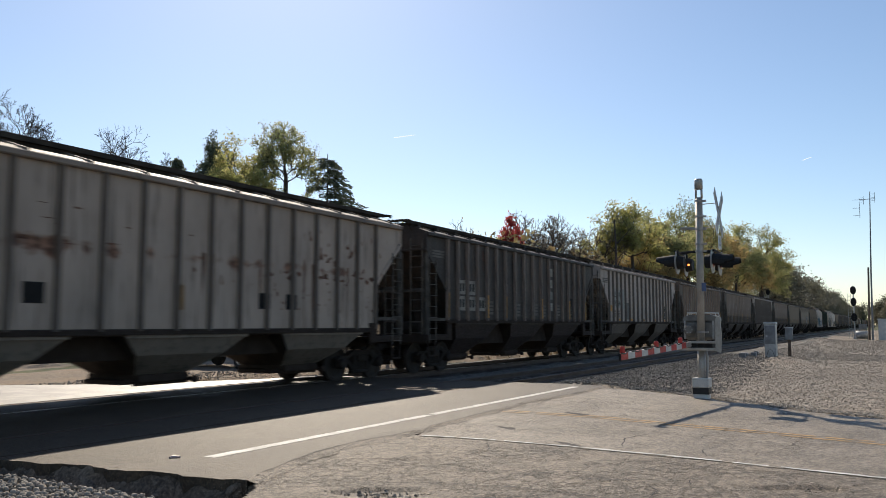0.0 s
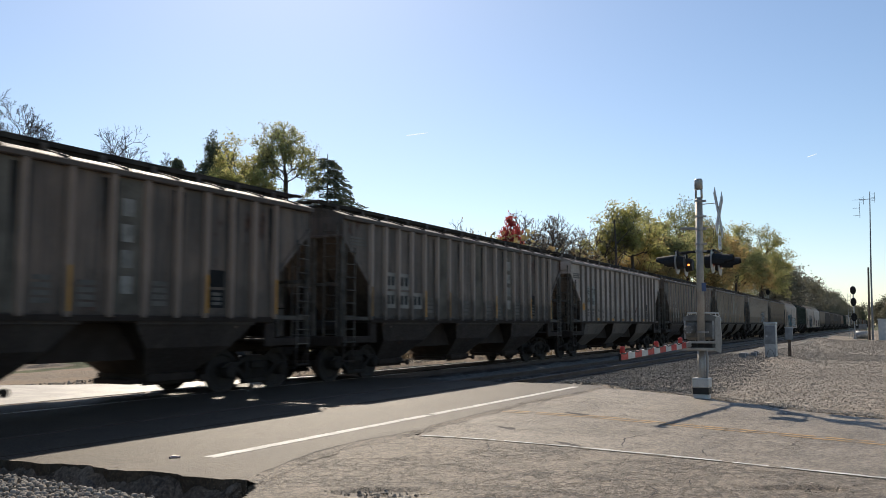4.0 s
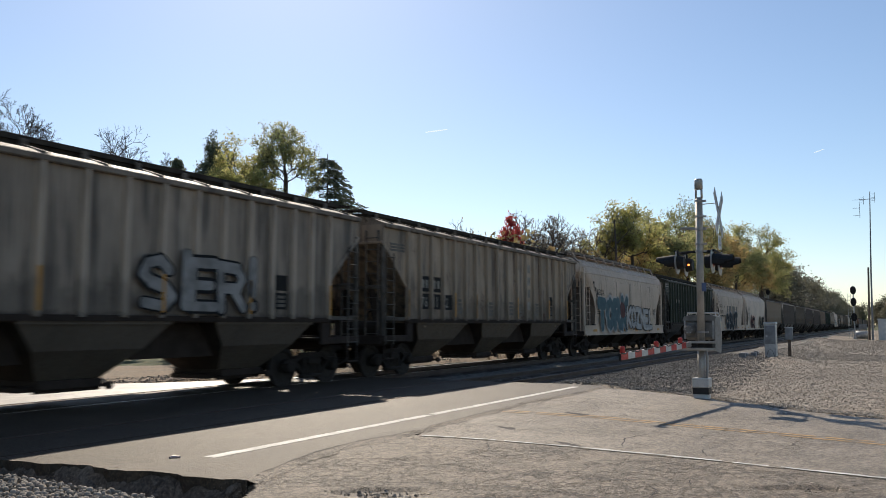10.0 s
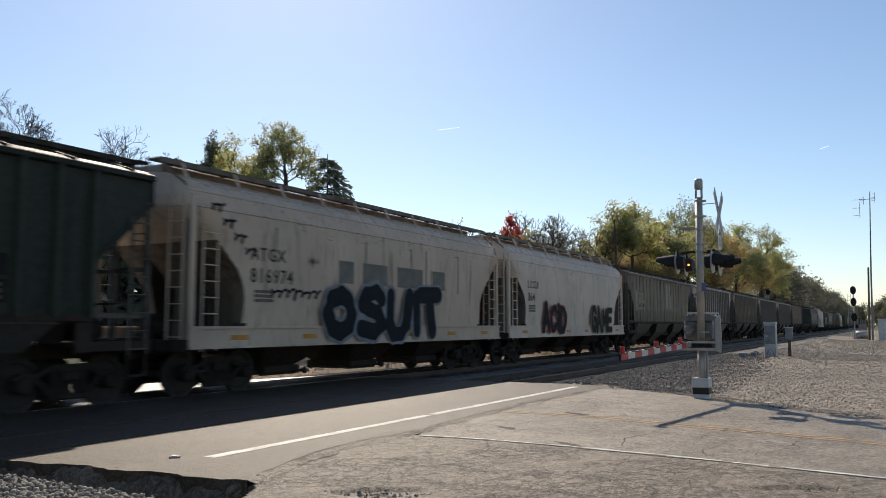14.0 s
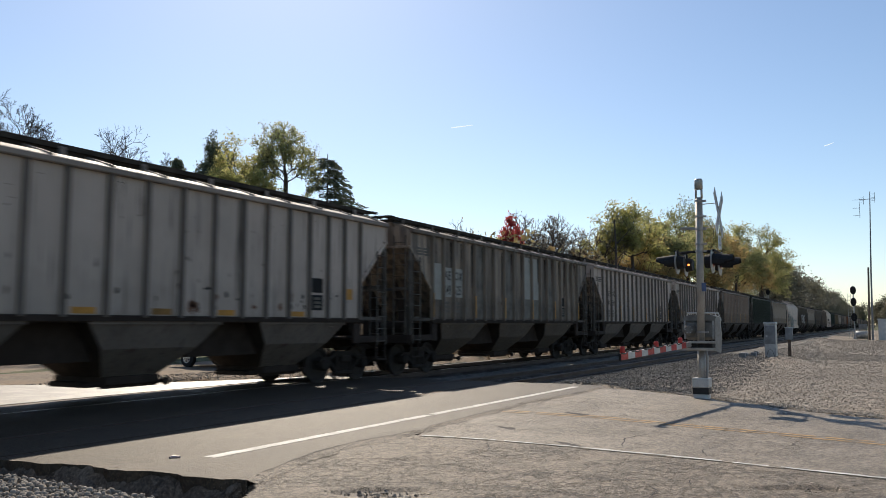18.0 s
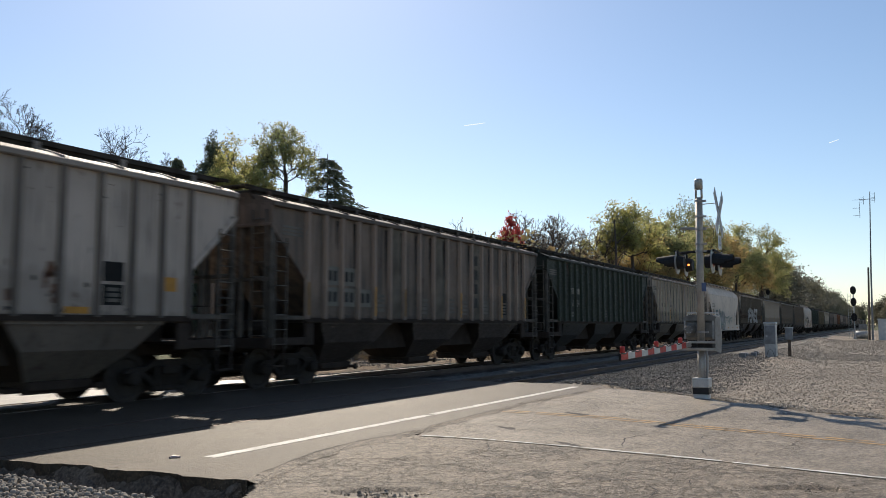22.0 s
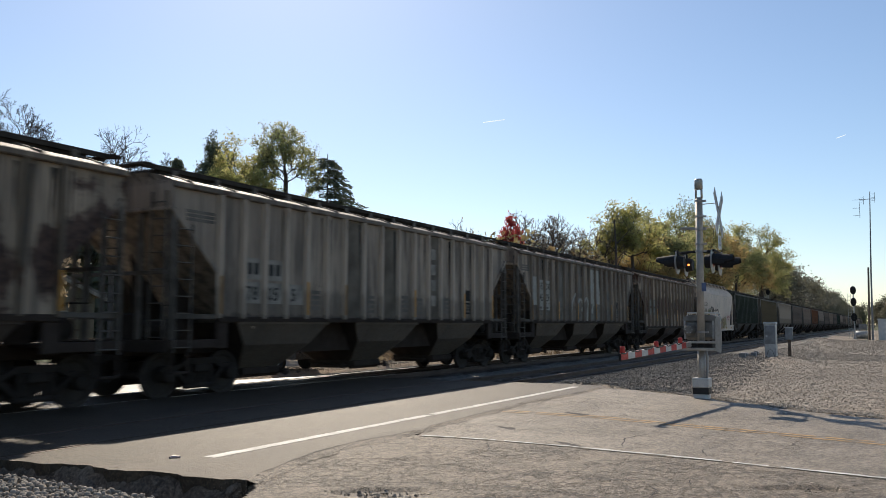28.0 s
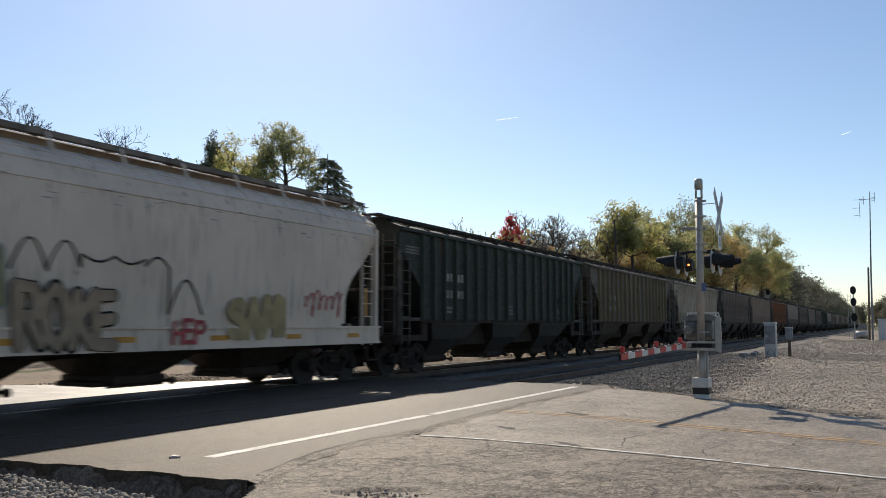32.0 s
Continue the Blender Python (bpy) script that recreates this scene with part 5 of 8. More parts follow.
# low scrub along the far side of the line
vs, fs, rnd = [], [], random.Random(78)
for i in range(30000):
    x = 30 + rnd.random() ** 1.3 * 230
    y = rnd.uniform(17.4 if x > 37 else 19.5, 25.0)
    h = rnd.random() ** 1.5 * (1.5 + 1.6 * (0.5 + 0.5 * math.sin(x * 0.7) * math.sin(x * 0.23)))
    c = Vector((x, y, ground_z(x, y) + h))
    e = Vector((rnd.uniform(-1, 1), rnd.uniform(-1, 1), rnd.uniform(-1, 1))).normalized()
    b = e.orthogonal().normalized()
    s = rnd.uniform(0.1, 0.26)
    k = len(vs)
    vs += [c - e * s, c + b * s * 0.5, c + e * s, c - b * s * 0.5]
    fs.append((k, k + 1, k + 2, k + 3))
tagged(part("scrub", quick_mesh("scrub", vs, fs), MATS["leaf_brown"]), "low brown scrub beyond the tracks", "scrub", kind="stuff")

# ---- beyond the train ----
n = Nodes("house_siding")
hv = n.coords()
hc = n.mix(n.ramp(n.noise(hv, 2.0), 0.3, 0.7), (0.17, 0.15, 0.1), (0.22, 0.19, 0.13))
n.set("Base Color", hc)
n.set("Roughness", 0.7)
MATS["house_siding"] = n.mat
plain("house_trim", (0.35, 0.33, 0.28), 0.6)
plain("roof_shingle", (0.2, 0.18, 0.16), 0.85, fine=9.0, bump=0.6)
plain("window_dark", (0.03, 0.035, 0.04), 0.1)
hs = thing("house", pose(27.0, 42.0, -0.25), "tan clapboard house with a gabled shingle roof", "house")
part("wall", Shape().plate([(-4.0, 0.0), (6.0, 0.0), (6.0, 3.5), (1.0, 5.4), (-4.0, 3.5)], 1, 0.0, 8.0), MATS["house_siding"], hs)
for i in range(16):
    part("siding_board", Shape().box(-4.0, 6.0, -0.025, 0.0, 0.1 + i * 0.21, 0.28 + i * 0.21, 0.005), MATS["house_siding"], hs)
for s in (-1, 1):
    a, b = (1.0, 5.45), (1.0 + s * 5.5, 3.36)
    part("roof", Shape().plate([a, b, (b[0], b[1] + 0.16), (a[0], a[1] + 0.2)], 1, -0.5, 8.5), MATS["roof_shingle"], hs)
    part("fascia", Shape().plate([(a[0], a[1] - 0.2), (b[0], b[1] - 0.2), b, a], 1, -0.52, -0.46), MATS["house_trim"], hs)
for x in (-2.6, 3.0):
    w = part("window", Shape().box(x, x + 1.1, -0.05, 0.0, 1.0, 2.5), MATS["window_dark"], hs)
    part("frame", Shape().box(x - 0.08, x, -0.07, 0, 0.95, 2.55).box(x + 1.1, x + 1.18, -0.07, 0, 0.95, 2.55).box(x, x + 1.1, -0.07, 0, 2.5, 2.58).box(x, x + 1.1, -0.07, 0, 0.92, 1.0).box(x + 0.52, x + 0.58, -0.06, 0, 1.0, 2.5), MATS["house_trim"], w)

# a dark car by the road, seen under the train
plain("car_black", (0.02, 0.02, 0.024), 0.25)
plain("tyre_rubber", (0.02, 0.02, 0.02), 0.8)
plain("wheel_alloy", (0.6, 0.6, 0.6), 0.3, 0.8)
cr = thing("parked_car", pose(23.8, 22.4, -0.12, rz=-90), "dark car with bright alloy wheels beyond the tracks", "car")
side = [(-2.2, 0.45), (-2.25, 0.85), (-1.6, 1.0), (-0.9, 1.42), (0.7, 1.45), (1.5, 1.05), (2.1, 0.95), (2.25, 0.6), (2.2, 0.4)]
part("body", Shape().plate(side, 1, -0.88, 0.88), MATS["car_black"], cr)
for s in (-1, 1):
    part("window", Shape().plate([(-1.35, 1.02), (-0.85, 1.36), (0.6, 1.38), (1.2, 1.05)], 1, s * 0.885 - 0.005, s * 0.885 + 0.005), MATS["window_dark"], cr)
    for x in (-1.35, 1.35):
        f = Matrix.Translation((x, s * 0.8, 0.33)) @ Matrix.Rotation(radians(-90 * s), 4, "X")
        w = part("wheel", Shape().lathe([(0.22, -0.1), (0.33, -0.08), (0.33, 0.08), (0.24, 0.1)], f, 20), MATS["tyre_rubber"], cr)
        rim = Shape().lathe([(0.19, 0.08), (0.18, 0.105), (0.155, 0.1)], f, 18)
        for k in range(5):
            rim.box(-0.03, 0.03, 0.0, 0.17, 0.09, 0.115, 0, f @ Matrix.Rotation(2 * math.pi * k / 5, 4, "Z"))
        part("rim", rim, MATS["wheel_alloy"], w, "bright five-spoke rim")

# ---- vapour trails, far up ----
# Emission stands in for the sunlight that whitens the trails.
n = Nodes("vapour")
n.set("Base Color", (0.9, 0.92, 0.95))
n.set("Roughness", 1.0)
n.set("Emission Color", (0.9, 0.95, 1.0))
n.set("Emission Strength", 0.75)
MATS["vapour"] = n.mat
TRAILS = []
for a0, a1, b0, b1, wide in (((0.8245, 0.5184, 0.2270), (0.8374, 0.4956, 0.2306), (0.8801, 0.4053, 0.2474), (0.8892, 0.3832, 0.2502), 2.2),
                             ((0.9801, 0.0757, 0.1836), (0.9803, 0.0658, 0.1865), (0.9778, 0.0365, 0.2064), (0.9771, 0.0246, 0.2112), 1.6)):
    far = 3600.0
    a0, a1, b0, b1 = (Vector(v).normalized() * far for v in (a0, a1, b0, b1))
    mid0, mid1 = EYE + (a0 + a1) / 2, EYE + (b0 + b1) / 2
    ln = (a1 - a0).length
    tr = thing("vapour_trail", Matrix.Translation(mid0), "thin white vapour trail high in the sky", "vapour trail", "vapour trails")
    d = (a1 - a0).normalized()
    pts, rad = [], []
    for i in range(13):
        u = i / 12
        pts.append(d * ln * (u - 0.5))
        rad.append(wide * (0.25 + 0.75 * math.sin(math.pi * min(1, u * 0.6 + 0.3))))
    part("trail", Shape().tube(pts, rad, 7), MATS["vapour"], tr)
    TRAILS.append((tr, mid0, mid1))

# ---- the freight train ----
RIBBED_L, SMOOTH_L = 17.45, 16.05
EAVE, SILL, WALL, POST = 4.36, 1.60, 1.49, 1.60
RIB_HALF = (0.45, 1.335, 2.22, 3.0, 3.81, 4.585, 5.34, 6.045, 6.765)     # ribs crowd towards the ends
RIBS = sorted([-x for x in RIB_HALF] + list(RIB_HALF))
EVEN_RIBS = [-6.73 + 0.8973 * i for i in range(16)]
MESH = {}


def cached(key, make):
    if key not in MESH:
        MESH[key] = make()
    return MESH[key]


def m_ribbed_side(b, low, s, sill):
    sh = Shape()
    o = [(-b, EAVE), (b, EAVE), (b, 3.85), (low, 2.62), (low, sill), (-low, sill), (-low, 2.62), (-b, 3.85)]
    sh.plate(o, 1, s * (WALL - 0.02), s * WALL)
    # folded flange along the cut-back ends
    for e in (-1, 1):
        d = Vector((e * (b - low), 0, 3.85 - 2.62))
        turn = math.atan2(d.z, d.x)
        m = Matrix.Translation((e * (b + low) / 2, s * (WALL + 0.01), (3.85 + 2.62) / 2)) @ Matrix.Rotation(-turn, 4, "Y")
        sh.box(-d.length / 2, d.length / 2, -0.03, 0.03, -0.05, 0.05, 0.01, m)
    return sh.mesh("side_sheet")


def m_side_sill(low, s, sill):
    sh = Shape()
    y0, y1 = sorted((s * (WALL - 0.05), s * (WALL + 0.03)))
    sh.box(-low, low, y0, y1, sill - 0.06, sill + 0.08, 0.015)
    y0, y1 = sorted((s * WALL, s * (WALL + 0.1)))
    sh.box(-low, low, y0, y1, sill - 0.03, sill - 0.005)
    return sh.mesh("side_sill")


def m_end_web(b, low, e, y):
    """Upright plate under the slope sheet, along the car."""
    o = [(e * x, z) for x, z in ((low - 0.35, 1.16), (b - 1.15, 1.16), (b - 0.95, 1.9), (b - 0.7, 3.05), (low - 0.35, 1.9))]
    return Shape().plate(o, 1, y - 0.015, y + 0.015).mesh("end_web")


def m_brake_gear(b, e):
    """Reservoir, valve and pipes on the end platform."""
    sh = Shape()
    x = e * (b - 0.75)
    sh.tube([(x, -0.95, 1.42), (x, -0.9, 1.42), (x, 0.1, 1.42), (x, 0.15, 1.42)], [0.1, 0.21, 0.21, 0.1], 12)
    sh.box(x - 0.16, x + 0.16, 0.1, 0.6, 1.16, 1.75, 0.04)
    sh.tube([(x, 0.45, 1.7), (x, 0.45, 2.6)], 0.03, 6)
    sh.tube([(x, -0.4, 1.6), (x + e * 0.2, -0.7, 1.9), (x + e * 0.35, -1.1, 1.9), (x + e * 0.35, -1.1, 2.9)], 0.025, 5)
    return sh.mesh("brake_gear")


def m_rib(h0, h1, w):
    sh = Shape()
    o = [(-w, 0.0), (-w * 0.62, -0.1), (w * 0.62, -0.1), (w, 0.0)]
    sh.plate(o, 2, h0, h1)
    return sh.mesh("rib")


def m_chord(b, s):
    sh = Shape()
    y0, y1 = sorted((s * (WALL - 0.04), s * POST))
    sh.box(-b, b, y0, y1, EAVE - 0.09, EAVE + 0.03, 0.02)
    return sh.mesh("top_chord")


def m_roof(b):
    sh = Shape()
    o = [(-1.57, EAVE), (-1.57, EAVE + 0.025), (-1.2, EAVE + 0.165), (-0.76, EAVE + 0.27), (0.76, EAVE + 0.27), (1.2, EAVE + 0.165), (1.57, EAVE + 0.025), (1.57, EAVE)]
    sh.plate(o, 0, -b, b)
    n = 13
    for i in range(n):
        x = -b + 0.5 + i * (2 * b - 1.0) / (n - 1)
        for s in (-1, 1):
            m = Matrix.Translation((x, s * 1.17, EAVE + 0.17)) @ Matrix.Rotation(-s * 0.3, 4, "X")
            sh.box(-0.035, 0.035, -0.38, 0.38, -0.02, 0.025, 0, m)
    return sh.mesh("roof")


def m_trough(b):
    sh = Shape()
    sh.box(-b + 0.25, b - 0.25, -0.76, 0.76, EAVE + 0.12, EAVE + 0.4, 0.03)
    n = 4
    for i in range(n):
        x0 = -b + 0.7 + i * (2 * b - 1.4) / n
        sh.box(x0 + 0.04, x0 + (2 * b - 1.4) / n - 0.04, -0.41, 0.41, EAVE + 0.39, EAVE + 0.44, 0.02)
    for i in range(12):
        x = -b + 0.9 + i * (2 * b - 1.8) / 11
        sh.box(x - 0.02, x + 0.02, -0.44, 0.44, EAVE + 0.435, EAVE + 0.46)
    return sh.mesh("hatch_trough")


def m_board(b, s):
    """Roof walkway: grating on brackets, longer than the roof."""
    sh = Shape()
    for k in range(4):
        y = s * (0.52 + 0.085 * k)
        sh.box(-b - 0.15, b + 0.15, y - 0.028, y + 0.028, EAVE + 0.42, EAVE + 0.455)
    y0, y1 = sorted((s * 0.8, s * 0.83))
    sh.box(-b - 0.15, b + 0.15, y0, y1, EAVE + 0.35, EAVE + 0.45)
    y0, y1 = sorted((s * 0.48, s * 0.82))
    n = 27
    for i in range(n):
        x = -b - 0.1 + i * (2 * b + 0.2) / (n - 1)
        sh.box(x - 0.015, x + 0.015, y0, y1, EAVE + 0.41, EAVE + 0.44)
    return sh.mesh("running_board")


def m_board_posts(b, s, count):
    """Upright brackets that carry the walkway's outer edge."""
    sh = Shape()
    for i in range(count):
        x = -b + 0.65 + i * (2 * b - 1.3) / (count - 1)
        y = s * 0.86
        sh.box(x - 0.05, x + 0.05, y - 0.025, y + 0.025, EAVE + 0.1, EAVE + 0.39, 0.008)
    return sh.mesh("bracket")


def m_cross_walk(b, e):
    sh = Shape()
    x0, x1 = sorted((e * (b + 0.02), e * (b + 0.34)))
    for k in range(4):
        x = x0 + 0.05 + k * 0.075
        sh.box(x - 0.025, x + 0.025, -1.0, 1.0, EAVE + 0.39, EAVE + 0.425)
    for y in (-0.95, -0.5, 0.5, 0.95):
        sh.box(min(x0, x1), max(x0, x1), y - 0.02, y + 0.02, EAVE + 0.36, EAVE + 0.4)
        sh.tube([(e * (b + 0.28), y, EAVE + 0.37), (e * b, y, EAVE + 0.1)], 0.015, 5)
    return sh.mesh("end_walkway")


def m_end_panel(b, e):
    sh = Shape()
    o = [(-1.53, 3.85), (1.53, 3.85), (1.53, EAVE + 0.01), (0.9, EAVE + 0.15), (0.35, EAVE + 0.21), (-0.35, EAVE + 0.21), (-0.9, EAVE + 0.15), (-1.53, EAVE + 0.01)]
    x0, x1 = sorted((e * (b - 0.03), e * b))
    sh.plate(o, 0, x0, x1)
    x0, x1 = sorted((e * (b - 0.05), e * (b + 0.04)))
    sh.box(x0, x1, -1.53, 1.53, 3.8, 3.88, 0.015)
    return sh.mesh("end_panel")


def m_slope(b, e):
    sh = Shape()
    o = [(e * (b - 0.02), 3.86), (e * (b - 0.06), 3.86), (e * 5.55, 1.45), (e * 5.6, 1.41)]
    sh.plate(o, 1, -1.465, 1.465)
    return sh.mesh("slope_sheet")


def m_bulkhead(b, low, e):
    """Crossbar, corner posts and end braces that carry the overhanging roof."""
    sh = Shape()
    x = e * (b - 0.07)
    for y in (-0.55, 0.55):
        sh.box(x - 0.05, x + 0.05, y - 0.05, y + 0.05, 1.2, 3.85, 0.01)
    sh.box(x - 0.03, x + 0.03, -1.5, 1.5, 2.52, 2.6, 0.01)
    for y in (-1.47, 1.47):
        sh.box(x - 0.055, x + 0.055, y - 0.05, y + 0.05, 1.2, 3.86, 0.012)
        x0, x1 = sorted((x, e * low))
        sh.box(x0, x1, y - 0.02, y + 0.02, 1.62, 1.72, 0.01)
    return sh.mesh("end_frame")


def m_ladder(b, e, s):
    sh = Shape()
    y = s * 1.56
    for x in (e * (b - 0.1), e * (b - 0.52)):
        sh.box(x - 0.018, x + 0.018, y - 0.015, y + 0.015, 0.95, 3.55, 0.005)
    for i in range(8):
        z = 1.05 + i * 0.34
        sh.tube([(e * (b - 0.1), y - s * -0.03, z), (e * (b - 0.52), y - s * -0.03, z)], 0.014, 5)
    return sh.mesh("side_ladder")


def m_end_ladder(b, e):
    sh = Shape()
    x = e * (b + 0.02)
    for y in (-0.95, -1.37):
        sh.box(x - 0.02, x + 0.02, y - 0.025, y + 0.025, 1.1, 4.2, 0.008)
    for i in range(9):
        z = 1.25 + i * 0.34
        sh.tube([(x + e * 0.03, -0.95, z), (x + e * 0.03, -1.37, z)], 0.014, 5)
    return sh.mesh("end_ladder")


def m_platform(b, low, e):
    sh = Shape()
    x0, x1 = sorted((e * (low - 0.1), e * (b + 0.02)))
    sh.box(x0, x1, -1.45, 1.45, 1.1, 1.16, 0.01)
    sh.box(x0, x1, -1.55, -1.46, 1.02, 1.2, 0.012)
    sh.box(x0, x1, 1.46, 1.55, 1.02, 1.2, 0.012)
    xa, xb = sorted((e * (b - 0.02), e * (b + 0.06)))
    sh.box(xa, xb, -1.5, 1.5, 0.95, 1.2, 0.012)
    for s in (-1, 1):                       # sill step under the corner
        for x in (e * (b - 0.08), e * (b - 0.5)):
            sh.box(x - 0.02, x + 0.02, s * 1.52 - 0.02, s * 1.52 + 0.02, 0.55, 1.05)
        xa, xb = sorted((e * (b - 0.06), e * (b - 0.52)))
        sh.box(xa, xb, s * 1.52 - 0.05, s * 1.52 + 0.05, 0.53, 0.57)
    xa, xb = sorted((e * low, e * (low - 0.32)))
    for s in (-1, 1):                       # jacking pad and gusset
        sh.box(xa, xb, s * 1.5 - 0.05, s * 1.5 + 0.05, 1.0, SILL - 0.05, 0.02)
    return sh.mesh("end_platform")


def m_hopper(top, bottom, zt, zb, wy, s):
    """One side sheet of a hopper, sloping in towards the outlet."""
    sh = Shape()
    a, b = top / 2, bottom / 2
    zm = zt - 0.46 * (zt - zb)
    m, ym = a - 0.46 * (a - b), wy - 0.24
    for q in ([(-a, s * wy, zt), (a, s * wy, zt), (m, s * ym, zm), (-m, s * ym, zm)], [(-m, s * ym, zm), (m, s * ym, zm), (b, s * 0.62, zb), (-b, s * 0.62, zb)]):
        vs = q + [(x, y - s * 0.03, z) for x, y, z in q]
        sh.add(vs, [(0, 1, 2, 3), (4, 7, 6, 5), (0, 4, 5, 1), (1, 5, 6, 2), (2, 6, 7, 3), (3, 7, 4, 0)])
    sh.box(-a, a, s * wy - 0.02, s * wy + 0.02, zt - 0.05, zt + 0.03, 0.01)
    return sh.mesh("hopper_side")


def m_funnel(top, bottom, zt, zb, wy):
    """The two sloping floors of a hopper."""
    a, b, y = top / 2 - 0.01, bottom / 2 - 0.01, wy - 0.03
    zm = zt - 0.46 * (zt - zb)
    m, ym = a - 0.46 * (a - b), y - 0.24
    vs = []
    for h, w, z in ((a, y, zt), (m, ym, zm), (b, 0.59, zb)):
        vs += [(-h, -w, z), (h, -w, z), (h, w, z), (-h, w, z)]
    fs = [(0, 3, 2, 1), (8, 9, 10, 11)]
    for k in (0, 4):
        fs += [(k + i, k + (i + 1) % 4, k + 4 + (i + 1) % 4, k + 4 + i) for i in range(4)]
    return Shape().add(vs, fs).mesh("hopper_floor")


def m_gate():
    sh = Shape()
    sh.box(-0.66, 0.66, -0.78, 0.78, 0.33, 0.5, 0.02)
    sh.box(-0.95, -0.6, -0.55, 0.55, 0.3, 0.4, 0.02)
    sh.box(-0.7, 0.7, -0.68, -0.6, 0.27, 0.37, 0.01)
    sh.box(-0.7, 0.7, 0.6, 0.68, 0.27, 0.37, 0.01)
    sh.tube([(0.66, -0.95, 0.36), (0.66, 0.95, 0.36)], 0.035, 6)
    for s in (-1, 1):
        sh.tube([(0.66, s * 0.9, 0.36), (0.66, s * 0.98, 0.36)], 0.08, 8)
    return sh.mesh("outlet_gate")


def m_ridge(x0, x1):
    """The inverted V between two hoppers."""
    sh = Shape()
    o = [(x0 - 0.35, 0.82), (x1 + 0.35, 0.82), (x1, SILL), (x0, SILL)]
    sh.plate(o, 1, -0.95, 1.25)
    return sh.mesh("underframe_cover")


def m_center_sill(b):
    sh = Shape()
    sh.box(-b, b, -0.32, 0.32, 0.86, 1.16, 0.02)
    sh.tube([(-b + 0.8, 0.5, 0.82), (b - 0.8, 0.5, 0.82)], 0.03, 6)
    sh.tube([(1.6, 0.85, 1.05), (2.7, 0.85, 1.05)], 0.2, 10)
    return sh.mesh("center_sill")


def m_coupler(half, e):
    sh = Shape()
    x0, x1 = sorted((e * (half - 0.95), e * (half - 0.22)))
    sh.box(x0, x1, -0.09, 0.09, 0.77, 0.98, 0.03)
    xk0, xk1 = sorted((e * (half - 0.3), e * (half + 0.06)))
    sh.box(xk0, xk1, -0.2, 0.02, 0.7, 1.02, 0.05)
    sh.box(xk0, xk0 + 0.2, 0.02, 0.2, 0.72, 1.0, 0.05)
    pts = [(e * (half - 0.6), -0.35, 0.8), (e * (half - 0.45), -0.38, 0.5), (e * (half - 0.2), -0.3, 0.36), (e * half, -0.15, 0.42)]
    sh.tube(pts, 0.025, 6)
    return sh.mesh("coupler")


def m_wheel():
    sh = Shape()
    prof = [(0.12, -0.08), (0.12, -0.05), (0.36, -0.02), (0.38, -0.065), (0.457, -0.065), (0.459, 0.045), (0.485, 0.05), (0.485, 0.075), (0.4, 0.075), (0.36, 0.03), (0.14, 0.02), (0.14, 0.07)]
    sh.lathe(prof, Matrix.Rotation(radians(-90), 4, "X"), 28)
    return sh.mesh("wheel", False)


def m_axle():
    sh = Shape()
    sh.tube([(0, -0.98, 0), (0, 0.98, 0)], 0.085, 10)
    return sh.mesh("axle")


def m_side_frame(s):
    """Cast frame with bearing boxes over the axles, a window each side of the springs."""
    sh = Shape()
    y = s * 0.98
    a, b = y - 0.07, y + 0.07
    top = [(-1.12, 0.56), (-0.98, 0.66), (-0.62, 0.66), (-0.38, 0.8), (0.38, 0.8), (0.62, 0.66), (0.98, 0.66), (1.12, 0.56), (1.0, 0.55), (0.66, 0.55), (0.4, 0.68), (-0.4, 0.68), (-0.66, 0.55), (-1.0, 0.55)]
    sh.plate(top, 1, a, b)
    for e in (-1, 1):
        sh.plate([(e * 0.62, 0.58), (e * 0.74, 0.56), (e * 0.36, 0.22), (e * 0.26, 0.28)], 1, a, b)
        sh.box(e * 0.3 - 0.05, e * 0.3 + 0.05, a, b, 0.25, 0.7, 0.01)
        x = e * 0.885
        sh.lathe([(0.13, -0.12), (0.15, -0.1), (0.15, 0.1), (0.12, 0.13), (0.06, 0.14)], Matrix.Translation((x, y + s * 0.02, 0.457)) @ Matrix.Rotation(radians(90 if s < 0 else -90), 4, "X"), 12)
    sh.box(-0.42, 0.42, a - 0.03, b + 0.03, 0.17, 0.27, 0.03)
    for i in (-1, 0, 1):
        sh.tube([(i * 0.16, y, 0.27), (i * 0.16, y, 0.52)], 0.062, 8)
    return sh.mesh("side_frame")


def m_bolster():
    sh = Shape()
    sh.box(-0.2, 0.2, -1.12, 1.12, 0.5, 0.68, 0.03)
    sh.lathe([(0.2, 0.66), (0.2, 0.9)], None, 12)
    for e in (-1, 1):
        sh.box(e * 0.42 - 0.04, e * 0.42 + 0.04, -0.85, 0.85, 0.4, 0.5, 0.01)
    return sh.mesh("bolster")


def add_truck(car, x, mats):
    tr = part("truck", cached("bolster", m_bolster), mats["truck"], car)
    tr.location = (x, 0, 0)
    for s in (-1, 1):
        part("side_frame", cached(f"sf{s}", lambda: m_side_frame(s)), mats["truck"], tr)
        for e in (-1, 1):
            w = part("wheel", cached("wheel", m_wheel), mats["wheel"], tr)
            w.location = (e * 0.885, s * 0.755, 0.457)
            w.rotation_euler = (0, 0, 0 if s > 0 else math.pi)
    for e in (-1, 1):
        ax = part("axle", cached("axle", m_axle), mats["truck"], tr)
        ax.location = (e * 0.885, 0, 0.457)
    return tr


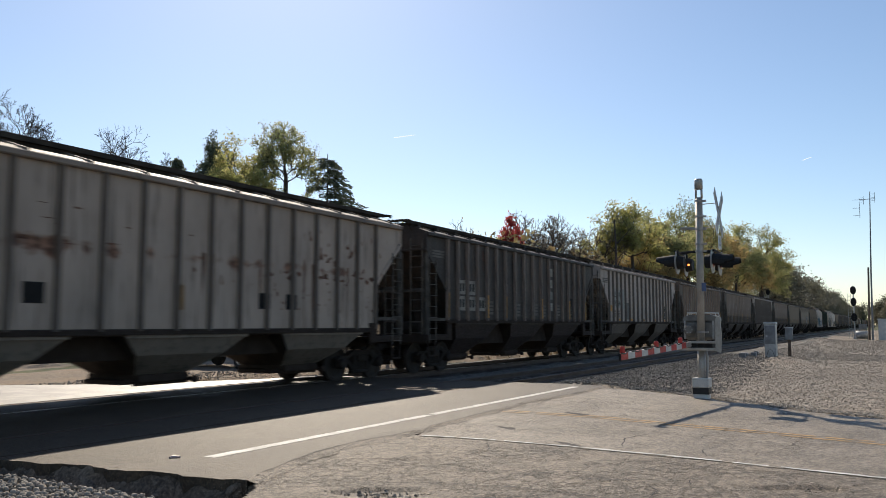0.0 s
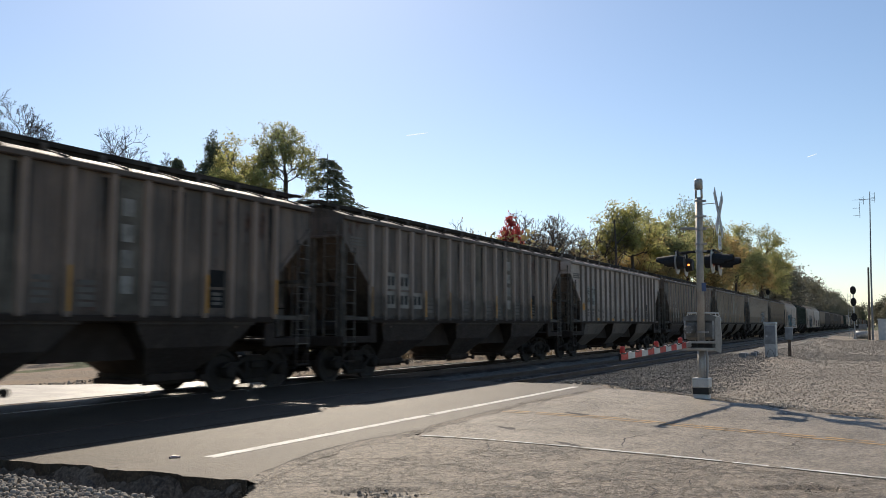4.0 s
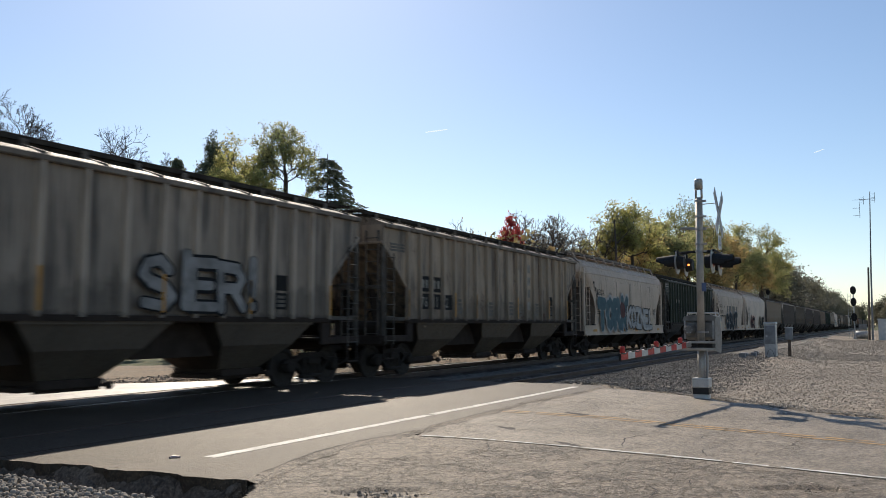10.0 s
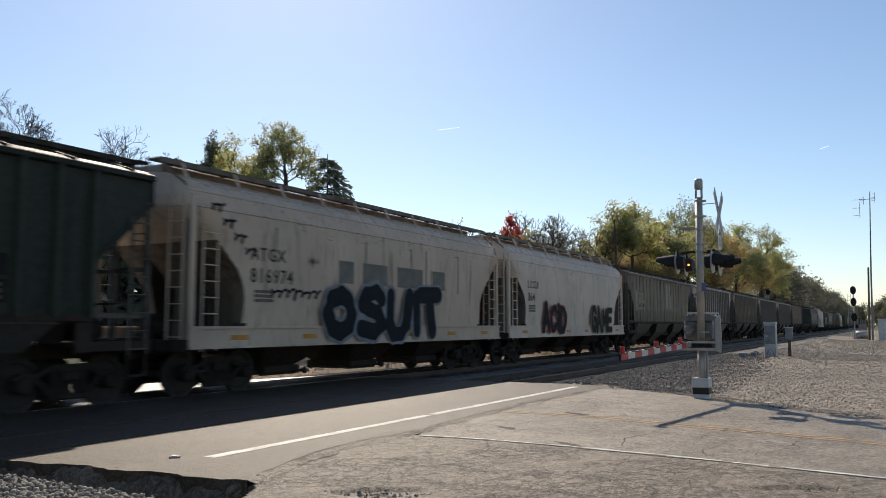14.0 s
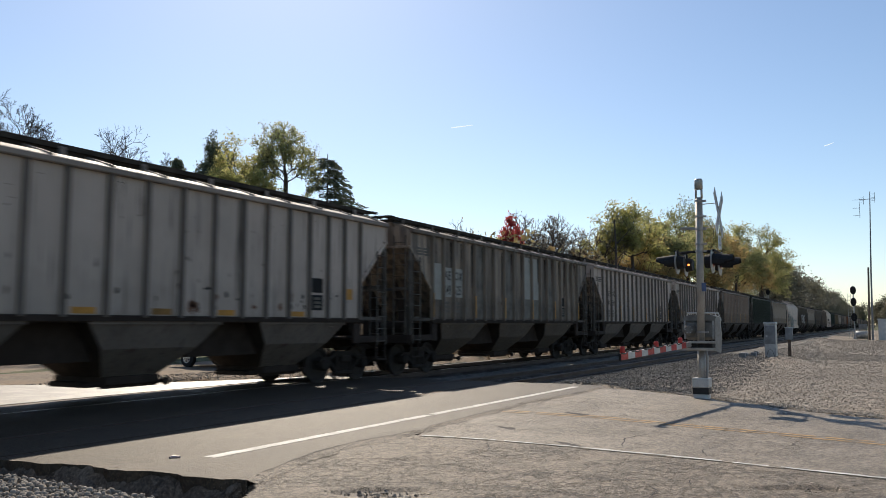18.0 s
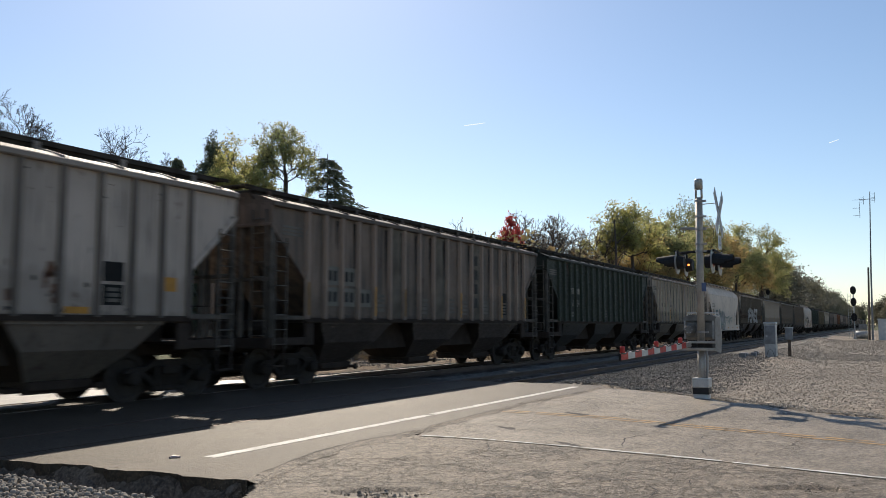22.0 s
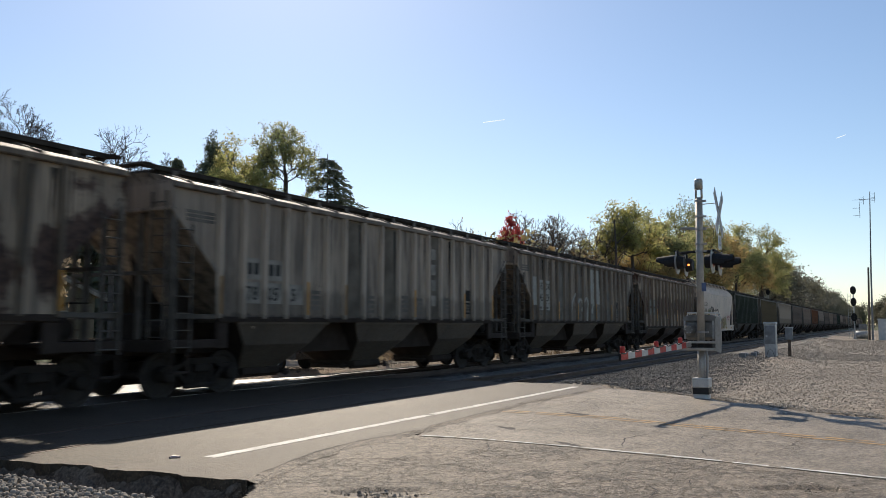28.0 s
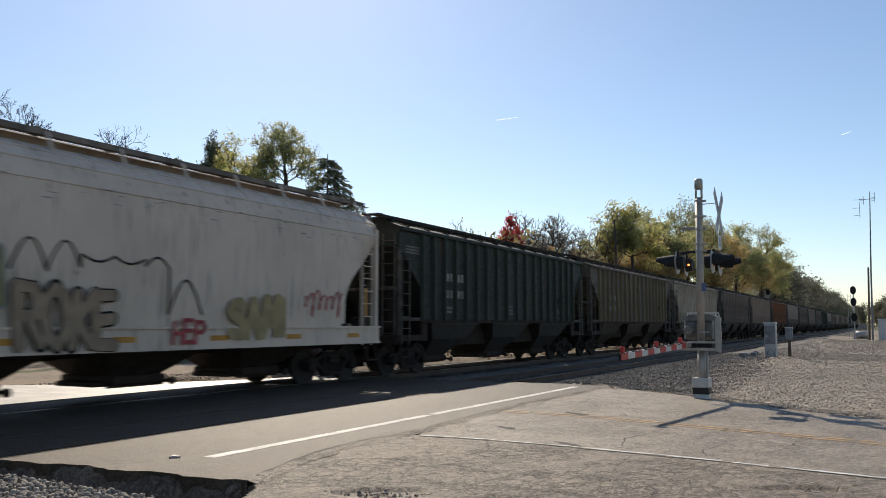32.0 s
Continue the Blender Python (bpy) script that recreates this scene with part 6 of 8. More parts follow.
def block(name, car, mat, x0, x1, z0, z1, y=-WALL, deep=0.006):
    """A painted panel or stripe on the near side."""
    key = (name, round(x1 - x0, 3), round(z1 - z0, 3), deep)
    me = cached(key, lambda: Shape().box(0, x1 - x0, -deep, 0.002, 0, z1 - z0).mesh(name))
    ob = part(name, me, mat, car)
    ob.location = (x0, y, z0)
    return ob


def bars(car, mat, x0, x1, z0, z1, rows, cols, y=-WALL, name="lettering", inset=0.14):
    """Unreadable writing as rows of plain bars, in one part."""
    sh = Shape()
    dx, dz = (x1 - x0) / cols, (z1 - z0) / rows
    for r in range(rows):
        for c in range(cols):
            sh.box(x0 + c * dx + inset * dx, x0 + (c + 1) * dx - inset * dx, y - 0.01, y - 0.001, z0 + r * dz + 0.16 * dz, z0 + (r + 1) * dz - 0.16 * dz)
    return part(name, sh, mat, car)


STROKES = {
    "A": (((0, 0), (0.42, 1), (0.85, 0)), ((0.2, 0.36), (0.66, 0.36))), "B": (((0, 0), (0, 1), (0.62, 0.95), (0.76, 0.74), (0.56, 0.52), (0, 0.52)), ((0.56, 0.52), (0.86, 0.28), (0.66, 0.02), (0, 0))),
    "C": (((0.85, 0.8), (0.58, 1), (0.22, 0.93), (0, 0.6), (0, 0.36), (0.24, 0.04), (0.58, 0), (0.86, 0.2)),), "D": (((0, 0), (0, 1), (0.5, 0.96), (0.84, 0.66), (0.84, 0.34), (0.5, 0.02), (0, 0)),),
    "E": (((0.8, 1), (0, 1), (0, 0), (0.8, 0)), ((0, 0.5), (0.66, 0.5))), "G": (((0.85, 0.8), (0.58, 1), (0.22, 0.93), (0, 0.6), (0, 0.36), (0.24, 0.04), (0.6, 0), (0.84, 0.2), (0.84, 0.45), (0.5, 0.45)),),
    "H": (((0, 0), (0, 1)), ((0.8, 0), (0.8, 1)), ((0, 0.5), (0.8, 0.5))), "I": (((0.2, 0), (0.2, 1)),), "L": (((0, 1), (0, 0), (0.75, 0)),), "K": (((0, 0), (0, 1)), ((0.82, 1), (0.12, 0.5), (0.86, 0))),
    "M": (((0, 0), (0.1, 1), (0.46, 0.35), (0.84, 1), (0.95, 0)),), "N": (((0, 0), (0, 1), (0.8, 0), (0.8, 1)),), "O": (((0.45, 1), (0.12, 0.84), (0, 0.5), (0.12, 0.16), (0.45, 0), (0.78, 0.16), (0.9, 0.5), (0.78, 0.84), (0.45, 1)),),
    "P": (((0, 0), (0, 1), (0.66, 0.96), (0.84, 0.72), (0.62, 0.48), (0, 0.46)),), "R": (((0, 0), (0, 1), (0.62, 0.97), (0.8, 0.74), (0.6, 0.5), (0, 0.5)), ((0.42, 0.5), (0.86, 0))),
    "S": (((0.84, 0.84), (0.56, 1), (0.16, 0.93), (0.04, 0.7), (0.3, 0.55), (0.7, 0.45), (0.86, 0.22), (0.58, 0), (0.04, 0.1)),), "T": (((0, 1), (0.9, 1)), ((0.45, 1), (0.45, 0))),
    "U": (((0, 1), (0, 0.26), (0.26, 0), (0.6, 0), (0.84, 0.26), (0.84, 1)),), "Z": (((0.02, 1), (0.82, 1), (0.04, 0), (0.86, 0)),), "!": (((0.15, 0.35), (0.2, 1)), ((0.14, 0.02), (0.16, 0.02)))}


def spray(car, word, x, z, size, fill, edge, y=-WALL, wide=1.0, fat=0.13, seed=1, rim=0.05):
    """Sprayed bubble letters: fat round strokes over a wider outline."""
    rnd = random.Random(seed)
    chains, pen = [], 0.0
    for ch in word:
        tilt, hop, tall = rnd.uniform(-0.16, 0.16), rnd.uniform(-0.05, 0.05), rnd.uniform(0.9, 1.08)
        reach = max(p[0] for st in STROKES[ch] for p in st)
        for st in STROKES[ch]:
            chains.append([(x + size * (pen + (p[0] + p[1] * tilt + rnd.uniform(-0.03, 0.03)) * 0.78 * wide), z + size * (fat + hop + p[1] * tall * (1 - 2 * fat) + rnd.uniform(-0.02, 0.02))) for p in st])
        pen += (reach * 0.78 + fat * 1.75) * wide
    made = []
    for r0, lift, mat in ((fat + rim, 0.003, edge), (fat, 0.007, fill)):
        if mat is None:
            continue
        vs, fs, step = [], [], 0
        for chain in chains:
            for (xa, za), (xb, zb) in zip(chain, chain[1:]):
                r, turn, k, step = r0 * size * rnd.uniform(0.85, 1.12), math.atan2(zb - za, xb - xa), len(vs), step + 1
                for j in range(20):
                    a = turn + math.pi / 2 + math.pi * j / 9 if j < 10 else turn - math.pi / 2 + math.pi * (j - 10) / 9
                    cx, cz = (xa, za) if j < 10 else (xb, zb)
                    vs.append((cx + r * math.cos(a), y - lift - 0.00005 * step, cz + r * math.sin(a)))
                fs.append(tuple(range(k, k + 20)))
        made.append(part("graffiti", quick_mesh("graffiti", vs, fs), mat, car))
    return made


def stencil(car, text, x, z, size, mat, y=-WALL, wide=1.0):
    """Painted figures, flat on the side."""
    cu = bpy.data.curves.new("figures", "FONT")
    cu.body, cu.size, cu.offset, cu.resolution_u = text, size, 0.012 * size, 2
    cu.space_character = 1.1
    tmp = bpy.data.objects.new("figures", cu)
    me = bpy.data.meshes.new_from_object(tmp)
    vs = [(x + v.co.x * wide, y - 0.012, z + v.co.y) for v in me.vertices]
    fs = [tuple(p.vertices) for p in me.polygons]
    bpy.data.objects.remove(tmp)
    bpy.data.meshes.remove(me)
    bpy.data.curves.remove(cu)
    return part("lettering", quick_mesh("lettering", vs, fs), mat, car)


def blotches(car, name, mat, count, xs, zs, wide, tall, seed, y=-WALL):
    """Ragged flakes of rust or soot on the side, in one part."""
    rnd = random.Random(seed)
    vs, fs = [], []
    for _ in range(count):
        cx, cz = rnd.uniform(*xs), rnd.uniform(*zs)
        w, h = wide * rnd.uniform(0.3, 1.0), tall * rnd.uniform(0.3, 1.0)
        k, n = len(vs), 18
        for i in range(n):
            a = 2 * math.pi * i / n
            r = rnd.uniform(0.45, 1.0)
            vs.append((cx + w * r * math.cos(a), y - 0.003, cz + h * r * math.sin(a)))
        fs.append(tuple(range(k, k + n)))
    return tagged(part(name, quick_mesh(name, vs, fs), mat, car), kind="stuff")


def scrawl(car, x0, x1, z0, z1, mat, seed, loops=7, r=0.025, y=-WALL):
    """A sprayed tag: one looping line."""
    rnd = random.Random(seed)
    sh = Shape()
    pts, n = [], loops * 10
    for i in range(n + 1):
        u = i / n
        a = u * loops * 2 * math.pi
        amp = (z1 - z0) * 0.5 * (0.75 + 0.25 * math.sin(u * 11 + seed))
        pts.append((x0 + u * (x1 - x0) + 0.32 * (x1 - x0) / loops * math.sin(a + 0.6), y - 0.004, (z0 + z1) / 2 + amp * math.cos(a) * (1 - 0.3 * math.sin(a * 0.5))))
    # a flat ribbon along the line
    vs, fs = [], []
    for i, p in enumerate(pts):
        q, o = pts[min(i + 1, n)], pts[max(i - 1, 0)]
        d = Vector((q[0] - o[0], 0, q[2] - o[2])).normalized()
        s = Vector((-d.z, 0, d.x)) * r
        vs += [(p[0] + s.x, p[1], p[2] + s.z), (p[0] - s.x, p[1] - 0.0005, p[2] - s.z)]
    fs = [(2 * i, 2 * i + 1, 2 * i + 3, 2 * i + 2) for i in range(n)]
    return part("graffiti", quick_mesh("graffiti", vs, fs), mat, car)


def ribbed_car(label, mats, length=RIBBED_L, ribs=RIBS, data=True, posts=9, sill=SILL):
    car = thing("hopper_car", Matrix(), label, "freight car", "covered hopper cars of the train")
    half = length / 2
    b = half - 0.62
    low = half - 1.92
    k = round(length, 2)
    p, rp, rf, un = mats["paint"], mats["rib"], mats["roof"], mats["under"]
    for s in (-1, 1):
        part("side_sheet", cached(("rs", k, s, sill), lambda: m_ribbed_side(b, low, s, sill)), p, car)
        part("side_sill", cached(("si", k, s, sill), lambda: m_side_sill(low, s, sill)), un, car)
        part("top_chord", cached(("tc", k, s), lambda: m_chord(b, s)), rf, car)
        rb = part("running_board", cached(("rb", k, s), lambda: m_board(b, s)), mats["board"], car)
        if posts:
            part("bracket", cached(("rbp", k, s, posts), lambda: m_board_posts(b, s, posts)), mats["post"], rb)
    wide = mats["rib_half"]
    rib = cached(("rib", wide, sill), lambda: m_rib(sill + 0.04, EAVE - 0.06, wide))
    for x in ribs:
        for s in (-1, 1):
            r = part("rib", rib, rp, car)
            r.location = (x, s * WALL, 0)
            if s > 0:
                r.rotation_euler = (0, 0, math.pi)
    part("roof", cached(("rf", k), lambda: m_roof(b)), rf, car)
    part("hatch_trough", cached(("ht", k), lambda: m_trough(b)), mats["board"], car)
    for e in (-1, 1):
        part("end_panel", cached(("ep", k, e), lambda: m_end_panel(b, e)), p, car)
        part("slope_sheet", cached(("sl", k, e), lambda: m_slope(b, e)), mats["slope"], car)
        part("end_frame", cached(("ef", k, e), lambda: m_bulkhead(b, low, e)), MATS["grab_iron"], car)
        part("end_platform", cached(("pf", k, e), lambda: m_platform(b, low, e)), un, car)
        for y in (-0.5, 0.5):
            part("end_web", cached(("ew", k, e, y), lambda: m_end_web(b, low, e, y)), un, car)
        part("brake_gear", cached(("bg", k, e), lambda: m_brake_gear(b, e)), mats["truck"], car)
        part("end_walkway", cached(("cw", k, e), lambda: m_cross_walk(b, e)), mats["board"], car)
        part("coupler", cached(("cp", k, e), lambda: m_coupler(half, e)), mats["truck"], car)
        part("end_ladder", cached(("el", k, e), lambda: m_end_ladder(b, e)), MATS["grab_iron"], car)
        for s in (-1, 1):
            part("side_ladder", cached(("ld", k, e, s), lambda: m_ladder(b, e, s)), MATS["grab_iron"], car)
        add_truck(car, e * (half - 1.96), mats)
    part("center_sill", cached(("cs", k), lambda: m_center_sill(b)), un, car)
    for c in (-4.5, 0.0, 4.5):
        # Floors in dark steel, not car paint: their shade is in the colour.
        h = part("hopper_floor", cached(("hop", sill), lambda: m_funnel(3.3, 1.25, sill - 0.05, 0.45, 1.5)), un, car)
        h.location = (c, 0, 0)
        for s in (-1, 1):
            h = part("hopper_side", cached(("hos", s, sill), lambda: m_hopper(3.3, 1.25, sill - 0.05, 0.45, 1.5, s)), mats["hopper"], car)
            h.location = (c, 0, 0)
        g = part("outlet_gate", cached("gate", m_gate), un, car)
        g.location = (c, 0, 0)
    for x0, x1 in ((-3.0, -1.5), (1.5, 3.0)):
        part("underframe_cover", cached(("uc", x0), lambda: m_ridge(x0, x1)), un, car)
    # framed inspection label low on the side near the rear
    if not data:
        return car
    x = RIBS[14] + 0.13
    block("data_panel", car, MATS["black_paint"], x, x + 0.46, 1.86, 2.24)
    block("data_panel", car, MATS["black_paint"], x, x + 0.46, 2.3, 2.66)
    bars(car, MATS["faint_ink"], x + 0.04, x + 0.42, 1.9, 2.2, 3, 1, -WALL - 0.006)
    # capacity lines at the ends and between the ribs
    bars(car, MATS["faint_ink"], -b + 0.25, -b + 1.35, 3.62, 3.88, 3, 1)
    return car


PROFILE = [(1.53, 1.35), (1.57, 1.9), (1.6, 2.7), (1.6, 3.5), (1.55, 3.98), (1.43, 4.3), (1.2, 4.52), (0.8, 4.7), (0.0, 4.78)]


def smooth_end(half, z):
    """Where the side is cut back at a height: a long slant that rounds into an upright."""
    b = half - 0.55
    if z > 3.95:
        return b
    if z > 2.7:
        return b - 1.34 * (3.95 - z) / 1.25
    if z > 2.0:
        u = (2.7 - z) / 0.7
        return b - 1.34 - 0.26 * (1 - (1 - u) ** 2)
    return b - 1.6 + 0.06 * (2.0 - z)


def m_smooth_body(half, ends=0):
    """The rounded shell, or the sheets that close its ends below the top panel."""
    prof = []
    for i in range(len(PROFILE) - 1):
        for k in range(4):
            u = k / 4
            prof.append(tuple(PROFILE[i][j] * (1 - u) + PROFILE[i + 1][j] * u for j in (0, 1)))
    prof.append(PROFILE[-1])
    vs, fs = [], []
    cols = 17
    full = [(-y, z) for y, z in prof] + [(y, z) for y, z in prof[-2::-1]]
    n = len(full)
    for c in range(cols):
        u = -1 + 2 * c / (cols - 1)
        for y, z in full:
            vs.append((u * smooth_end(half, z), y, z))
    if not ends:
        for c in range(cols - 1):
            for i in range(n - 1):
                a = c * n + i
                fs.append((a, a + 1, a + n + 1, a + n))
    m = n // 2
    for c in ((0, cols - 1) if not ends else ((0,) if ends < 0 else (cols - 1,))):
        for i in range(m):
            if (prof[i][1] < 3.3) != bool(ends):
                continue
            a, d = c * n + i, c * n + n - 1 - i
            fs.append((a, a + 1, d - 1, d) if i < m - 1 else (a, a + 1, d))
    if ends:
        used = sorted({i for f in fs for i in f})
        at = {i: k for k, i in enumerate(used)}
        vs = [vs[i] for i in used]
        fs = [tuple(at[i] for i in f) for f in fs]
    return Shape().add(vs, fs).mesh("body", not ends)


def m_roof_crease(half, y, z):
    b = half - 0.57
    sh = Shape()
    sh.tube([(-b, y, z), (b, y, z)], 0.022, 5)
    return sh.mesh("roof_crease")


def m_roof_rib():
    """A pressed rib across the crown of the roof."""
    arc = [(1.43, 4.3), (1.2, 4.525), (0.8, 4.705), (0.4, 4.745)]
    return Shape().tube([(0, -y, z) for y, z in arc] + [(0, y, z) for y, z in arc[::-1]], 0.022, 4, False).mesh("roof_rib")


def m_shear_plate(b, e, s):
    """Upright plate that widens downwards beside the end ladder."""
    x0, x1 = sorted((e * (b - 0.05), e * (b - 0.02)))
    o = [(s * 1.44, 1.18), (s * 1.05, 1.18), (s * 1.28, 3.6), (s * 1.44, 3.7)]
    return Shape().plate(o, 0, x0, x1).mesh("shear_plate")


def m_seam(x):
    sh = Shape()
    pts = [(x, -y - 0.004, z) for y, z in PROFILE[:-1]]
    vs, fs = [], []
    for p in pts:
        vs += [(p[0] - 0.035, p[1], p[2]), (p[0] - 0.02, p[1] - 0.008, p[2] + 0.001), (p[0] + 0.02, p[1] - 0.008, p[2] + 0.001), (p[0] + 0.035, p[1], p[2])]
    for i in range(len(pts) - 1):
        for k in range(3):
            a = 4 * i + k
            fs.append((a, a + 1, a + 5, a + 4))
    return quick_mesh("weld_seam", vs, fs)


def m_smooth_sill(b, s):
    sh = Shape()
    y0, y1 = sorted((s * 1.5, s * 1.6))
    sh.box(-b, b, y0, y1, 1.0, 1.46, 0.015)
    y0, y1 = sorted((s * 1.6, s * 1.64))
    sh.box(-b, b, y0, y1, 1.0, 1.05)
    sh.box(-b, b, y0, y1, 1.42, 1.47)
    return sh.mesh("side_sill")


def m_corner_post(b, e, s):
    sh = Shape()
    x0, x1 = sorted((e * (b - 0.02), e * (b - 0.15)))
    y0, y1 = sorted((s * 1.45, s * 1.57))
    sh.box(x0, x1, y0, y1, 1.0, 4.15, 0.02)
    o = [(y0, 4.1), (y1, 4.1), (s * 1.3, 4.45), (s * 1.1, 4.5)]
    sh.plate(o, 0, x0 + 0.08, x1 - 0.08)
    return sh.mesh("corner_post")


def m_roof_rail(b, s):
    sh = Shape()
    for k in range(5):
        y = s * (0.5 + 0.085 * k)
        sh.box(-b - 0.25, b + 0.25, y - 0.032, y + 0.032, 4.95, 4.99)
    y0, y1 = sorted((s * 0.875, s * 0.9))
    sh.box(-b - 0.25, b + 0.25, y0, y1, 4.88, 4.99)
    n = 10
    for i in range(n):
        x = -b + 0.3 + i * (2 * b - 0.6) / (n - 1)
        y0, y1 = sorted((s * 0.5, s * 0.85))
        sh.box(x - 0.03, x + 0.03, y0, y1, 4.9, 4.95)
    for e in (-1, 1):                       # bent grab bar off the walkway's end
        sh.tube([(e * (b + 0.22), s * 0.8, 4.96), (e * (b + 0.1), s * 1.0, 4.7), (e * (b - 0.02), s * 1.3, 4.46), (e * (b - 0.05), s * 1.42, 4.15)], 0.025, 5)
    return sh.mesh("running_board")


def m_rail_posts(b, s):
    sh = Shape()
    for i in range(10):
        x = -b + 0.3 + i * (2 * b - 0.6) / 9
        sh.tube([(x, s * 0.92, 4.93), (x, s * 1.12, 4.53)], 0.035, 5)
    return sh.mesh("bracket")


def smooth_car(label, mats, length=SMOOTH_L):
    car = thing("hopper_car", Matrix(), label, "freight car", "covered hopper cars of the train")
    half = length / 2
    b = half - 0.55
    k = round(length, 2)
    p = mats["paint"]
    part("body", cached(("sb", k), lambda: m_smooth_body(half)), p, car)
    for e in (-1, 1):
        # The shade under the cut-back ends is put into the slope paint.
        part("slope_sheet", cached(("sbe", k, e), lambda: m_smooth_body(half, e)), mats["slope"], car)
        for y, z in ((1.555, 3.96), (1.43, 4.3), (1.2, 4.52)):
            part("roof_crease", cached(("rc", k, z, e), lambda: m_roof_crease(half, e * y, z)), p, car)
    for i in range(22):
        r = part("roof_rib", cached("rri", m_roof_rib), p, car)
        r.location = (-half + 1.0 + i * (2 * half - 2.0) / 21, 0, 0)
    for e in (-1, 1):
        for s in (-1, 1):
            part("shear_plate", cached(("shp", k, e, s), lambda: m_shear_plate(b, e, s)), mats["slope"], car)
    for i in range(5):
        x = -4.9 + i * 2.45
        part("weld_seam", cached(("ws", x), lambda: m_seam(x)), p, car)
    for s in (-1, 1):
        part("side_sill", cached(("ss", k, s), lambda: m_smooth_sill(b, s)), p, car)
        rb = part("running_board", cached(("rr", k, s), lambda: m_roof_rail(b, s)), mats["slope"], car)
        part("bracket", cached(("rrp", k, s), lambda: m_rail_posts(b, s)), p, rb)
        for e in (-1, 1):
            part("corner_post", cached(("co", k, e, s), lambda: m_corner_post(b, e, s)), p, car)
            part("side_ladder", cached(("sld", k, e, s), lambda: m_ladder(b - 0.25, e, s)), mats["rib"], car)
    sh = cached(("hc", k), lambda: Shape().box(-b + 0.2, b - 0.2, -0.44, 0.44, 4.7, 4.96, 0.04).mesh("hatch_cover"))
    part("hatch_cover", sh, mats["roof"], car)
    for e in (-1, 1):
        part("end_platform", cached(("spf", k, e), lambda: m_platform(b, b - 1.4, e)), mats["under"], car)
        for y in (-0.5, 0.5):
            part("end_web", cached(("sew", k, e, y), lambda: m_end_web(b, b - 1.6, e, y)), mats["under"], car)
        part("brake_gear", cached(("bg", k, e), lambda: m_brake_gear(b, e)), mats["truck"], car)
        part("coupler", cached(("cp", k, e), lambda: m_coupler(half, e)), mats["truck"], car)
        part("end_ladder", cached(("sel", k, e), lambda: m_end_ladder(b, e)), mats["rib"], car)
        add_truck(car, e * (half - 1.96), mats)
    part("center_sill", cached(("cs", k), lambda: m_center_sill(b)), mats["under"], car)
    for c in (-3.6, 0.0, 3.6):
        # Dark steel here too, with the floors' shade put into the colour.
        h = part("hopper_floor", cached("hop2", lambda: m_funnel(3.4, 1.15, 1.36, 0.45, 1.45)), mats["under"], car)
        h.location = (c, 0, 0)
        g = part("outlet_gate", cached("gate", m_gate), mats["under"], car)
        g.location = (c, 0, 0)
    for i in range(6):
        x = -6.3 + i * 2.45
        block("reflector_stripe", car, MATS["yellow_paint"], x, x + 0.55, 1.17, 1.28, -1.6)
    return car

# ---- the cars in their order: length, kind, look ----
plain("rust_scale", (0.17, 0.088, 0.055), 0.85, var=0.5, scale=6.0, bump=0.4)
plain("soot_scuff", (0.035, 0.03, 0.027), 0.85, var=0.5, scale=6.0)
plain("grab_iron", (0.12, 0.104, 0.086), 0.8, spec=0.2, var=0.4)
plain("stained_paint", (0.15, 0.128, 0.1), 0.85, var=0.5, scale=1.1, fine=9.0, spec=0.15)
plain("washed_paint", (0.18, 0.162, 0.135), 0.85, var=0.45, scale=1.4, fine=9.0, spec=0.15)
plain("black_paint", (0.018, 0.017, 0.016), 0.7, spec=0.15)
plain("white_paint", (0.29, 0.265, 0.225), 0.7, var=0.35, spec=0.2)
plain("yellow_paint", (0.5, 0.23, 0.03), 0.5)
plain("worn_yellow", (0.27, 0.14, 0.035), 0.7, var=0.4)
plain("faint_ink", (0.15, 0.135, 0.115), 0.8, spec=0.2)
plain("truck_steel", (0.034, 0.027, 0.022), 0.85, spec=0.15)
plain("wheel_steel", (0.042, 0.034, 0.028), 0.75, spec=0.2)
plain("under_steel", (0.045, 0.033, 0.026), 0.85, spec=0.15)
plain("walkway_steel", (0.055, 0.045, 0.035), 0.85, spec=0.15, var=0.4)
plain("spray_black", (0.014, 0.014, 0.015), 0.7, spec=0.12)
plain("spray_blue", (0.07, 0.125, 0.14), 0.7, spec=0.15)
plain("spray_white", (0.42, 0.4, 0.37), 0.7, spec=0.2)
plain("spray_grey", (0.27, 0.255, 0.235), 0.6, var=0.4, scale=2.0, spec=0.2)
plain("spray_pink", (0.4, 0.08, 0.08), 0.7, spec=0.2)
plain("spray_gold", (0.4, 0.3, 0.15), 0.7, spec=0.2)
plain("spray_tan", (0.33, 0.24, 0.16), 0.7, spec=0.2)
plain("spray_navy", (0.012, 0.015, 0.02), 0.7, spec=0.12)
plain("spray_teal", (0.1, 0.2, 0.19), 0.7, spec=0.15)
plain("spray_maroon", (0.09, 0.03, 0.03), 0.7, spec=0.15)
plain("spray_haze", (0.24, 0.25, 0.26), 0.7, var=0.3, spec=0.15)
plain("spray_olive", (0.28, 0.25, 0.12), 0.7, spec=0.15)
plain("new_patch", (0.36, 0.35, 0.305), 0.7, var=0.1, spec=0.2)
plain("old_patch", (0.19, 0.178, 0.15), 0.8, var=0.2, spec=0.2)
plain("letter_ink", (0.06, 0.056, 0.05), 0.8, spec=0.15)


TONE = 0.8          # all the paint is old and dull


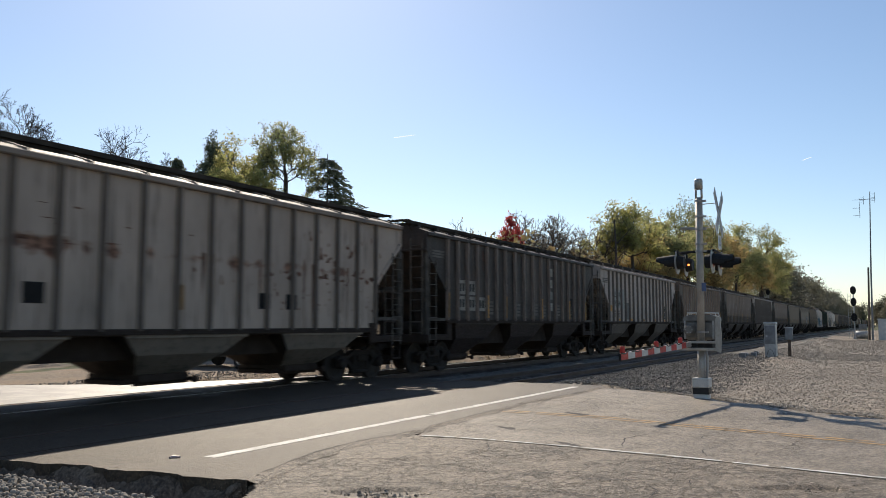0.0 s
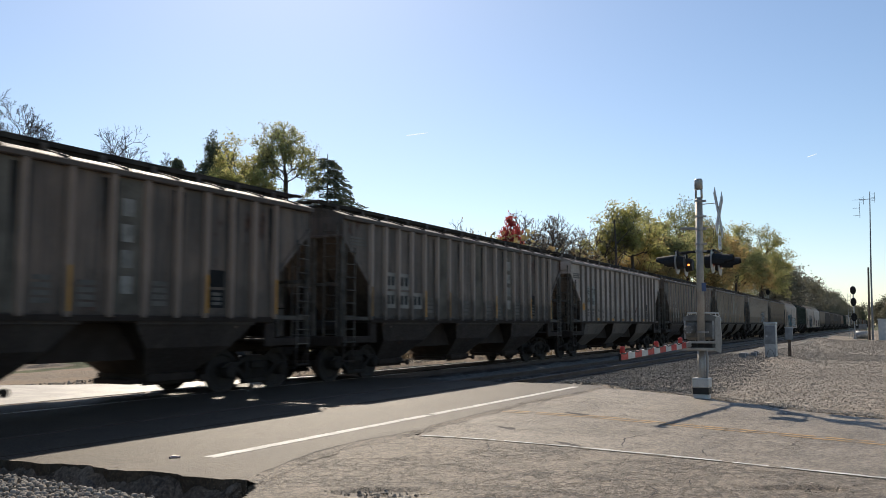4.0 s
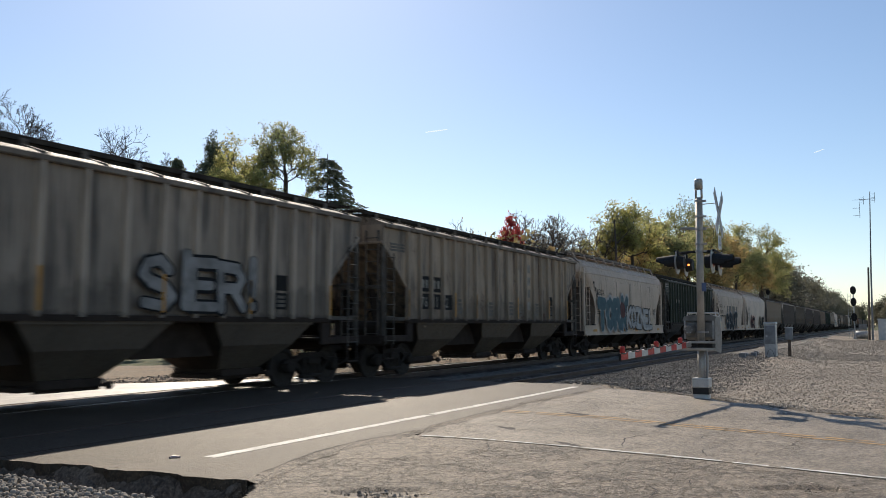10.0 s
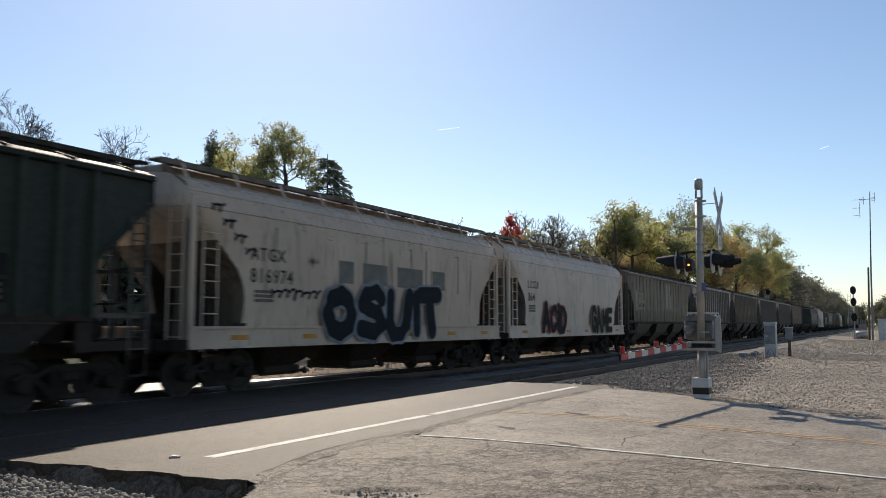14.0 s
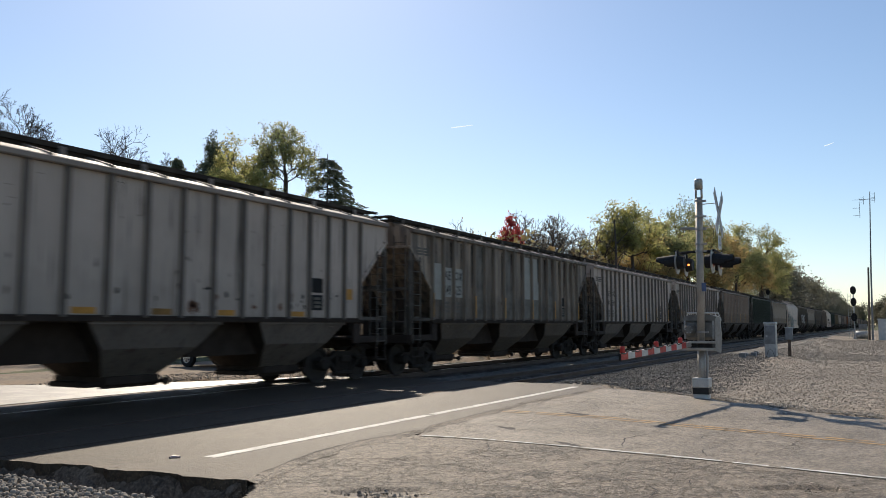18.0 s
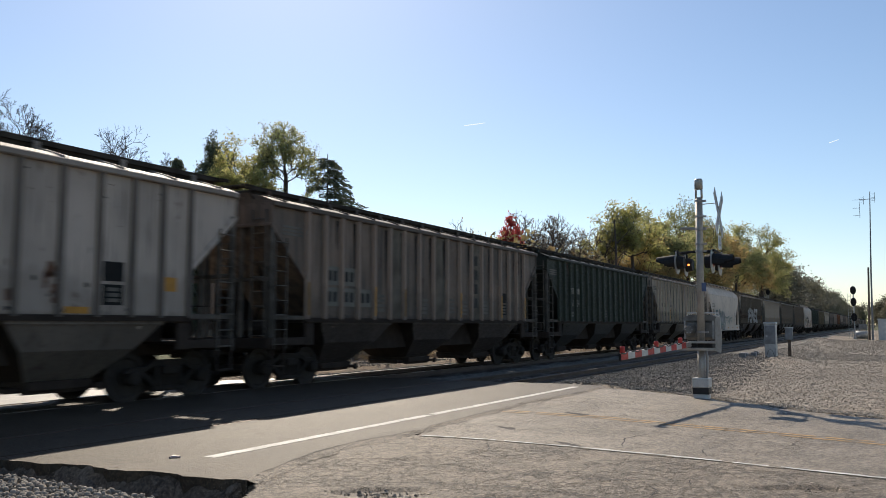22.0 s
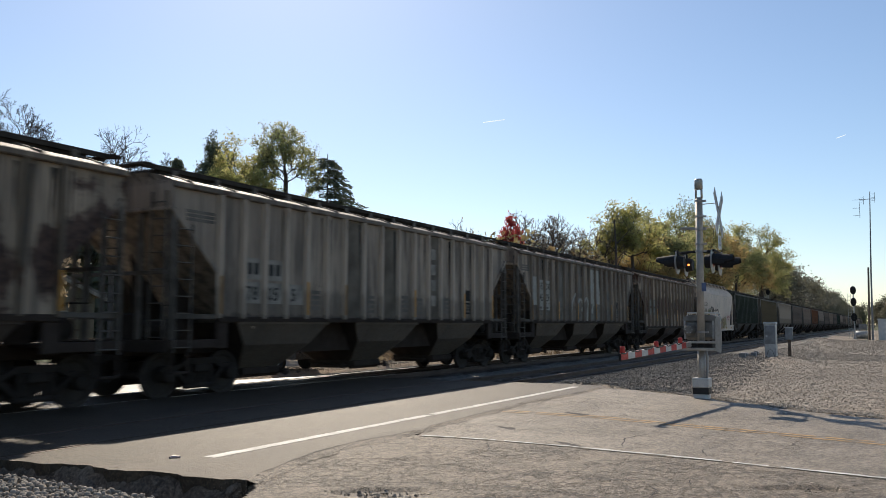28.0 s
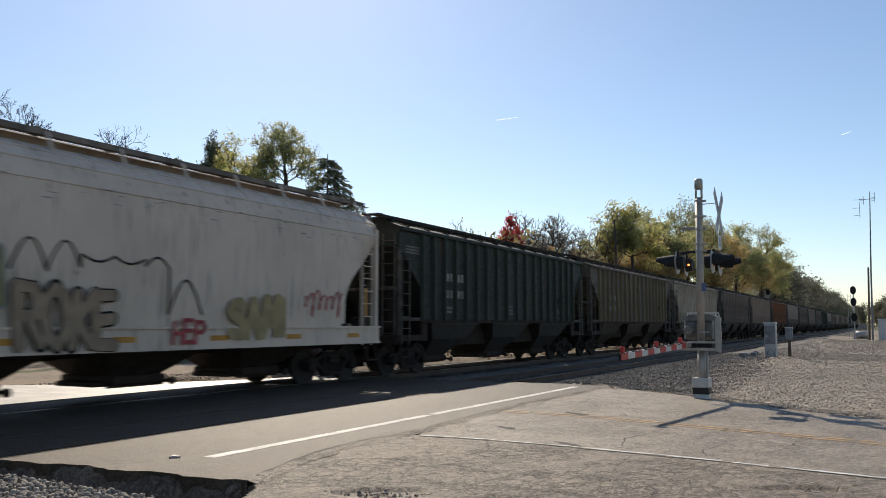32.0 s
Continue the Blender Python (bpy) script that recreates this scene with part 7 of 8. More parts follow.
def look_of(name, col, rust, streak, seed, rib=1.0, dirt=(0.075, 0.062, 0.05), stain=0.3, hop=None, panel=0.45, fading=1.0, hollow=0.9, rib_half=0.062, band=None, splash=0.0, rusty=(0.075, 0.036, 0.022)):
    col = (col[0] * TONE * 1.2, col[1] * TONE * 0.985, col[2] * TONE * 0.81)
    p = paint(name, col, rust, streak, dirt, rusty, seed, stain, panel, fading, band, splash)
    # A rib factor below 1 puts the ribs' thin shadow lines into their paint.
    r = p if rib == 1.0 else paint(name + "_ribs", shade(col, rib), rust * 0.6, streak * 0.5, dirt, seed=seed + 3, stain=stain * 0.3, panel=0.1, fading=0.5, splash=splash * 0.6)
    rf = paint(name + "_roof", shade(col, 0.6), rust, streak, dirt, seed=seed + 5, stain=stain, panel=panel)
    # A low hollow darkens the end sheets' paint in place of shade.
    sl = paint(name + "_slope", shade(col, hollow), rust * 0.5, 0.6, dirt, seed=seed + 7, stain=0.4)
    # Hopper sides: body colour at a third, shade below the sill included.
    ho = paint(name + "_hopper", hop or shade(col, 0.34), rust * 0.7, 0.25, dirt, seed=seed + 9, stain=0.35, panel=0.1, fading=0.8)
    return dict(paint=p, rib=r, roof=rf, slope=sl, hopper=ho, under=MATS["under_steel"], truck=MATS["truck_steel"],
                wheel=MATS["wheel_steel"], board=MATS["walkway_steel"], post=rf, rib_half=rib_half)


LIGHT, CREAM, GREEN = (0.52, 0.52, 0.52), (0.42, 0.39, 0.33), (0.026, 0.04, 0.032)
LOOKS = dict(
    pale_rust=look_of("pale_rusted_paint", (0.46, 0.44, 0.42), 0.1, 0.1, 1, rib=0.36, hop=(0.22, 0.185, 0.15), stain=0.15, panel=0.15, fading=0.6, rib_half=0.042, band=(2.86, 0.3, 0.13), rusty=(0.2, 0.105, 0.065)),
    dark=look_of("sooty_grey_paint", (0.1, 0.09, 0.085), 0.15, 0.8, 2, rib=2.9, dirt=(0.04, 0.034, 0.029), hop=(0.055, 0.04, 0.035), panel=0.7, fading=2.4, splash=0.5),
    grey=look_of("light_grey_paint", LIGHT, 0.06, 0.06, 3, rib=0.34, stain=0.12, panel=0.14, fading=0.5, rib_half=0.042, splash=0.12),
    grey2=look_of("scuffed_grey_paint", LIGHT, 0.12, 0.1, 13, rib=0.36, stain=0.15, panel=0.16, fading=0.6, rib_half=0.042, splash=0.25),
    brown=look_of("brown_grimed_paint", (0.235, 0.205, 0.185), 0.22, 0.6, 4, rib=1.6, hop=(0.065, 0.05, 0.043), splash=0.5),
    grime=look_of("grimed_grey_paint", (0.21, 0.195, 0.185), 0.2, 0.6, 6, rib=2.0, hop=(0.06, 0.046, 0.04), splash=0.8),
    beige=look_of("beige_streaked_paint", (0.37, 0.35, 0.31), 0.15, 0.75, 7, rib=1.25, stain=0.9, panel=0.7, splash=0.45),
    cream=look_of("cream_stained_paint", CREAM, 0.24, 0.45, 8, rib=0.85, splash=0.5),
    pale=look_of("chalky_grey_paint", (0.4, 0.39, 0.36), 0.12, 0.45, 9, rib=1.2, splash=0.55),
    streaked=look_of("rust_streaked_paint", (0.41, 0.39, 0.35), 0.22, 0.7, 10, rib=0.6, rib_half=0.05, stain=0.7, panel=0.7, splash=0.45),
    green=look_of("dark_green_paint", GREEN, 0.06, 0.25, 11, rib=1.3, dirt=(0.03, 0.03, 0.028), hop=(0.05, 0.045, 0.04)),
    rusted=look_of("heavily_rusted_paint", (0.4, 0.38, 0.33), 0.36, 0.4, 12, rib=0.4, hop=(0.07, 0.05, 0.04), band=(2.5, 1.0, 0.13), rib_half=0.045, rusty=(0.062, 0.036, 0.026)),
    rusted2=look_of("blotched_rust_paint", (0.4, 0.36, 0.31), 0.5, 0.5, 14, rib=0.45, hop=(0.08, 0.06, 0.05), band=(2.7, 0.8, 0.12)),
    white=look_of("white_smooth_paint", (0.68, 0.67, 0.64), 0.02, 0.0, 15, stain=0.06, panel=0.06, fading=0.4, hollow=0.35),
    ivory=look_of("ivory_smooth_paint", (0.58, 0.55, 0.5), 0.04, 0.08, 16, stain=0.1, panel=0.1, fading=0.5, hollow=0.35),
    mustard=look_of("mustard_faded_paint", (0.21, 0.185, 0.115), 0.3, 0.9, 17, rib=0.8, stain=0.9, panel=0.8, fading=1.6),
    orange=look_of("faded_orange_paint", (0.26, 0.12, 0.06), 0.2, 0.5, 18),
)


def bay(k, inset=0.1):
    """The panel between two ribs, from its first rib."""
    return RIBS[k] + inset, RIBS[k + 1] - inset


def stripes_upright(car, which, h=0.8):
    """Reflector strips on the faces of some ribs."""
    for i in which:
        x = RIBS[i]
        block("reflector_stripe", car, MATS["yellow_paint" if (i * 7) % 3 else "worn_yellow"], x - 0.036, x + 0.036, SILL + 0.14, SILL + 0.14 + h, -WALL - 0.103)


def stripes_low(car, which, w=0.5):
    for i in which:
        x = (RIBS[i] + RIBS[i + 1]) / 2 - w / 2
        block("reflector_stripe", car, MATS["yellow_paint" if i % 4 else "worn_yellow"], x, x + w, SILL + 0.1, SILL + 0.22)


def boxed_number(car, first, z, back, ink, cols=3, h=0.48, figures=()):
    """Owner's mark as bars over the car's number, in pairs between the ribs."""
    for i in range(cols):
        for j in range(2):
            if i == cols - 1 and j == 1 and cols == 3:
                continue
            x0, x1 = bay(first + i, 0.085)
            z0 = z + j * (h + 0.06)
            if back:
                block("number_panel", car, back, x0, x1, z0, z0 + h)
            if j == 0 and figures:
                if i < len(figures):
                    n = len(figures[i])
                    stencil(car, figures[i], x0 + (0.05 if n > 1 else 0.14), z0 + 0.08, h * 0.9, ink, wide=0.86 if n < 3 else 0.62)
            else:
                bars(car, ink, x0 + 0.05, x1 - 0.05, z0 + 0.05, z0 + h - 0.05, 1, 2, -WALL - 0.008, inset=0.2)


def upright_name(car, k, z0=2.0, z1=3.95, ink=None):
    """A four-letter name down one panel, as plain bars."""
    x = (RIBS[k] + RIBS[k + 1]) / 2
    bars(car, ink or MATS["white_paint"], x - 0.15, x + 0.15, z0, z1, 4, 1, inset=0.05)


def small_print(car, x, z, rows=3, w=0.5, ink=None):
    bars(car, ink or MATS["faint_ink"], x, x + w, z, z + 0.13 * rows, rows, 1)


def bays(car, which, mat, z0=1.7, z1=4.25):
    """Stained panels between pairs of ribs."""
    for i in which:
        x0, x1 = bay(i, 0.064)
        block("side_panel", car, mat, x0, x1, z0, z1, deep=0.004)


def rust_runs(car, mat, which, seed, z1=4.2):
    """Stains run down from the roof edge beside the ribs."""
    rnd = random.Random(seed)
    vs, fs = [], []
    for i in which:
        for _ in range(5):
            x = RIBS[i] + rnd.choice((-1, 1)) * rnd.uniform(0.08, 0.2)
            w, h = rnd.uniform(0.012, 0.045), rnd.uniform(0.4, 1.9)
            k, n = len(vs), 8
            for j in range(n):
                u = j / (n - 1)
                d = w * (1 - u * 0.8) * rnd.uniform(0.5, 1.2)
                vs += [(x - d, -WALL - 0.0045, z1 - h * u), (x + d, -WALL - 0.0045, z1 - h * u)]
            fs += [(k + 2 * j, k + 2 * j + 1, k + 2 * j + 3, k + 2 * j + 2) for j in range(n - 1)]
    return tagged(part("rust_run", quick_mesh("rust_run", vs, fs), mat, car), kind="stuff")


def leased(car, ink=None, back=None, yel=True, name_ink=None, figures=(), grime=True, first=1, name_bay=11):
    """Marks common to the cars with the upright name."""
    boxed_number(car, first, 1.98 if first == 1 else 2.2, back, ink or MATS["white_paint"], figures=figures)
    upright_name(car, name_bay, ink=name_ink)
    k = int(figures[1]) % 7 if figures else 1
    if grime:
        bays(car, (4 + k % 3, 8, 11), MATS["stained_paint"])
        rust_runs(car, MATS["soot_scuff"], range(3, 18, 2), 40 + k)
    for i, z in ((4, 1.85), (7, 1.8), (9, 1.85), (10, 1.8), (12, 1.85)):
        small_print(car, RIBS[i] + 0.16, z, 4)
    if yel:
        stripes_upright(car, (0, 4, 6, 10, 14, 17))


def fleet(car, patch=True, square=True, upright=False, figures=(), low=(3, 6, 8, 10, 13)):
    """Marks common to the grey cars with two-line numbers."""
    for i in (1, 2):
        x0, x1 = bay(i, 0.07)
        if patch:
            block("number_panel", car, MATS["new_patch"], x0, x1, 2.4, 3.35)
        stencil(car, ("AE", "OX")[i - 1], x0 + 0.06, 2.96, 0.4, MATS["letter_ink"], wide=0.86)
        if figures:
            stencil(car, figures[i - 1], x0 + 0.03, 2.48, 0.44, MATS["letter_ink"], wide=0.68)
        else:
            bars(car, MATS["letter_ink"], x0 + 0.05, x1 - 0.05, 2.46, 2.78, 1, 3, -WALL - 0.008)
        small_print(car, x0 + 0.06, 1.88, 3, 0.42)
    if upright:
        stripes_upright(car, (0, 4, 7, 10, 13, 17), 0.75)
    else:
        stripes_low(car, low)
        if square:
            x0, x1 = bay(0, 0.1)
            block("reflector_stripe", car, MATS["yellow_paint"], x0, x1, 2.2, 2.5)
            x0, x1 = bay(16, 0.12)
            block("reflector_stripe", car, MATS["yellow_paint"], x0, x0 + 0.3, 2.16, 2.44)
    # small ticks of dirt where the ribs meet the top chord
    blotches(car, "scuff", MATS["soot_scuff"], 26, (-6.6, 6.7), (3.2, 4.2), 0.05, 0.025, 200 + len(figures))


# front coupling face along the train at the clip's start, body kind, look, marks
def mark_first(c):
    for x in (-3.75, 2.0, 2.95):
        block("data_panel", c, MATS["black_paint"], x, x + 0.4, 1.86, 2.22)
    block("reflector_stripe", c, MATS["worn_yellow"], -0.42, -0.34, 1.8, 2.3, -WALL - 0.103)
    rust = MATS["rust_scale"]
    for k, (n, xs, zs, w, h) in enumerate(((26, (2.0, 6.9), (2.6, 2.95), 0.2, 0.1), (14, (4.2, 5.9), (3.1, 3.6), 0.11, 0.16), (16, (-6.9, -1.9), (2.9, 2.99), 0.32, 0.035),
                                           (9, (-6.0, 1.0), (3.2, 3.6), 0.16, 0.03), (22, (3.3, 7.2), (2.3, 3.9), 0.06, 0.14), (12, (0.0, 3.0), (2.2, 2.9), 0.05, 0.1), (30, (2.5, 6.8), (1.75, 2.4), 0.05, 0.06))):
        blotches(c, "rust_patch", rust, n, xs, zs, w, h, 3 + k)
    rust_runs(c, rust, range(9, 17, 2), 12, 3.0)


def mark_dark(c, figures=()):
    leased(c, MATS["letter_ink"], MATS["white_paint"], figures=figures, grime=False)
    rust_runs(c, MATS["soot_scuff"], range(1, 18), 14)


def mark_leased(c, figures=()):
    leased(c, MATS["letter_ink"], MATS["white_paint"], figures=figures)


def mark_leased_dark(c, figures=()):
    leased(c, MATS["white_paint"], MATS["black_paint"], figures=figures, grime=False)
    rust_runs(c, MATS["rust_scale"], (8, 10, 13, 15), 17)


def mark_leased_brown(c, figures=()):
    leased(c, MATS["letter_ink"], MATS["old_patch"], figures=figures, name_ink=MATS["letter_ink"])
    rust_runs(c, MATS["soot_scuff"], range(2, 17), 18)


def scuffs(c, seed, n=1.0):
    """Dents and scrapes low on the side."""
    for k, (m, xs, z0, z1, w, h) in enumerate(((30, (-5.5, 6.2), 1.75, 2.3, 0.07, 0.1), (8, (0.2, 4.2), 1.8, 2.5, 0.13, 0.2), (14, (-4.0, 6.2), 2.4, 2.9, 0.035, 0.11))):
        blotches(c, "scuff", MATS["soot_scuff" if k != 1 else "rust_scale"], int(m * n), xs, (z0, z1), w, h, seed + k)


def mark_fleet(c, figures=()):
    scuffs(c, 21 + int(figures[1]) if figures else 20)
    fleet(c, figures=figures)


def mark_fleet_dented(c, figures=()):
    scuffs(c, 321, 1.5)
    for i, h in ((5, 0.5), (6, 0.7), (7, 0.6), (8, 0.4)):
        x0, x1 = bay(i, 0.12)
        blotches(c, "scuff", MATS["soot_scuff"], 16, (x0 + 0.1, x1 - 0.1), (1.85, 1.85 + h), 0.12, 0.14, 330 + i)
    fleet(c, figures=figures)


def mark_fleet_patch(c, figures=()):
    fleet(c, figures=figures, low=(2, 5, 8, 11, 14))
    bays(c, (3,), MATS["new_patch"], 2.35, 3.4)
    bays(c, (4,), MATS["old_patch"], 1.8, 2.7)
    scrawl(c, -3.35, -2.95, 2.1, 2.6, MATS["spray_grey"], 3, 3)


def mark_fleet_streaked(c, figures=()):
    fleet(c, upright=True, figures=figures)
    rust_runs(c, MATS["soot_scuff"], range(2, 18), 25)
    rust_runs(c, MATS["rust_scale"], (8, 12, 13, 15, 16, 17), 26)
    bays(c, (4, 7, 12), MATS["washed_paint"])
    bays(c, (9, 10), MATS["new_patch"], 2.5, 4.15)
    bays(c, (9, 10), MATS["old_patch"], 1.75, 2.49)
    bays(c, (0,), MATS["new_patch"], 2.3, 3.45)


def mark_fleet_plain(c, figures=()):
    fleet(c, upright=True, figures=figures, patch=False)
    for k, (x0, x1) in enumerate(((1.5, 1.9), (2.4, 2.9), (3.15, 3.5), (4.0, 5.2))):
        scrawl(c, x0, x1, 1.76, 2.2 if k < 3 else 2.0, MATS["spray_black"], 5 + k, 2 if k < 3 else 4, 0.016)


def mark_sier(c, figures=()):
    boxed_number(c, 1, 2.5, None, MATS["letter_ink"], figures=figures)
    bars(c, MATS["faint_ink"], RIBS[1] + 0.14, RIBS[3] - 0.14, 1.88, 2.2, 4, 2)
    spray(c, "SIER!", 0.85, 1.78, 1.15, MATS["spray_grey"], MATS["spray_black"], y=-WALL - 0.101, wide=0.9, fat=0.1, seed=4, rim=0.035)
    stripes_upright(c, (0, 4, 7, 10, 13, 17), 0.75)
    scrawl(c, -7.5, -6.9, 3.3, 3.95, MATS["spray_black"], 8, 3)


def mark_green(c, figures=()):
    boxed_number(c, 2, 2.3, MATS["black_paint"], MATS["white_paint"], figures=figures)
    bars(c, MATS["white_paint"], -7.9, -7.0, 3.9, 4.2, 2, 4)
    scrawl(c, RIBS[5] + 0.1, RIBS[6] + 0.4, 2.0, 2.35, MATS["spray_white"], 2, 4, 0.014)
    scrawl(c, RIBS[5] + 0.2, RIBS[5] + 0.55, 1.75, 1.9, MATS["spray_white"], 12, 3, 0.014)
    scrawl(c, RIBS[7] + 0.15, RIBS[7] + 0.6, 1.78, 2.05, MATS["spray_white"], 6, 3, 0.014)


def mark_green2(c, figures=()):
    boxed_number(c, 2, 2.25, None, MATS["white_paint"], 2, figures=figures)
    small_print(c, RIBS[2] + 0.14, 1.85, 2, 0.5, MATS["old_patch"])
    small_print(c, RIBS[8] + 0.16, 1.85, 3, 0.5)


def mark_tagged(c, figures=()):
    leased(c, MATS["letter_ink"], figures=figures)
    for k, z in enumerate((1.9, 2.2, 2.5)):
        scrawl(c, RIBS[5] - 0.5, RIBS[5] + 0.35, z, z + 0.3, MATS["spray_black"], 9 + k, 3, 0.026)
    spray(c, "ES", 3.12, 1.8, 0.42, MATS["spray_grey"], MATS["spray_black"], wide=0.7, seed=2)


def mark_rust_tag(c):
    spray(c, "PEMKEZ", -3.0, 1.75, 1.3, MATS["spray_grey"], MATS["spray_white"], y=-WALL - 0.101, wide=1.0, fat=0.1, seed=7, rim=0.03)
    bays(c, (12,), MATS["spray_teal"], 2.0, 2.6)
    rust_runs(c, MATS["soot_scuff"], range(18), 62)
    stripes_upright(c, (17,), 0.7)


def mark_pale_tag(c, figures=()):
    mark_fleet_streaked(c, figures)
    bays(c, (1, 2), MATS["new_patch"], 2.1, 2.39)
    scrawl(c, -2.3, 1.4, 1.8, 2.9, MATS["new_patch"], 31, 5, 0.07, -WALL - 0.01)


def mark_rust(c):
    for i in (0, 1):
        x0, x1 = EVEN_RIBS[i + 1] + 0.12, EVEN_RIBS[i + 2] - 0.12
        for z in (2.1, 2.6):
            block("number_panel", c, MATS["old_patch"], x0, x1, z, z + 0.42)
            bars(c, MATS["white_paint"], x0 + 0.06, x1 - 0.06, z + 0.05, z + 0.37, 1, 2, -WALL - 0.008, inset=0.2)
    for i in (3, 6, 9, 12, 15):
        x = EVEN_RIBS[i]
        block("reflector_stripe", c, MATS["yellow_paint"], x - 0.036, x + 0.036, SILL + 0.14, SILL + 0.85, -WALL - 0.103)


def smooth_marks(c, ink, figures=()):
    if figures:
        stencil(c, figures[0], -5.75, 2.95, 0.42, ink, -1.6)
        stencil(c, figures[1], -5.75, 2.45, 0.46, ink, -1.597)
    bars(c, MATS["faint_ink"], -5.7, -4.8, 2.0, 2.3, 3, 1, -1.58)
    blotches(c, "scuff", MATS["old_patch"], 30, (-6.0, 6.5), (3.6, 4.0), 0.16, 0.02, 400 + len(figures), -1.6)


def fade_lines(c, xs, mat, y=-1.602):
    """Faint upright strips where old panels meet."""
    for x in xs:
        block("paint_patch", c, mat, x, x + 0.05, 2.5, 3.75, y, 0.004)


def mark_tork(c, figures=()):
    smooth_marks(c, MATS["letter_ink"], figures)
    fade_lines(c, (-2.4, 0.1, 0.3, 2.4, 4.4), MATS["old_patch"])
    for k in range(5):
        scrawl(c, -6.3 + 0.25 * k, -6.05 + 0.25 * k, 3.3 - 0.28 * k, 3.6 - 0.28 * k, MATS["spray_black"], 70 + k, 2, 0.03, -1.606)
    spray(c, "S", -1.75, 1.85, 0.8, MATS["spray_maroon"], MATS["spray_maroon"], y=-1.66, wide=1.0, fat=0.2, seed=8)
    spray(c, "TORK", -5.45, 1.12, 1.75, MATS["spray_blue"], MATS["spray_white"], y=-1.652, wide=0.74, fat=0.155, seed=3)
    spray(c, "KOZNEL", -0.75, 1.25, 1.25, MATS["spray_white"], MATS["spray_black"], y=-1.668, wide=0.84, fat=0.12, seed=6, rim=0.04)
    scrawl(c, 5.0, 5.6, 1.9, 2.5, MATS["spray_black"], 21, 3, 0.02, -1.606)


def mark_osuit(c, figures=()):
    smooth_marks(c, MATS["letter_ink"], figures)
    fade_lines(c, (-4.9, -1.2, 1.2, 2.1, 4.2), MATS["old_patch"])
    fade_lines(c, (-0.3,), MATS["new_patch"])
    for x0, x1 in ((-2.45, -1.75), (-1.3, -0.1), (0.45, 1.9), (2.4, 3.3)):
        block("paint_patch", c, MATS["old_patch"], x0, x1, 2.58, 3.16, -1.603, 0.005)
    for k in range(4):
        scrawl(c, -7.0 + 0.35 * k, -6.6 + 0.35 * k, 3.9 - 0.3 * k, 4.1 - 0.3 * k, MATS["spray_black"], 80 + k, 2, 0.03, -1.6)
    scrawl(c, -5.1, -3.2, 2.1, 2.35, MATS["spray_black"], 85, 7, 0.03, -1.6)
    spray(c, "OSUIT", -2.9, 1.1, 1.5, MATS["spray_navy"], MATS["spray_haze"], y=-1.652, wide=0.98, fat=0.15, seed=9, rim=0.06)


def mark_pair(c, figures=()):
    smooth_marks(c, MATS["letter_ink"], figures)
    spray(c, "ACID", -4.2, 1.15, 1.25, MATS["spray_black"], MATS["spray_pink"], y=-1.652, wide=0.75, fat=0.11, seed=11, rim=0.04)
    spray(c, "GAME", 2.0, 1.15, 1.25, MATS["spray_black"], MATS["spray_gold"], y=-1.652, wide=0.75, fat=0.11, seed=12, rim=0.04)


def mark_ramb(c, figures=()):
    smooth_marks(c, MATS["letter_ink"], figures)
    spray(c, "RAMB", -4.3, 1.15, 1.5, MATS["spray_grey"], MATS["spray_teal"], y=-1.652, wide=0.76, fat=0.12, seed=13, rim=0.035)
    scrawl(c, -0.4, 3.2, 1.6, 2.3, MATS["spray_teal"], 14, 8, 0.03, -1.61)
    scrawl(c, 4.9, 5.5, 1.55, 2.6, MATS["spray_black"], 15, 3, 0.02, -1.606)
    block("reflector_stripe", c, MATS["yellow_paint"], -5.3, -5.22, 1.9, 2.5, -1.595)


def mark_omega(c, figures=()):
    smooth_marks(c, MATS["letter_ink"], figures)
    y = -1.652
    arc = []
    for x0, x1, z0, h in ((-3.45, -2.75, 2.4, 0.55), (-2.75, -2.1, 2.5, 0.45), (-2.1, -1.4, 2.75, -0.12), (-1.4, -0.7, 2.75, -0.12), (-0.7, -0.1, 2.6, 0.2), (-0.1, 0.8, 1.7, 0.7)):
        arc += [(x0 + (x1 - x0) * k / 8, -1.612, z0 + h * math.sin(math.pi * k / 8)) for k in range(9)]
    part("graffiti", Shape().tube(arc, 0.02, 4), MATS["spray_black"], c)
    spray(c, "ROKE", -3.25, 1.05, 1.15, MATS["spray_tan"], MATS["spray_black"], y=y, wide=0.52, fat=0.085, seed=14, rim=0.028)
    spray(c, "AIM", -4.65, 1.75, 0.95, MATS["spray_olive"], MATS["spray_haze"], y=-1.615, wide=0.6, fat=0.09, seed=19, rim=0.04)
    scrawl(c, -5.9, -4.0, 1.1, 1.5, MATS["spray_black"], 20, 6, 0.035, y)
    spray(c, "HEP", 0.0, 1.1, 0.5, MATS["spray_pink"], None, y=y, wide=0.75, fat=0.09, seed=15)
    spray(c, "SAMI", 1.6, 1.2, 0.9, MATS["spray_gold"], MATS["spray_gold"], y=y, wide=0.7, fat=0.085, seed=16)
    scrawl(c, 4.1, 5.7, 1.75, 2.35, MATS["spray_pink"], 17, 6, 0.022, -1.61)
    for x in (-5.35, 6.75):
        block("reflector_stripe", c, MATS["yellow_paint"], x, x + 0.1, 1.75, 2.5, -1.6)


def mark_far(c):
    boxed_number(c, 2, 2.1, None, MATS["white_paint"], 2)


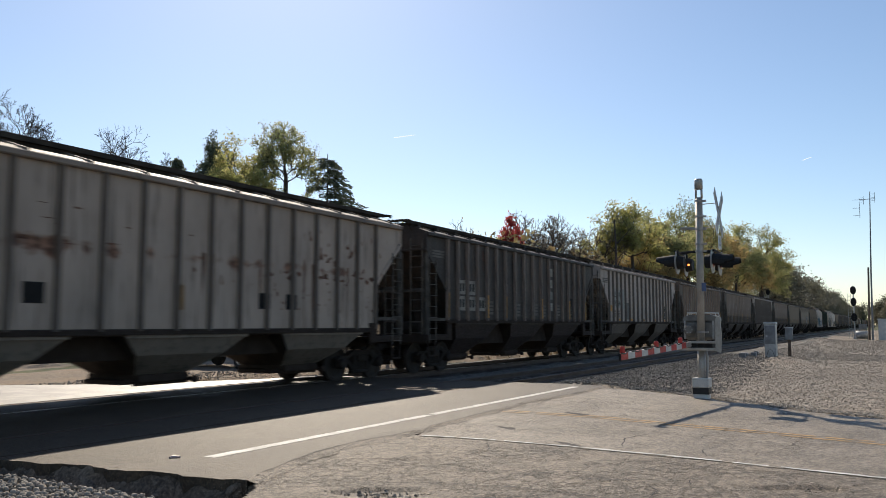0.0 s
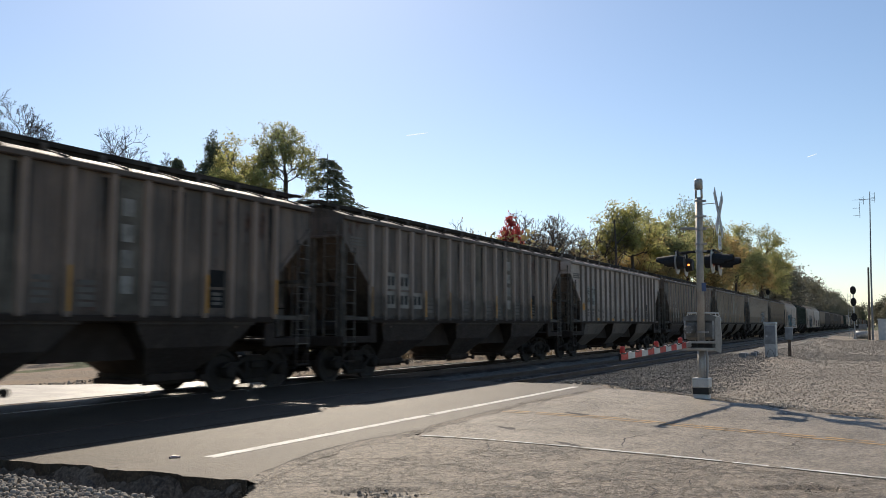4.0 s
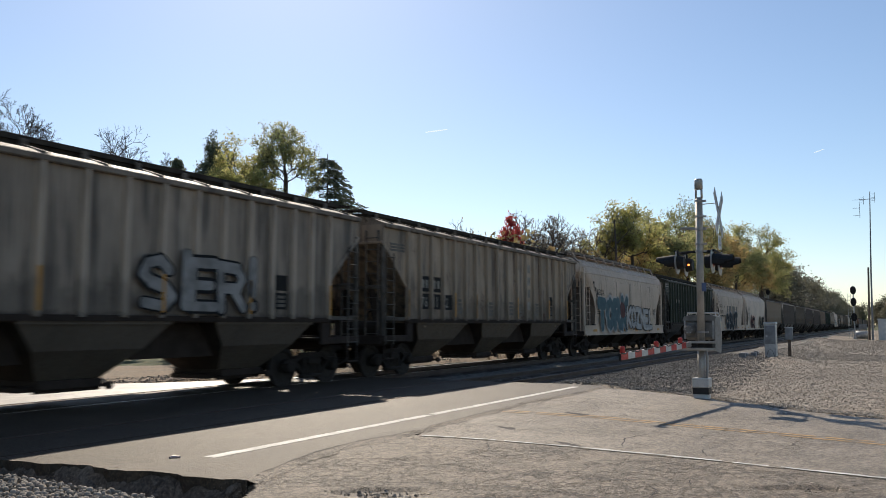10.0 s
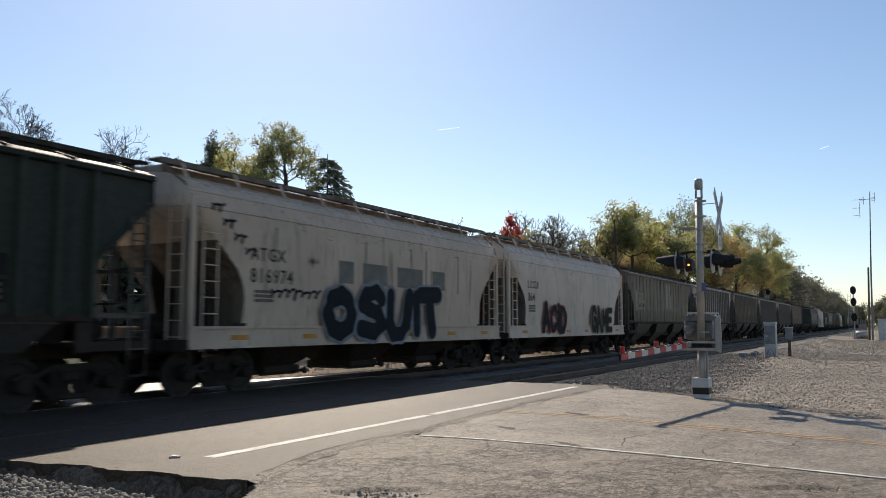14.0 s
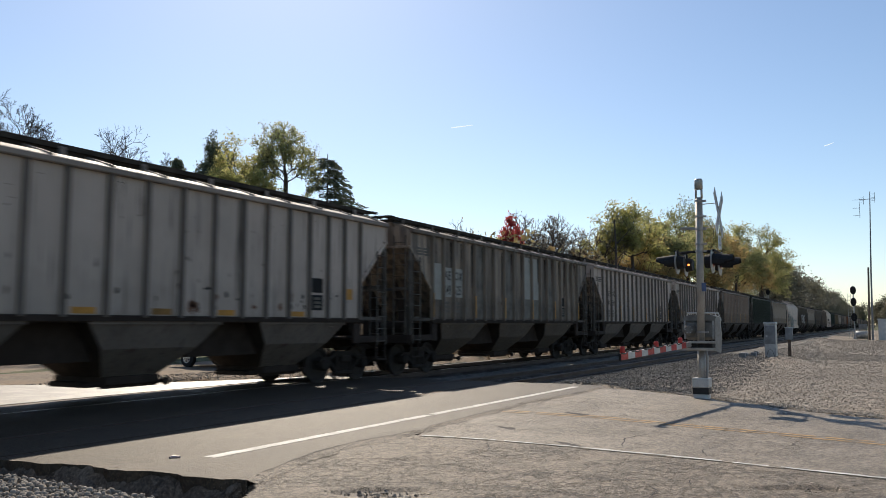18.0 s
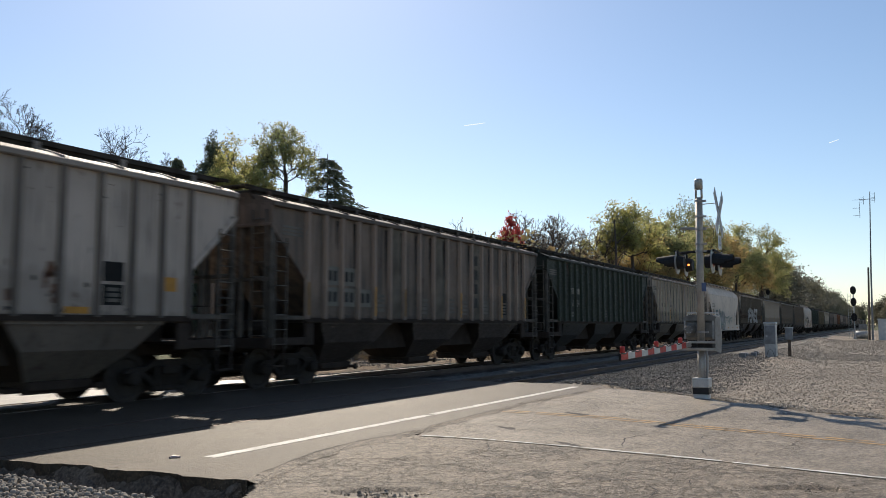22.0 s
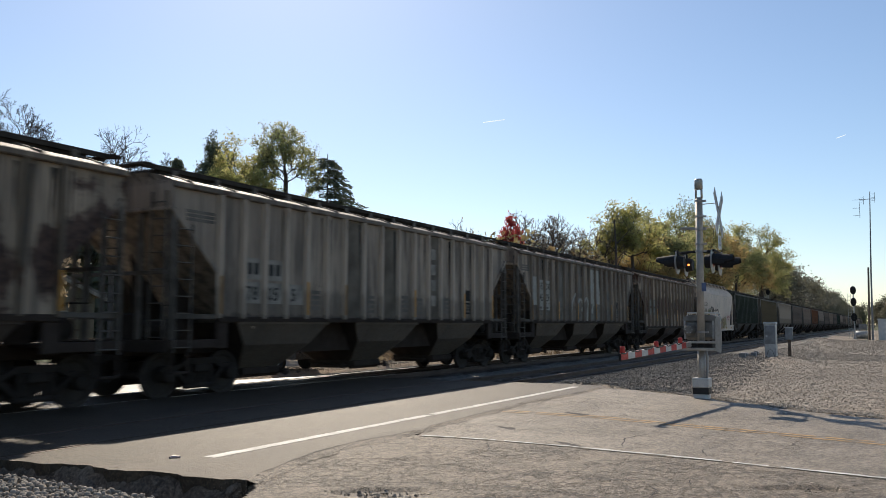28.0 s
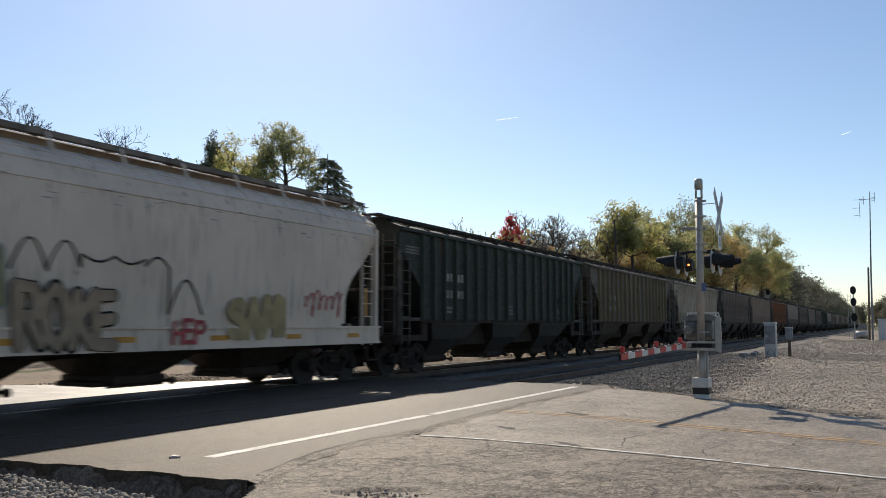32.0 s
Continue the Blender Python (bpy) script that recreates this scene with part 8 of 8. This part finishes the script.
CARS = [
    (3.30, "r", "pale_rust", mark_first, "pale grey ribbed hopper car with bands of rust"),
    (20.80, "r", "dark", mark_dark, "sooty dark ribbed hopper car with white number panels"),
    (38.45, "r", "grey", mark_fleet_patch, "light grey ribbed hopper car with yellow reflector patches"),
    (55.95, "r", "brown", mark_leased, "brown grimed ribbed hopper car with an upright name"),
    (73.50, "r", "grime", mark_leased, "grimed grey ribbed hopper car with an upright name"),
    (91.05, "r", "grey2", mark_fleet, "light grey ribbed hopper car with scuffs and yellow patches"),
    (108.61, "r", "grime", mark_leased, "grimed grey ribbed hopper car with pale number bars"),
    (126.05, "r", "beige", mark_fleet_streaked, "beige ribbed hopper car with dirt streaks and repainted panels"),
    (143.54, "r", "pale", mark_sier, "chalky grey ribbed hopper car with grey graffiti letters"),
    (161.30, "r", "cream", mark_leased_dark, "stained cream ribbed hopper car with black number panels"),
    (178.89, "s", "ivory", mark_tork, "ivory smooth-sided hopper car with blue and grey graffiti"),
    (194.92, "r", "green", mark_green, "dark green ribbed hopper car with boxed white numbers"),
    (212.26, "s", "ivory", mark_osuit, "ivory smooth-sided hopper car with navy graffiti"),
    (228.00, "s", "white", mark_pair, "white smooth-sided hopper car with two graffiti pieces"),
    (244.05, "r", "beige", mark_fleet_streaked, "beige streaked ribbed hopper car with repainted panels"),
    (261.51, "r", "grey", mark_fleet, "light grey ribbed hopper car with yellow sill patches"),
    (278.95, "r", "streaked", mark_fleet_streaked, "rust-streaked ribbed hopper car with a clean repainted panel"),
    (296.39, "r", "grey", mark_fleet_plain, "light grey ribbed hopper car with a scrawl along the sill"),
    (313.76, "r", "grey2", mark_fleet_dented, "scuffed light grey ribbed hopper car with dark stains"),
    (331.20, "r", "brown", mark_leased_brown, "brown stained ribbed hopper car with yellow stripes"),
    (348.51, "r", "green", mark_green2, "dark green ribbed hopper car with white number bars"),
    (366.03, "r", "pale", mark_tagged, "chalky grey ribbed hopper car with black tags"),
    (383.25, "s", "white", mark_ramb, "white smooth-sided hopper car with teal outlined graffiti"),
    (399.10, "r", "rusted", mark_rust_tag, "heavily rusted ribbed hopper car with grey graffiti"),
    (416.35, "r", "pale", mark_leased, "chalky beige ribbed hopper car with an upright name"),
    (433.80, "r", "streaked", mark_pale_tag, "streaked whitish ribbed hopper car with a repainted panel"),
    (451.05, "r", "rusted2", mark_rust, "blotched rusty ribbed hopper car with yellow stripes"),
    (468.15, "s", "white", mark_omega, "white smooth-sided hopper car with many coloured graffiti"),
    (484.15, "r", "green", mark_green2, "dark green ribbed hopper car with faint numbers"),
    (501.65, "r", "mustard", mark_far, "mustard and grey faded ribbed hopper car"),
    (519.10, "r", "pale", mark_far, "chalky grey ribbed hopper car"),
]
FAR_LOOKS = ["dark", "brown", "orange", "grime", "dark", "brown", "dark", "green", "grime", "dark", "brown", "grey2", "brown", "dark", "grime", "green", "brown", "dark", "grime", "dark", "dark", "brown"]
FAR_LABELS = dict(dark="sooty dark", brown="brown grimed", orange="faded orange", grey2="scuffed light grey", grime="grimed grey", green="dark green", beige="beige streaked", grey="light grey", pale="chalky grey")
for i, name in enumerate(FAR_LOOKS):
    CARS.append((536.55 + RIBBED_L * i, "r", name, mark_far, FAR_LABELS[name] + " ribbed hopper car far back in the train"))

# the cars' own numbers, where they can be read
FIGURES = {2: "349 654", 5: "349 586", 6: "76 08 2", 7: "349 564", 8: "80 39 40", 9: "76 11 2", 10: "AEQX 816985", 11: "81 02 18", 12: "ATGX 816974", 13: "LCGX 364",
           15: "349 752", 16: "349 525", 17: "349 854", 18: "349 881", 20: "810 254", 22: "LCGX 339", 24: "78 05 5", 25: "345 529", 27: "LCGX 744"}
SHIFT = {1: 0.25, 8: 0.55, 9: 0.29, 15: -0.03, 16: 0.05, 24: 0.0, 25: -0.03, 26: 0.07}      # a car's own centre, off the middle of its couplings
TRAIN = []
for i, (u, kind, look_name, marks, label) in enumerate(CARS):
    nxt = CARS[i + 1][0] if i + 1 < len(CARS) else u + RIBBED_L
    if kind == "r":
        car = ribbed_car(label, LOOKS[look_name], ribs=EVEN_RIBS if i in (0, 26) else RIBS, data=i not in (0, 26), posts=0 if i in (0, 26) else 13 if look_name in ("dark", "pale", "cream", "brown", "grime") else 9, sill=1.34 if i in (0, 26) else SILL)
    else:
        car = smooth_car(label, LOOKS[look_name])
    if i in FIGURES:
        marks(car, FIGURES[i].split())
    else:
        marks(car)
    TRAIN.append((car, (u + nxt) / 2 + SHIFT.get(i, 0.11 if i < 15 else 0.01)))


def rolled(t):
    """Metres the train has gone at t seconds; it gathers speed a little."""
    return 14.2 * t + 0.01 * t * t



# ---- what moves ----
def motions():
    for car, u in TRAIN:
        walk(car, [(t, pose(u - rolled(t), TRACK_FAR, 0.0)) for t in range(0, 33)])

    for trail, a, b in TRAILS:
        walk(trail, [(t, Matrix.Translation(a.lerp(b, t / CLIP))) for t in (0, 8, 16, 24, 32)])
    # the waiting car creeps up once
    walk(cr, [(t, pose(x, y, -0.12, rz=-90)) for t, x, y in ((0, 23.8, 22.4), (13, 23.8, 22.4), (25.3, 23.8, 22.4), (27.4, 23.45, 20.4), (32, 23.45, 20.4))])


motions()
